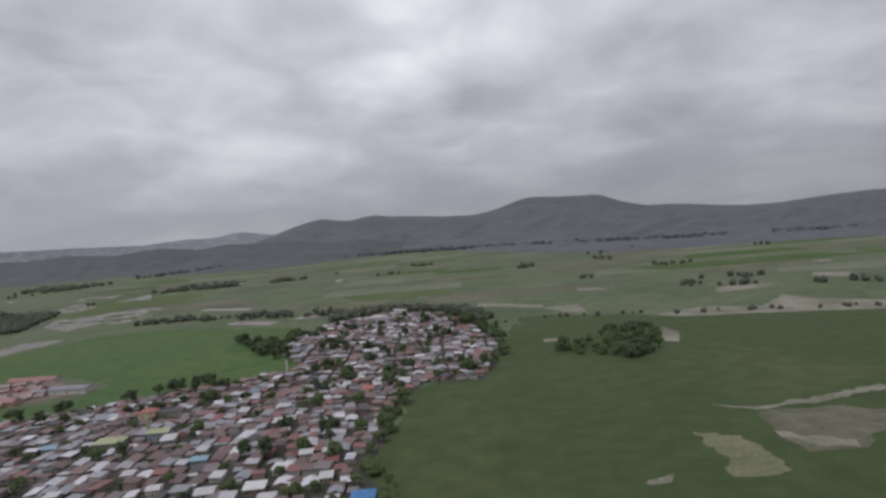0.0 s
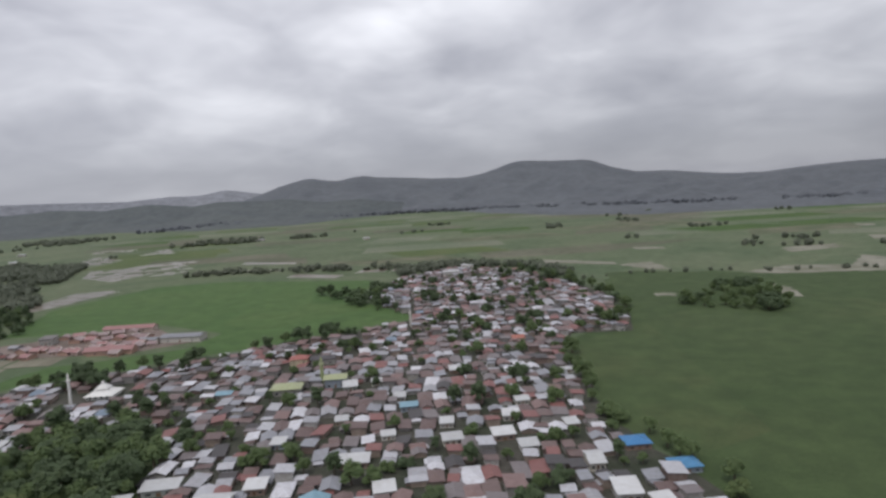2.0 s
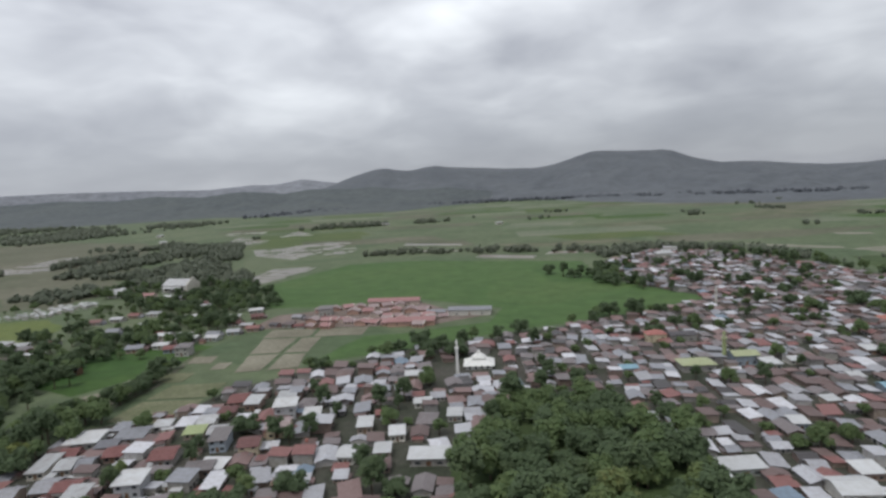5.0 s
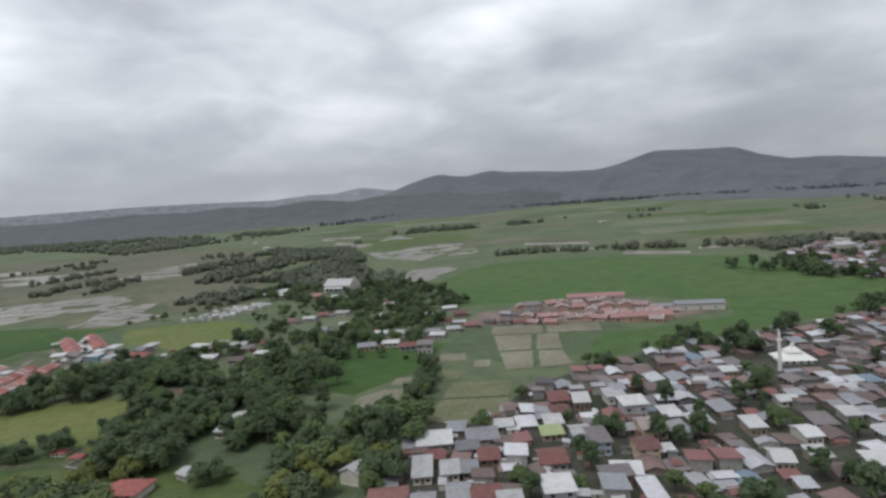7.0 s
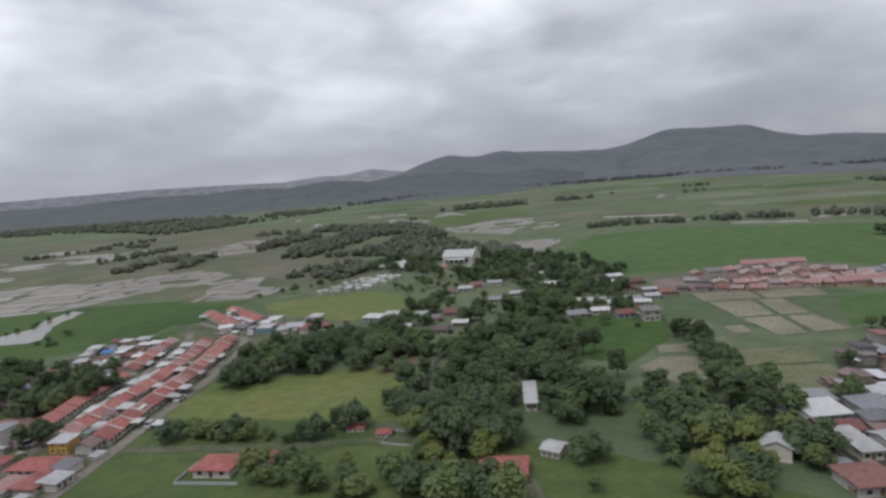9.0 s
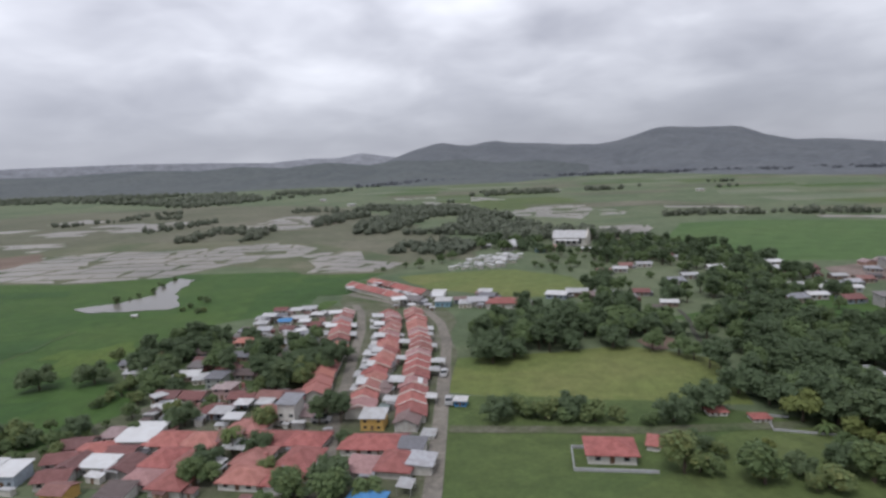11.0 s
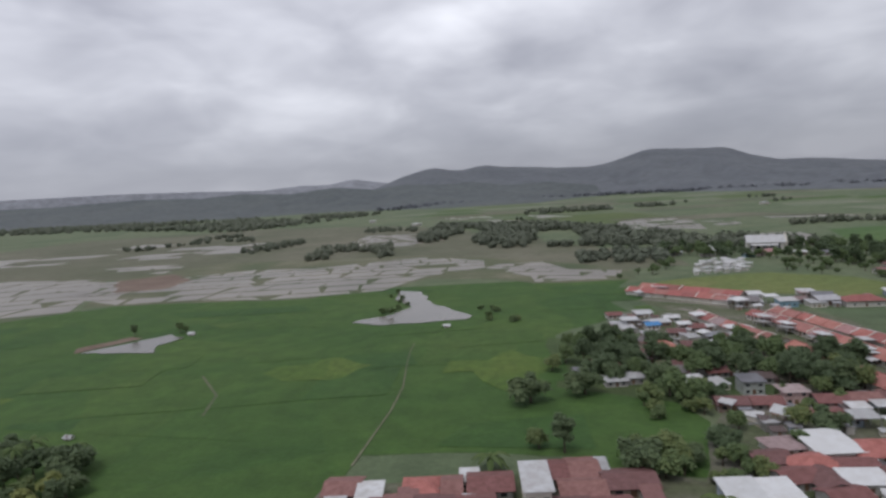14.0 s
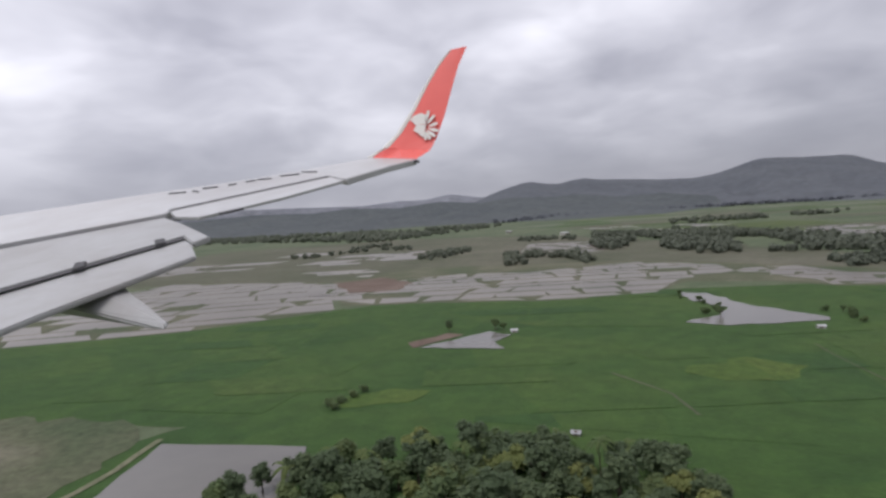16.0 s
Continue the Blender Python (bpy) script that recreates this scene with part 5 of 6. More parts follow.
for x, y, a in ((-446.8, 94, 90), (-480, 85.4, 0), (-464.3, 113.2, 90), (-496.4, 99.6, 10)):
    at(dull_hip, x, y, a, .92)
grey_flat = house("low house with flat grey tin roof", 5.0, 4.4, 2.6, .4, "shed", "tin", "white_wall", ESTATE)
for x, y, a in ((-440.4, 101.4, 3), (-474, 99.6, 2), (-437.4, 96, 95), (-480.8, 80.6, 4), (-454, 127.5, 100), (-457.5, 141, 100)):
    at(grey_flat, x, y, a, .9)
at(house("long low shed with bright white tin roof", 7.4, 8.2, 3.0, .6, "shed", "bright_tin", "white_wall", windows=2), -490.6, 98.6, 6, .9)
at(house("wide house with bright white tin roof", 7.2, 5.0, 2.9, .5, "shed", "bright_tin", "wall", windows=2), -490.4, 88.2, 4, .76)
white_pair = house("tall house with white tin roof and blue-grey walls", 5.2, 5.6, 3.6, .7, "shed", "bright_tin", "blue_plaster", storeys=1)
for x, y in ((-507.2, 82.4), (-502.6, 83)):
    at(white_pair, x, y, 8, .86)
maroon = house("house with maroon tin roof", 5.6, 4.8, 2.2, .9, "gable", "rust", "wall", ESTATE)
for x, y, a in ((-489.6, 92.6, 5), (-494.6, 83.6, 20), (-498.5, 89, 20), (-499, 117.6, 3), (-493, 118, 3), (-482, 119, 3), (-476.4, 120, 4), (-471, 120.6, 5), (-516.6, 140, 5), (-505.4, 141, 8), (-483.4, 111.4, 2), (-497, 158, 8), (-494.8, 87.8, 95), (-485.6, 88.4, 92), (-500.2, 94.2, 15)):
    at(maroon, x, y, a, .95)
white_home = house("flat-topped house with bright white tin roof", 6.2, 7, 2.9, 0.4, "shed", "white_tin", "white_wall", windows=2)
for x, y, a, s in ((-498.6, 129, 20, .62), (-500.6, 120, 0, .4), (-497, 112.4, 60, .5), (-510, 177.6, 5, .62), (-495, 167, 10, .55), (-484, 168, 0, .5), (-439, 107.5, 0, .4)):
    at(white_home, x, y, a, s)
for x, y, k, a in ((-518, 131, 7, 10), (-503.5, 130, 8, 14), (-508, 163, 4, 20), (-512, 183, 7, 5), (-493, 126.5, 3, 5), (-485.5, 112.6, 0, 8), (-520, 144, 5, 0), (-490, 141, 5, 8), (-498, 146, 0, 0), (-480, 134, 2, 5), (-486, 147, 4, 10), (-511, 147, 2, 10), (-524, 137, 0, 10), (-489.5, 133, 0, 6), (-505, 137, 2, 0), (-497, 137, 5, 12)):
    at(HOUSES[k], x, y, a, .84)
at(house("house half white and half grey tin roof", 7.0, 4.8, 2.6, .8, "gable", "white_tin", "wall"), -514.5, 132.6, 10, .85)
at(house("pink two-storey house above rusty roofs", 4.6, 4.6, 4.2, .5, "hip", "site_tile", "pink_wall", storeys=2), -487.5, 121, 4, .95)
at(house("small house with bright orange roof", 5.2, 4.6, 2.4, 1.0, "hip", "orange_tile", "white_wall"), -504, 157.4, 10)
at(house("small house with blue tin roof", 4.6, 4.2, 2.4, .8, "gable", "blue_tin", "white_wall"), -503, 180, 10, .9)
at(house("yellow two-storey shophouse with white roof", 5.6, 5.2, 4.4, .4, "shed", "white_tin", "yellow_wall", storeys=2), -450.2, 110.4, 5, .82)
at(house("white two-storey house with grey flat roof", 3.6, 5.0, 6.6, .3, "shed", "tin", "white_wall", storeys=2), -467, 110.5, 5)
at(house("grey house with rounded tin gable", 4.6, 4.4, 2.6, 1.1, "gable", "tin", "wall"), -443.8, 110.8, 92)
at(house("small house with bright blue tin roof among trees", 5.0, 4.2, 2.2, .9, "hip", "blue_tin", "wall"), -442.6, 84, 0)
at(house("house with ochre walls and rusty roof", 5.0, 4.6, 3.0, .9, "gable", "rust", "yellow_wall"), -490, 79.6, 0, .8)
put(house("small blue kiosk with white tin roof", 3.6, 3.0, 2.6, 0.3, "shed", "white_tin", "blue_tin"), -436, 123.5, 0, .66)
teal_home = house("blue-walled house with tin roof", 7, 6, 3.6, 0.6, "shed", "white_tin", "teal_tin")
put(teal_home, -458, 209, 4, .75)
put(white_home, -450, 208, 4, .7)
put(house("long house with red tile roof", 13, 7, 3.2, 1.8, "hip", "red_tile", "white_wall"), -437, 208, 2, .85)
for x, y, a in ((-463, 224, 0), (-474, 215, 30), (-446, 226, 0)):
    put(white_home, x, y, a, .75)
for x, y, k, a in ((-492, 158, 0, 10), (-486.5, 161, 2, 0), (-490, 168, 0, 15), (-498, 172, 5, 0), (-505, 170, 2, 10), (-492, 177, 5, 8), (-500, 184, 8, 10), (-508, 187, 0, 10), (-496, 190, 7, 0), (-512, 195, 5, 10), (-503, 197, 8, 8), (-508, 152, 5, 10), (-487, 152, 2, 5)):
    at(HOUSES[k], x, y, a, .8)
carport = thing("carport", "white tin carport on thin posts", "carport", "estate carports")
part("canopy", slab([(-2.3, -1.9, 2.3), (2.3, -1.9, 2.3), (2.3, 1.9, 2.6), (-2.3, 1.9, 2.6)], -.08), M["white_tin"], carport)
for px in (-2.1, 2.0):
    for py in (-1.7, 1.6):
        part("post", boxes((px, py, 0, px + .1, py + .1, 2.35)), M["steel"], carport)
for x, y, a in ((-458.6, 126, 100), (-459.6, 132, 100), (-461.2, 139, 100), (-463.2, 148, 100), (-465, 155, 102), (-467.5, 164, 106), (-470.5, 173, 110), (-473.5, 181, 112), (-442.2, 124, 100), (-445.2, 140, 100), (-446.4, 146, 100), (-450, 158, 100), (-453.5, 168, 104), (-450, 121, 98), (-451.5, 131, 98), (-455, 147, 100), (-458, 160, 102), (-472.6, 137, 100), (-478.5, 155, 100), (-480, 164, 104), (-494, 230, 140), (-486, 237, 140), (-490, 238, 140),
                (-470.4, 91, 90), (-486, 88, 90), (-451.8, 93, 0), (-469.8, 97, 0), (-438, 90, 90), (-481, 110.4, 2), (-479.4, 115.6, 3), (-475, 116.4, 3)):
    put(carport, x, y, a, rnd.uniform(.6, 1.0))
lean_to = thing("carport", "broad white tin roof over a terrace yard", "carport", "estate carports")
part("canopy", joined(slab([(-2.4, -1.8, 2.75), (2.4, -1.8, 2.75), (2.4, 1.8, 3.05), (-2.4, 1.8, 3.05)], -.08), boxes((-2.4, -1.86, 2.62, 2.4, -1.78, 2.76))), M["bright_tin"], lean_to)
for px in (-2.1, 2.0):
    for py in (-1.6, 1.5):
        part("post", boxes((px, py, 0, px + .1, py + .1, 2.8)), M["steel"], lean_to)
for x, y, a, s in ((-489, 188, 20, .9), (-484, 173, 18, .8), (-473, 183, 110, 1.0), (-470, 175, 110, .9), (-466, 163, 106, .9), (-462, 150, 102, .9), (-460, 140, 100, .85), (-458, 128, 100, .9), (-445, 145, 100, .7), (-447, 130, 100, .8), (-473, 206, 30, 1.1), (-461, 214, 5, .9),
                   (-493, 111, 60, .9), (-509, 182, 8, 1.0), (-495, 178, 10, .8), (-504, 191, 8, .9), (-500, 230, 30, .7), (-492, 241, 30, .7), (-492, 169, 40, .7), (-477, 108, 5, .8), (-500, 117, 60, .7)):
    put(lean_to, x, y, a, s)
# sheds, kitchens and water tanks crowding the yards
def outbuilding(label, w, dd, h, roof, wall):
    t = thing("shed", label, "shed", "yard sheds")
    part("wall", body(w, dd, h, .2, "shed", False), M[wall], t)
    part("roof", shed_roof(w, dd, h, .2, .2, .06), M[roof], t)
    part("door", boxes((-.3, -dd / 2 - .04, .05, .3, -dd / 2 + .02, 1.1)), M["wood"], t)
    return t


def water_tank():
    t = thing("water_tank", "orange plastic water tank on a brick stand", "water tank")
    part("stand", boxes((-.45, -.45, 0, .45, .45, 1.2)), M["brick"], t)
    b = bmesh.new()
    bmesh.ops.create_cone(b, cap_ends=True, segments=12, radius1=.42, radius2=.38, depth=.9, matrix=Matrix.Translation((0, 0, 1.65)))
    part("tank", b, M["orange_tile"], t)
    return t


SHEDS = [outbuilding("small shed with white tin roof", 1.9, 1.5, 1.3, "white_tin", "wall"), outbuilding("small shed with patched tin roof", 2.2, 1.7, 1.3, "tin", "wall"),
         outbuilding("tiny kitchen with rusty roof", 1.7, 1.9, 1.2, "rust", "brick"), outbuilding("low lean-to with pale roof", 2.8, 1.2, 1.2, "white_tin", "white_wall")]
tank = water_tank()
for spots, gap, seed, chance in (([(-500, 80), (-500, 106), (-484, 112), (-454, 114), (-440, 104), (-440, 82)], 4.2, 501, .5), ([(-500, 108), (-500, 124), (-470, 126), (-468, 112)], 3.4, 502, .6), ([(-512, 160), (-512, 200), (-494, 200), (-482, 160)], 4.5, 503, .6), ([(-452, 118), (-448.5, 118), (-462, 172), (-466, 172)], 3.2, 504, .7), ([(-562, 76), (-560, 84), (-516, 90), (-514, 78)], 4.0, 505, .35), ([(-302, 96), (-304, 140), (-286, 158), (-262, 160), (-240, 140), (-236, 96)], 4.6, 507, .5), ([(-322, 236), (-350, 242), (-348, 232), (-322, 228)], 5, 506, .5)):
    for x, y in scatter(spots, gap, seed, chance):
        put(tank if rnd.random() < .06 else rnd.choice(SHEDS), x, y, rnd.choice((4, 94, 184)) + rnd.uniform(-10, 10), rnd.uniform(.75, 1.15))
for x, y in scatter([(-482, 200), (-476, 214), (-462, 228), (-430, 228), (-426, 206), (-455, 200)], 6, 511, .5):
    put(rnd.choice(SHEDS + [HOUSES[0], HOUSES[6], HOUSES[7]]), x, y, rnd.uniform(-15, 15), rnd.uniform(.8, 1.2))
# the terrace of rusty roofs at the field's edge
EDGE = "rusty-roofed terrace"
rows = [house("terraced house with rusty ribbed roof", 5.2, 5.6, 2.2, 0.85, "gable", "rust", "wall", EDGE), house("narrow terraced house with rusty gable", 5.6, 4.4, 2.2, 1.0, "gable", "rust", "white_wall", EDGE),
        house("terraced house with white tin roof", 4.8, 5.4, 2.9, 0.5, "shed", "white_tin", "white_wall", EDGE), house("terraced house with weathered tin roof", 5.0, 5.2, 2.3, 0.6, "shed", "tin", "wall", EDGE),
        house("low terraced house with red tile roof", 5.0, 5.2, 2.2, 1.0, "hip", "red_tile", "white_wall", EDGE)]
tall_row = house("tall white terraced house with flat tin roof", 3.2, 7.5, 5.0, .3, "shed", "white_tin", "white_wall", EDGE, storeys=2)
for k, x, y, wide, s in ((0, -560, 82.5, 1.0, .9), (2, -555.6, 80.6, .85, .8), (2, -559.6, 76.8, .8, .7), (4, -549, 83.6, 1.05, .88), (0, -544.6, 83.6, .55, .95), (2, -542.6, 87, .85, .62), (0, -539.4, 85, 1.15, .95), (0, -530.6, 89, .62, 1.0), (0, -526.6, 90, .75, 1.0), (2, -523.8, 90.4, .42, .75), (0, -527, 84.6, 1.2, .9),
                       (0, -520.6, 87, 1.3, .95), (3, -518, 82.6, .6, .8), (0, -552, 78, 1.1, .9), (0, -546.4, 78.4, 1.1, .9), (0, -541, 79, 1.1, .9), (0, -529, 79, 1.15, .9), (0, -523.4, 79.4, 1.1, .9), (4, -517, 77.4, 1.1, .9), (3, -556, 72, 1.2, .9), (0, -549, 72.4, 1.2, .9), (0, -542, 72.8, 1.2, .9), (4, -535, 73, 1.2, .9), (0, -528, 73.4, 1.2, .9), (0, -521, 73.6, 1.2, .9)):
    put(rows[k], x, y + .5, 8 + rnd.uniform(-2, 2), s, sx=wide)
put(tall_row, -533, 82.8, 8)


def car(label, mat):
    t = thing("car", label, "car")
    part("body", joined(boxes((-1.9, -.8, .3, 1.9, .8, .85)), slab([(-1.9, -.78, .95), (1.9, -.78, .9), (1.9, .78, .9), (-1.9, .78, .95)], .1)), M[mat], t)
    vs = [(-1.5, -.72, .9), (1.0, -.72, .9), (1.0, .72, .9), (-1.5, .72, .9), (-1.2, -.62, 1.5), (.45, -.62, 1.5), (.45, .62, 1.5), (-1.2, .62, 1.5)]
    part("cabin", (vs, [(0, 1, 5, 4), (1, 2, 6, 5), (2, 3, 7, 6), (3, 0, 4, 7)]), M["glass"], t, "dark car windows")
    part("roof", boxes((-1.22, -.64, 1.48, .47, .64, 1.54)), M[mat], t)
    for x in (-1.2, 1.2):
        for y in (-.78, .78):
            w = bmesh.new()
            bmesh.ops.create_cone(w, cap_ends=True, segments=12, radius1=.32, radius2=.32, depth=.2, matrix=Matrix.Translation((x, y, .32)) @ Matrix.Rotation(math.pi / 2, 4, "X"))
            part("wheel", w, M["glass"], t)
    return t


white_car = car("white car parked on the estate road", "white_tin")
for x, y, a in ((-438.5, 124, 100), (-461, 112, 10), (-443, 140, 98), (-416, 223, 0)):
    put(white_car, x, y, a, z=.13)
yard = thing("garden_wall", "low grey yard wall round a house", "wall")
for q in ((-8, -5, 0, -7.8, 5, .8), (-8, -5.2, 0, 9, -5, .8), (-8, 5, 0, -2, 5.2, .8)):
    part("wall_panel", boxes(q), M["grey_plaster"], yard)
put(yard, -408, 104, 4, .75)
put(yard, -375, 121, -6, .6)
for x, y, k, big in ((-362, 97, 0, 1.2), (-357, 98.5, 1, 1.2), (-352.5, 99, 0, 1.1), (-366, 100, 1, 1.0)):
    grow(k, x, y, 40 * k, big)
put(yard, -494.5, 114, 8, .52)

# ---- farms, hall and graveyard in the middle distance ----
hall = thing("hall", "large white hall with broad pale roof", "building")
part("wall", body(19, 12, 5.4, 3.4, "gable"), M["white_wall"], hall)
part("roof", gable_roof(19, 12, 5.4, 3.4, 0.7), M["white_tin"], hall)
front = [(-6.5, 0), (6.5, 0), (6.5, 5.6), (1.2, 9.2), (1.2, 10.2), (-1.2, 10.2), (-1.2, 9.2), (-6.5, 5.6)]
part("gable_wall", ([(x, y, z) for x in (9.9, 10.6) for y, z in front], [tuple(range(7, -1, -1)), tuple(range(8, 16))] + [(i, (i + 1) % 8, (i + 1) % 8 + 8, i + 8) for i in range(8)]), M["white_wall"], hall)
for i in range(5):
    part("window", boxes((-8.2 + 3.4 * i, -6.08, 1.5, -6.4 + 3.4 * i, -5.96, 4.4)), M["glass"], hall)
part("porch", joined(slab([(-8, -9.4, 3.6), (6, -9.4, 3.6), (6, -6, 4.2), (-8, -6, 4.2)], -.15), boxes((-7.6, -9.2, 0, -7.3, -8.9, 3.6), (-1, -9.2, 0, -.7, -8.9, 3.6), (5.3, -9.2, 0, 5.6, -8.9, 3.6))), M["white_tin"], hall)
put(hall, -416, 360, -10, .95)
put(house("white church-like house with steep pale roof", 9, 7, 3.5, 3.2, "gable", "white_tin", "white_wall"), -449, 344, 70)
put(house("blue-walled house with tin roof", 8, 6, 4.2, 0.8, "shed", "white_tin", "teal_tin"), -432, 334, 5, .65)
put(house("small brick house with orange roof", 7, 6, 3, 1.2, "gable", "site_tile", "brick"), -423, 338, 5)
for x, y, k, a in ((-395, 274, 7, 0), (-384, 286, 8, 0), (-392, 283, 5, 0), (-402, 268, 0, 5), (-378, 310, 0, 10), (-366, 306, 7, 10), (-371, 312, 5, 10), (-330, 290, 8, 20), (-322, 276, 5, 15), (-347, 240, 7, 0), (-338, 240, 8, 0), (-331, 235, 7, 0), (-325, 242, 0, 0), (-322, 236, 7, 0), (-318, 246, 0, 10), (-312, 252, 5, 10),
                   (-413, 226, 8, 0), (-403, 224, 8, 12), (-420, 222, 8, -10), (-391, 228, 5, 0), (-384, 212, 7, 0), (-318, 258, 7, 5), (-326, 262, 5, 5), (-408, 335, 7, 0), (-398, 330, 0, 0), (-355, 233, 5, 0), (-342, 226, 2, 0), (-464, 352, 7, 10), (-456, 366, 2, 0)):
    put(HOUSES[k], x, y, a, rnd.uniform(.85, 1.05))
for x, y, k, a in ((-404, 206, 8, 4), (-389, 202.5, 0, 2), (-409, 215, 3, 5), (-396, 219, 2, 5), (-345, 219, 0, 16), (-337, 224, 7, 6), (-329, 219, 5, 14), (-321, 214, 3, 8), (-334, 273, 8, 10), (-357, 277, 7, 8), (-377, 248, 0, 5), (-370, 259, 7, 8)):
    put(HOUSES[k], x, y, a, rnd.uniform(.9, 1.1))
red_farm = house("detached house with red tile hip roof", 7, 5.6, 2.4, 1.4, "hip", "red_tile", "white_wall")
for x, y, a, s in ((-408, 105.5, 4, 1.05), (-400, 110, 80, .6), (-354, 108, 5, 1.1), (-388, 125, 10, .5), (-364, 119, 5, .7), (-352, 246, 0, .8), (-381, 123, 10, .45)):
    put(red_farm, x, y, a, s)
put(house("long narrow shed with pale tin roof", 3.2, 14, 2.6, 0.8, "gable", "white_tin", "white_wall"), -353, 143, 8, .95, sx=.8)
put(house("open barn with pale tin roof", 6, 7, 3, 1.0, "gable", "white_tin", "wall"), -346, 117, -20, .6)
put(house("tall house with steep grey roof among trees", 5, 6, 4.6, 1.6, "gable", "grey_plaster", "white_wall"), -309, 118, 75, .75)
put(house("small field hut on posts", 3.2, 3.0, 3.2, 0.8, "gable", "tin", "wood"), -347, 190, 5)
put(house("small white hut in the fields", 3, 2.4, 1.8, .5, "gable", "white_tin", "white_wall", windows=1), -563, 187, 10, .6)
put(house("tiny white field shelter", 1.6, 1.4, 1.2, .4, "gable", "white_tin", "white_wall", windows=0), -620, 100, 0, .7)
put(house("small hut on the pond bank", 3, 2.4, 1.8, .6, "gable", "white_tin", "wall", windows=1), -647, 182, 10, .6)


def grave(label, seed):
    t = thing("grave", label, "grave", "graveyard tombs")
    part("tomb", boxes((-1.3, -.6, 0, 1.3, .6, .5), (-1.1, -.45, .5, 1.1, .45, .8)), M["white_wall"], t)
    part("headstone", boxes((-1.35, -.4, .5, -1.15, .4, 1.7)), M["white_wall"], t)
    part("canopy", joined(slab([(-1.7, -1.2, 2.1), (1.7, -1.2, 2.1), (1.7, 1.2, 2.4), (-1.7, 1.2, 2.4)], -.08), boxes(*[(x, y, 0, x + .1, y + .1, 2.1) for x in (-1.6, 1.5) for y in (-1.1, 1.0)])), M["white_tin"], t)
    return t


tomb = grave("white tomb with small tin canopy", 1)
for x, y in scatter([(-470, 276), (-466, 306), (-448, 322), (-440, 316), (-444, 286)], 3.5, 55, .8):
    put(tomb, x, y, rnd.uniform(-25, 25), rnd.uniform(.5, .95))

# ---- woods of the middle distance ----
W1 = [(-434, 148), (-440, 170), (-428, 196), (-402, 198), (-394, 178), (-400, 166), (-416, 160)]
W2 = [(-417, 193), (-405, 200), (-384, 192), (-366, 194), (-347, 174), (-340, 146), (-322, 141), (-313, 150), (-308, 168), (-303, 150), (-301, 130), (-303, 106), (-318, 102), (-328, 122), (-344, 130), (-356, 130), (-349, 104), (-362, 102), (-381, 129), (-390, 155)]
W5 = [(-384, 168), (-376, 146), (-373, 122), (-362, 106), (-352, 100), (-330, 150), (-344, 200), (-366, 207), (-380, 184)]
plant(W1, 5.6, 401, (0, 1, 2), lo=.75, hi=1.2)
plant(W2, 5.4, 402, (0, 1, 2, 5), .95, lo=.75, hi=1.25)
plant(W5, 5.8, 403, (0, 1, 5, 2), .65, lo=.7, hi=1.1)
plant_line([(-316, 196), (-310, 180), (-309, 160)], 4, 404, (2, 1), 1.5)
plant_line([(-424, 118), (-392, 121)], 5.5, 405, (1, 4), 2.0, .7, 1.0)
plant_line([(-393, 124), (-388, 128)], 4, 406, (1,), 1.5, 1.0, 1.2)
plant_line([(-370, 105), (-385, 98), (-398, 101)], 5, 407, (0, 1, 4), 3)
plant_line([(-366, 120), (-374, 128)], 4, 408, (2, 1), 2)
plant([(-402, 96), (-305, 96), (-308, 113), (-350, 119), (-395, 111)], 6.5, 430, (4, 3, 0, 5, 1), .42, .45, .85)
plant([(-412, 212), (-352, 214), (-322, 222), (-322, 262), (-345, 300), (-380, 330), (-400, 322), (-398, 296), (-360, 262), (-372, 236), (-412, 238)], 6.0, 409, (0, 1, 2, 3), .85, .6, 1.05)
plant([(-474, 348), (-440, 330), (-404, 296), (-350, 296), (-330, 268), (-322, 300), (-345, 340), (-380, 380), (-430, 372), (-470, 380)], 6.6, 431, (0, 1, 2, 3), .75, .6, 1.05)
plant([(-440, 284), (-412, 262), (-404, 240), (-380, 262), (-396, 296), (-430, 310)], 6.6, 432, (0, 1, 3, 4), .55, .5, .9)
plant_line([(-500, 276), (-480, 296), (-474, 330)], 6, 433, (0, 4, 3), 3, .5, .8)
plant([(-372, 212), (-322, 210), (-318, 198), (-330, 206), (-352, 204)], 6, 434, (0, 1, 4), .6, .5, .8)
plant_line([(-326, 228), (-352, 228), (-376, 222)], 6, 410, (0, 1, 2))
plant([(-530, 126), (-533, 150), (-525, 166), (-512, 158), (-500, 152), (-482, 158), (-474, 142), (-472, 127), (-490, 122), (-512, 122)], 5.2, 411, (0, 1, 2, 0), .58, .55, 1.0)
plant([(-524, 96), (-508, 110), (-500, 108), (-470, 112), (-468, 120), (-510, 122), (-526, 112)], 6.5, 420, (0, 1, 3, 4), .5, .45, .8)
plant([(-527, 133), (-525, 159), (-518, 170), (-502, 163), (-506, 132)], 4.6, 441, (0, 1, 2, 1), .62, .6, .95, .6)
plant([(-500, 134), (-495, 157), (-483, 165), (-478, 155), (-488, 128), (-496, 127)], 4.8, 442, (1, 2, 0), .7, .65, .95, .6)
plant([(-479, 144), (-469, 150), (-467, 138), (-474, 125), (-485, 127)], 4.4, 443, (1, 2, 0), .85, .7, .95, .6)
plant([(-515, 131), (-503, 131), (-499, 120), (-502, 112), (-510, 114), (-515, 120)], 4.0, 444, (0, 1, 4, 3), .85, .55, .85, .6)
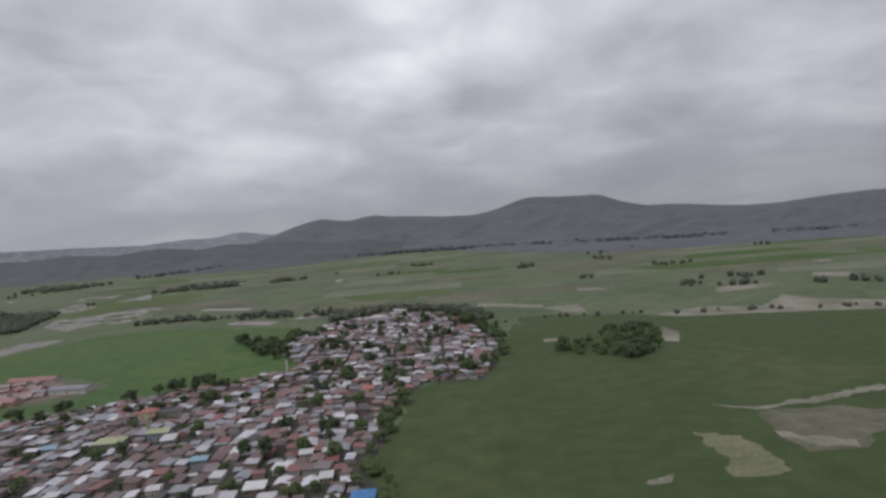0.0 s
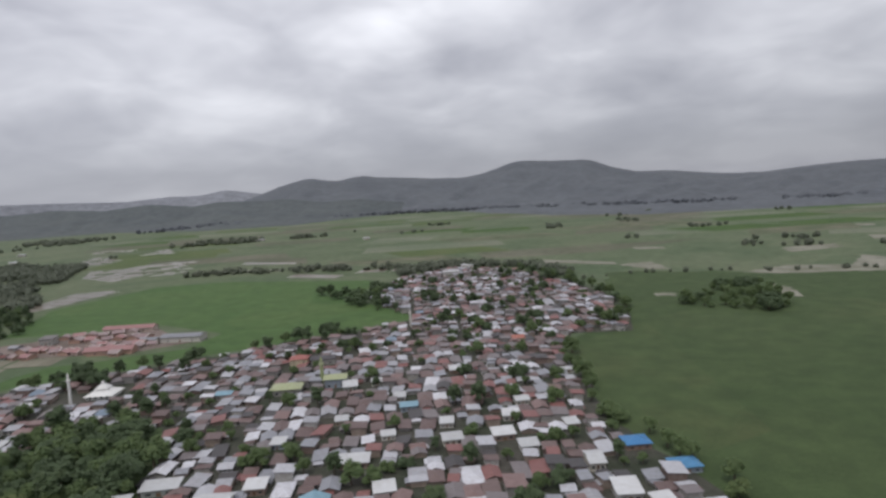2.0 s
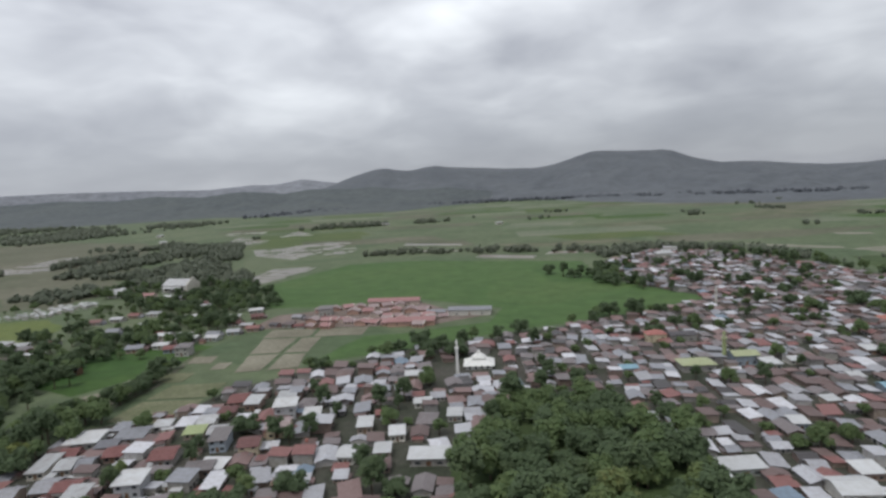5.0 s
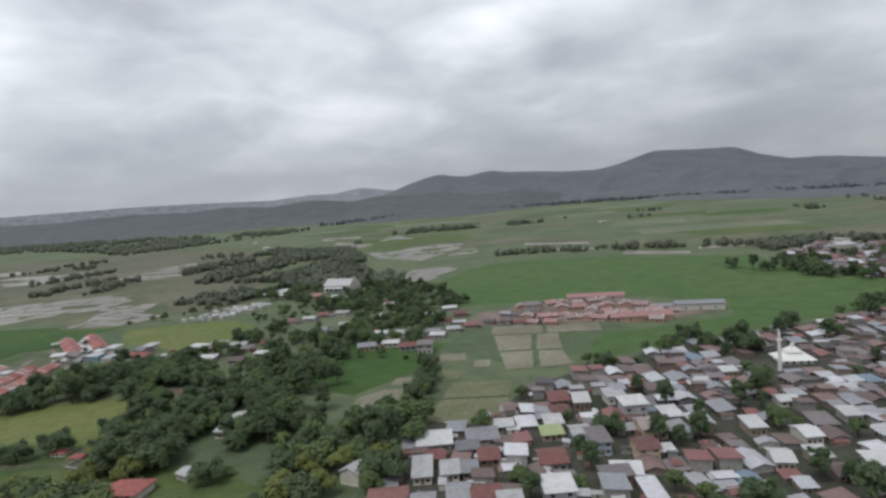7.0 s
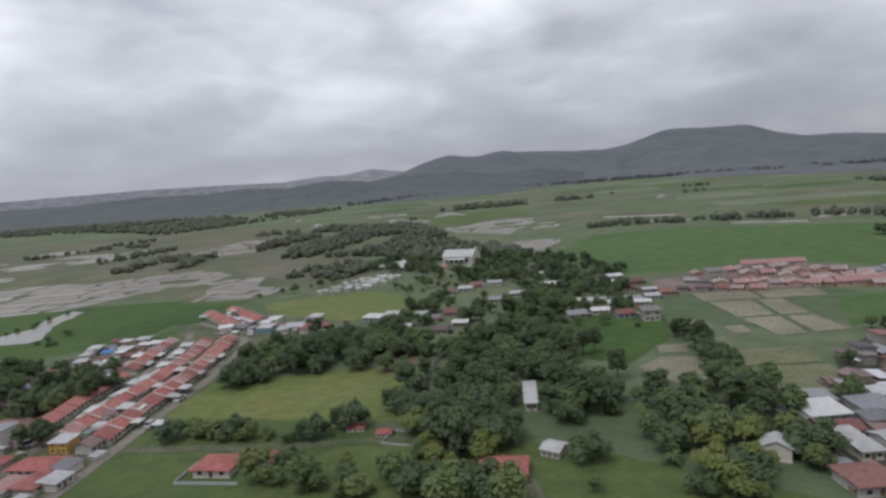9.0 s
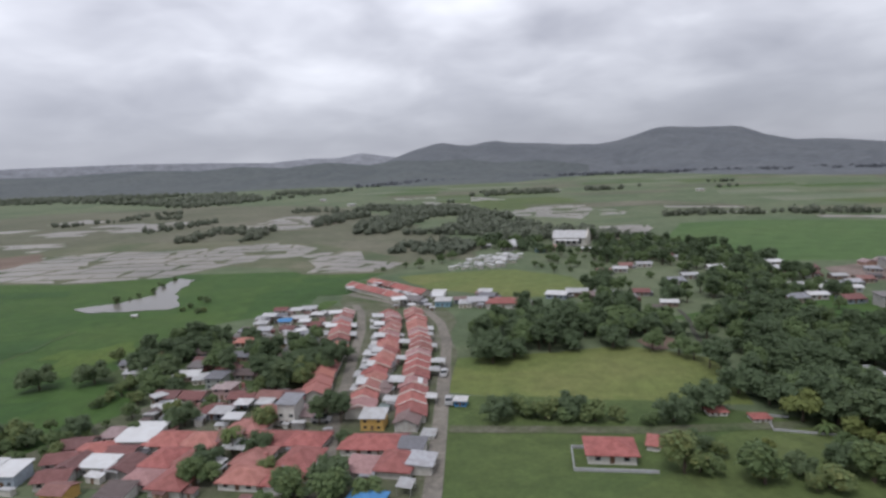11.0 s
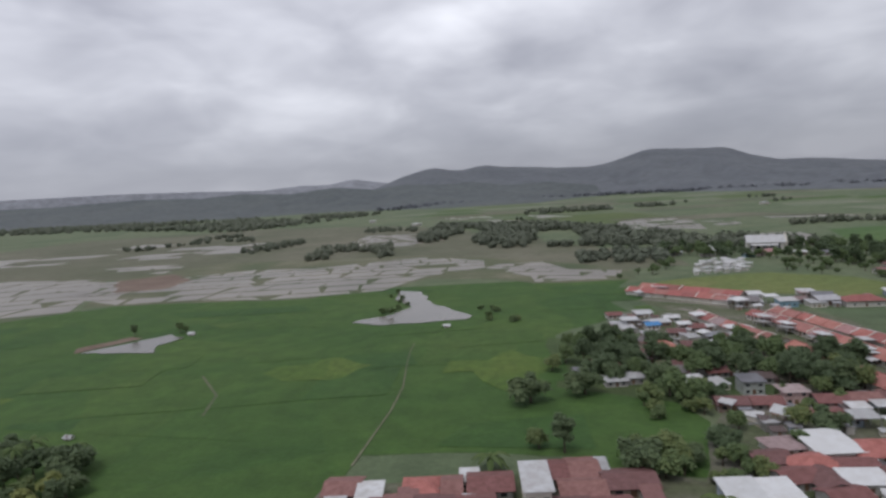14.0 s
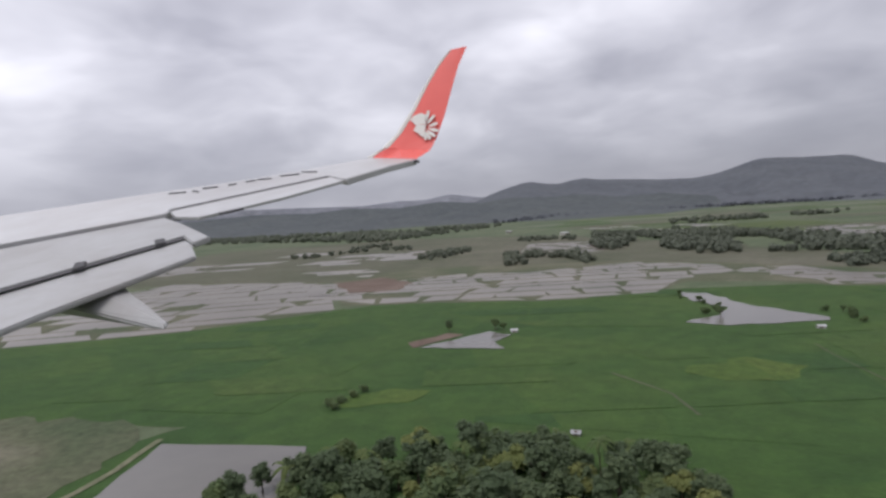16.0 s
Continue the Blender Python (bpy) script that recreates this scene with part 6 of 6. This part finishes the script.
plant([(-518, 95), (-512, 99), (-503, 102), (-496, 96), (-499, 87), (-506, 88), (-516, 90)], 3.6, 445, (4, 3, 0), .8, .45, .7, .6)
plant([(-489, 108), (-482, 110), (-478, 122), (-486, 126), (-498, 126), (-500, 120)], 5.0, 446, (0, 3, 4), .6, .45, .7, .6)
plant([(-356, 136), (-337, 146), (-326, 130), (-330, 116), (-343, 112)], 5.4, 449, (0, 1, 2, 4), .62, .6, 1.0)
plant([(-598, 236), (-592, 228), (-590, 206), (-583, 214), (-586, 240), (-597, 256)], 4.0, 447, (4,), .5, .35, .6)
plant([(-552, 206), (-538, 198), (-540, 192), (-556, 196)], 4.0, 448, (4,), .6, .35, .6)
plant([(-508, 78), (-506, 106), (-440, 108), (-436, 78)], 6.5, 421, (0, 1, 3, 4), .6, .4, .7)
for x, y, k, s in ((-472, 92, 1, .75), (-471, 87, 0, .8), (-471.6, 98, 3, .9), (-461.6, 92.4, 0, .5), (-460.6, 115, 2, .7), (-459.4, 117, 1, .6), (-450.4, 90, 1, .8), (-448, 86, 0, .9), (-453.4, 85, 0, .8), (-487, 107, 1, .8), (-491, 110, 0, .7), (-428, 117, 1, .8), (-424, 121, 4, 1.1), (-419, 119, 4, 1.2), (-414, 121, 1, .8), (-410, 119, 4, 1.1), (-515, 98, 4, .9), (-511, 95, 1, .6), (-518, 99, 4, .8), (-512, 101, 3, .6), (-505, 100, 1, .7), (-535, 121, 1, 1.0), (-529, 98.5, 2, .8), (-533, 100, 0, .6), (-518, 93, 1, .9), (-514, 95, 0, .8), (-586, 206, 3, .7), (-590, 210, 4, .7), (-668, 182, 2, .5), (-654, 186, 3, .8), (-651, 185, 3, .6), (-470, 108, 0, .8), (-467, 98, 1, .7), (-488, 108, 3, .8), (-461, 111, 2, .7), (-457, 112, 2, .8), (-449, 87, 1, .9), (-455, 86, 0, .8), (-443, 87, 4, 1.0), (-469, 88, 3, .8), (-502, 92, 4, .8), (-462, 140, 3, .5), (-464, 152, 4, .5)):
    grow(k, x, y, rnd.uniform(0, 360), s)
plant([(-664, 60), (-660, 76), (-646, 86), (-628, 93), (-608, 89), (-598, 78), (-600, 60), (-640, 55)], 4.2, 414, (1, 2, 1, 0, 2, 5), .97, .5, .95)
for x, y in ((-640, 84), (-634, 82), (-626, 88), (-615, 84), (-648, 78), (-322, 122), (-318, 136), (-330, 128), (-312, 190), (-470, 96)):
    put(PALMS[0], x, y, rnd.uniform(0, 360), rnd.uniform(.6, .8))
for x, y in ((-612, 92), (-622, 94), (-655, 82), (-660, 76), (-338, 118), (-326, 114), (-372, 118), (-395, 102), (-510, 82), (-540, 92)):
    put(PALMS[1], x, y, rnd.uniform(0, 360), rnd.uniform(.9, 1.3))
plant([(22, 314), (42, 280), (72, 302), (82, 350), (62, 372), (46, 344)], 6.4, 415, (0, 1, 3, 4), .72)
plant_line([(-556, 214), (-548, 208)], 3, 416, (4, 3), 1, .4, .6)
for x, y in ((-669, 107), (-669.5, 111), (-668.5, 115), (-668, 119), (-671, 109)):
    grow(4, x, y, 40 * x, .5)

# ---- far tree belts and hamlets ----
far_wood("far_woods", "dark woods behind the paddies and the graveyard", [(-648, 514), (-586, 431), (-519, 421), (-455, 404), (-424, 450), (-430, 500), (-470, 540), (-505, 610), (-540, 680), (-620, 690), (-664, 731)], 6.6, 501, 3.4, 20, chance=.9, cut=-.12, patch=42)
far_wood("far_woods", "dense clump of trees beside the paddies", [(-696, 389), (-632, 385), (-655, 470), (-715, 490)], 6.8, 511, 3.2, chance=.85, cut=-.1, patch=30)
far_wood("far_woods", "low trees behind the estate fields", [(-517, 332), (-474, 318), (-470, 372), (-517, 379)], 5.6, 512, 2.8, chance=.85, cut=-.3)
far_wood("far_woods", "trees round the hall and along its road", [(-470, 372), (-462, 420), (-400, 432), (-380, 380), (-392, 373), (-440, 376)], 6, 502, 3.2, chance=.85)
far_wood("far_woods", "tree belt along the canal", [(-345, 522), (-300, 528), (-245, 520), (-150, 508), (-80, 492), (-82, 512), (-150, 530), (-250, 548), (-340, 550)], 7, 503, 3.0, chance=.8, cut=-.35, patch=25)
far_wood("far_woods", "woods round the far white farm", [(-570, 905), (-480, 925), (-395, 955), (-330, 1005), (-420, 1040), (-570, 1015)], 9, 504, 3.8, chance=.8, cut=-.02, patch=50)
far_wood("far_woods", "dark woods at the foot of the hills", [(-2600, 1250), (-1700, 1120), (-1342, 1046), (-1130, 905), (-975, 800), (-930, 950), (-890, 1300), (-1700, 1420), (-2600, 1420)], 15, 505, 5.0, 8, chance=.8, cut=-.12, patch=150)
# This edge takes the mountain's haze-tinted colour to blend into it
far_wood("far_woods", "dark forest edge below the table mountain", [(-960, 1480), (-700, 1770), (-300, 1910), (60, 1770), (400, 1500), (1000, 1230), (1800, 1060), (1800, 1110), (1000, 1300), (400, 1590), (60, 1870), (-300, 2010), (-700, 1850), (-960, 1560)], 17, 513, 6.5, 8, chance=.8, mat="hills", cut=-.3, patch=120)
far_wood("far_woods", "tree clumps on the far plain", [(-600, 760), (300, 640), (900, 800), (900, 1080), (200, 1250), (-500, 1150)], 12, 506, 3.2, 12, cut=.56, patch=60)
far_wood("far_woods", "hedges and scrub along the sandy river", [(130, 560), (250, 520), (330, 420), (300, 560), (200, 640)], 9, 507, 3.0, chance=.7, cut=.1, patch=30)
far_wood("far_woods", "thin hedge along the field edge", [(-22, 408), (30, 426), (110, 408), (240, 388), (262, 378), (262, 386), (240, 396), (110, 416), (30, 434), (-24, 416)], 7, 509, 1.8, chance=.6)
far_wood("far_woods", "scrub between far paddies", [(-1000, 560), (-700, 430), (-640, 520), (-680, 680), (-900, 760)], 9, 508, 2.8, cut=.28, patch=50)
for x, y in ((-471, 986), (-442, 971), (-455, 978), (-800, 900), (-91, 495), (-250, 880), (-700, 760)):
    put(white_home, x, y, rnd.uniform(0, 90), 1.3)

# ---- the crowd: houses and trees past those told apart singly ----
def crowd(name, label, category, pieces, mats):
    """pieces: (verts, faces, material slot, matrix); all joined into one object of kind stuff."""
    vs, fs, slots = [], [], []
    for v, f, slot, m in pieces:
        n = len(vs)
        a = np.array(v) @ np.array(m.to_3x3()).T + np.array(m.translation)
        vs.extend(a.tolist())
        fs.extend(tuple(n + i for i in q) for q in f)
        slots.extend([slot] * len(f))
    ob = part(name, (vs, fs), M[mats[0]])
    for k in mats[1:]:
        ob.data.materials.append(M[k])
    ob.data.polygons.foreach_set("material_index", slots)
    tagged(ob, label, category, kind="stuff")


def stand(x, y, turn, sx, sy, sz):
    return Matrix.Translation((x, y, 0)) @ Matrix.Rotation(radians(turn), 4, "Z") @ Matrix.Diagonal((sx, sy, sz, 1))


plain, pieces = [], []
for w, dd, h, rise, style in PLAIN:
    y = -dd / 2
    plain.append((body(w, dd, h, rise, style, False), {"gable": gable_roof, "hip": hip_roof, "shed": shed_roof}[style](w, dd, h, rise),
                  boxes((-.36, y - .06, .1, .36, y + .02, 1.3), (w * .3 - .4, y - .05, .65, w * .3 + .4, y + .02, 1.25), (-w * .3 - .4, y - .05, .65, -w * .3 + .4, y + .02, 1.25))))
for k, x, y, turn, size, wide in beyond:
    m = stand(x, y, turn, size * wide, size, size)
    for slot, (v, f) in enumerate(plain[k]):
        pieces.append((v, f, slot, m))
    if (int(x * 7) + int(y * 3)) % 5 < 3:
        w, dd, h = PLAIN[k][:3]
        pieces.append((*slab([(w / 2 - .1, -dd * .45, 1.5), (w / 2 + 1.6, -dd * .45, 1.15), (w / 2 + 1.6, dd * .3, 1.15), (w / 2 - .1, dd * .3, 1.5)], -.08), 1, m))
        pieces.append((*boxes((w / 2, -dd * .4, 0, w / 2 + 1.4, dd * .25, 1.12)), 0, m))
crowd("village_houses", "crowded small houses with white, grey and rusty tin roofs", "houses", pieces, ("wall_mixed", "tin_mixed", "glass"))
leafy = []
for t in TREES:
    for c in t.children:
        kind = 2 if c.name.startswith("trunk") else (1 if c.data.materials[0] == M["leaf_dark"] else 0)
        leafy.append((TREES.index(t), kind, [tuple(v.co + c.location) for v in c.data.vertices], [tuple(p.vertices) for p in c.data.polygons]))
pieces = []
for k, x, y, turn, size in crowded:
    pieces += [(v, f, slot, stand(x, y, turn, size, size, size)) for i, slot, v, f in leafy if i == k]
crowd("tree_stand", "green trees standing among houses and fields", "trees", pieces, ("leaf", "leaf_dark", "bark"))

# ---- the aircraft's wing, as it stands beside the end of the flight ----
EYE = Vector((-608.0, 0.0, 38.5))


def air(forward, out, up):
    return EYE + Vector((-forward, out, up))


def deck(forward, out, proud=0.0):
    """A place on the wing's upper side."""
    return forward, out, (0.0091 * forward + 0.2262 * out - 1.9735) / 0.974 + proud


M["wing_paint"] = painted("grey_wing_paint", [(0, (0.50, 0.505, 0.51))], 0.35, 0.0, 0.28, close=0.5)
M["wing_grey"] = painted("dull_flap_paint", [(0, (0.37, 0.375, 0.375))], 0.4, 0.0, 0.34, close=0.7)
# Near-black for the slots' painted shade, and for hinges, writing, seam and light housing
M["dark_gap"] = painted("slot_shade_and_dark_fittings", [(0, (0.07, 0.07, 0.072))], 0.7, 0.0, 0.1)
M["red_paint"] = painted("red_gloss_paint", [(0, (0.80, 0.155, 0.135))], 0.3, 0.0, 0.10)
M["white_paint"] = painted("white_gloss_paint", [(0, (0.72, 0.70, 0.66))], 0.35, 0.0, 0.06)
wing = thing("aircraft_wing", "pale grey airliner wing with lowered flaps and red winglet", "wing")


def plate(name, corners, mat, thick, label="", edge=0.02):
    pts = [air(*c) for c in corners]
    b = bmesh.new()
    f = b.faces.new([b.verts.new(p) for p in pts])
    f.normal_update()
    made = bmesh.ops.extrude_face_region(b, geom=[f])
    shift = f.normal * thick if f.normal.z < 0 else -f.normal * thick
    bmesh.ops.translate(b, verts=[v for v in made["geom"] if isinstance(v, bmesh.types.BMVert)], vec=shift)
    bmesh.ops.recalc_face_normals(b, faces=b.faces[:])
    if edge:
        bmesh.ops.bevel(b, geom=b.edges[:], offset=edge, segments=2, affect="EDGES")
    return part(name, b, M[mat], wing, label)


plate("main_panel", [deck(*q) for q in ((18.4, 9.05), (12.5, 12.0), (9.35, 13.4), (7.08, 15.42), (5.28, 14.32), (5.71, 13.6), (6.17, 12.16), (6.9, 12.76), (9.1, 10.02), (8.98, 9.76), (13.4, 6.25))], "wing_paint", .14)
plate("aileron", [deck(*q, -.012) for q in ((9.06, 9.98), (6.86, 12.7), (6.2, 12.12), (6.85, 10.66), (7.83, 9.32), (8.5, 9.48))], "wing_paint", .06, edge=.01)
plate("flap", [(12.4, 6.58, -.42), (8.92, 9.66, .25), (7.9, 8.98, .1), (6.37, 7.8, -.14), (6.42, 7.47, -.22), (7.0, 7.95, -.11), (7.57, 6.59, -.41), (8.35, 4.6, -.83)], "wing_grey", .09, "dull grey fore flap, lowered")
plate("flap", [(8.35, 4.55, -.90), (7.63, 6.62, -.45), (7.05, 7.99, -.15), (6.52, 7.55, -.23), (5.84, 6.83, -.38), (6.0, 5.82, -.59), (6.2, 4.8, -.81), (6.3, 3.6, -1.07)], "wing_grey", .07, "dull grey aft flap, lowered")
# Two dark plates stand in for the shade inside the flap slots
plate("flap_gap", [(12.9, 7.05, -.34), (9.2, 10.0, .28), (8.45, 9.56, .18), (8.9, 9.58, .19), (9.57, 8.96, .07), (12.5, 6.5, -.47)], "dark_gap", .02, "dark plate painting the shade of the slot between wing and flap", 0)
plate("flap_gap", [(8.2, 5.05, -.735), (7.56, 6.62, -.415), (7.03, 7.97, -.118), (6.86, 7.80, -.155), (7.4, 6.46, -.445), (8.02, 4.9, -.772)], "dark_gap", .012, "dark plate painting the shade of the slot between the flaps", 0)
for f0, o0, z0 in ((7.13, 7.57, -.14), (7.53, 6.46, -.38)):
    plate("hinge", [(f0 + .20, o0 + .10, z0), (f0 + .10, o0 + .22, z0 + .02), (f0 - .19, o0 - .08, z0 - .04), (f0 - .14, o0 - .24, z0 - .07)], "dark_gap", .05, "dark flap hinge", .012)
# worn dark strokes of painted writing that cannot be read
for f0, o0, run, slant in ((11.0, 12.12, .5, .03), (10.4, 12.24, .34, -.16), (10.3, 12.5, .42, .06), (9.7, 12.7, .2, .07), (9.35, 12.95, .16, .16), (9.2, 13.2, .42, .0), (8.7, 13.45, .5, .1), (8.3, 13.85, .55, -.2)):
    plate("wing_mark", [deck(f0, o0, .014), deck(f0 - run, o0 + slant, .014), deck(f0 - run - .13, o0 + slant - .16, .014), deck(f0 - .14, o0 - .16, .014)], "dark_gap", .010, edge=0)
plate("spoiler_seam", [deck(9.14, 10.05, .012), deck(6.92, 12.78, .012), deck(6.95, 12.82, .012), deck(9.2, 10.10, .012)], "dark_gap", .010, edge=0)
plate("wing_mark", [deck(7.62, 9.62, -.02), deck(7.32, 9.98, -.02), deck(7.25, 9.90, -.02), deck(7.5, 9.55, -.02)], "dark_gap", .03, edge=0)
plate("tip_light", [(5.62, 14.55, 1.41), (5.2, 14.26, 1.33), (5.14, 14.12, 1.27), (5.55, 14.36, 1.33)], "dark_gap", .04, "small dark light housing at the wing tip", .01)
# flap track fairing: a pointed canoe hanging under the flaps
fairing = bmesh.new()
for q in ((6.75, 5.5, -.83), (6.3, 5.66, -.70), (6.2, 5.94, -.67), (6.75, 6.0, -.95), (7.3, 5.75, -.95), (4.97, 5.26, -1.0), (4.94, 5.20, -1.085), (4.99, 5.33, -1.04)):
    fairing.verts.new(air(*q))
bmesh.ops.convex_hull(fairing, input=fairing.verts[:])
bmesh.ops.bevel(fairing, geom=fairing.edges[:], offset=.02, segments=2, affect="EDGES")
part("flap_fairing", fairing, M["wing_grey"], wing, "smooth pale pointed flap track fairing")
# the blended winglet: front and rear edge of each section, from the wing's deck to the tip
SECTIONS = [((7.1, 15.4, 1.62), (5.3, 14.36, 1.36)), ((6.49, 15.14, 1.81), (5.16, 15.05, 1.62)), ((6.10, 15.26, 2.19), (5.01, 15.17, 1.91)), ((5.71, 15.43, 2.77), (4.80, 15.35, 2.51)),
            ((5.38, 15.62, 3.40), (4.63, 15.55, 3.18)), ((5.03, 15.78, 3.94), (4.46, 15.74, 3.81)), ((4.70, 15.89, 4.31), (4.23, 15.90, 4.34))]


def winglet(part_name, front, back, mat, proud, label=""):
    b = bmesh.new()
    cols = []
    for fore, rear in SECTIONS:
        fore, rear = Vector(fore), Vector(rear)
        ring = [(front, 0), (front * .7 + back * .3, -1), (front * .3 + back * .7, -.8), (back, 0), (front * .3 + back * .7, .8), (front * .7 + back * .3, 1)]
        cols.append([b.verts.new(air(*(fore.lerp(rear, k) + Vector((0, side * (.014 + proud), 0))))) for k, side in ring])
    for a, c in zip(cols, cols[1:]):
        for i in range(6):
            b.faces.new((a[i], a[(i + 1) % 6], c[(i + 1) % 6], c[i]))
    b.faces.new(cols[0])
    b.faces.new(cols[-1])
    bmesh.ops.recalc_face_normals(b, faces=b.faces[:])
    return part(part_name, b, M[mat], wing, label)


fin = winglet("winglet", 0.03, 1.0, "red_paint", 0, "upswept glossy red winglet")
winglet("leading_edge", -0.03, 0.10, "white_paint", 0.012, "pale leading edge strip")
# a plain white bird-like emblem: crest, breast and fanned plumes
centre, upw = air(5.37, 15.19, 2.25), Vector((0, .287, .958))


def flat_shape(name, points, label):
    bm = bmesh.new()
    f = bm.faces.new([bm.verts.new(centre + Vector((u, 0, 0)) + upw * v) for u, v in points])
    made = bmesh.ops.extrude_face_region(bm, geom=[f])
    bmesh.ops.translate(bm, verts=[v for v in made["geom"] if isinstance(v, bmesh.types.BMVert)], vec=(0, .02, 0))
    bmesh.ops.recalc_face_normals(bm, faces=bm.faces[:])
    part(name, bm, M["white_paint"], fin, label)


flat_shape("emblem", [(-.38, .25), (-.24, .37), (-.05, .41), (.10, .31), (.14, .18), (.06, .08), (-.07, .08), (-.18, .05), (-.31, .19)], "white crest of the emblem")
flat_shape("emblem", [(-.19, .05), (-.07, .07), (.08, .07), (.06, -.13), (.09, -.27), (-.04, -.25), (-.15, -.14), (-.27, -.07)], "white breast of the emblem")
for turn, long in ((76, .50), (48, .44), (12, .39), (-20, .43), (-44, .43), (-65, .40), (-84, .36)):
    c, d = math.cos(radians(turn)), math.sin(radians(turn))
    flat_shape("plume", [(.04 + c * r - d * w, -.02 + d * r + c * w) for r, w in ((.09, .0), (long * .62, .055), (long * .92, .05), (long, .0), (long * .8, -.035), (long * .5, -.03))], "white plume of the emblem")
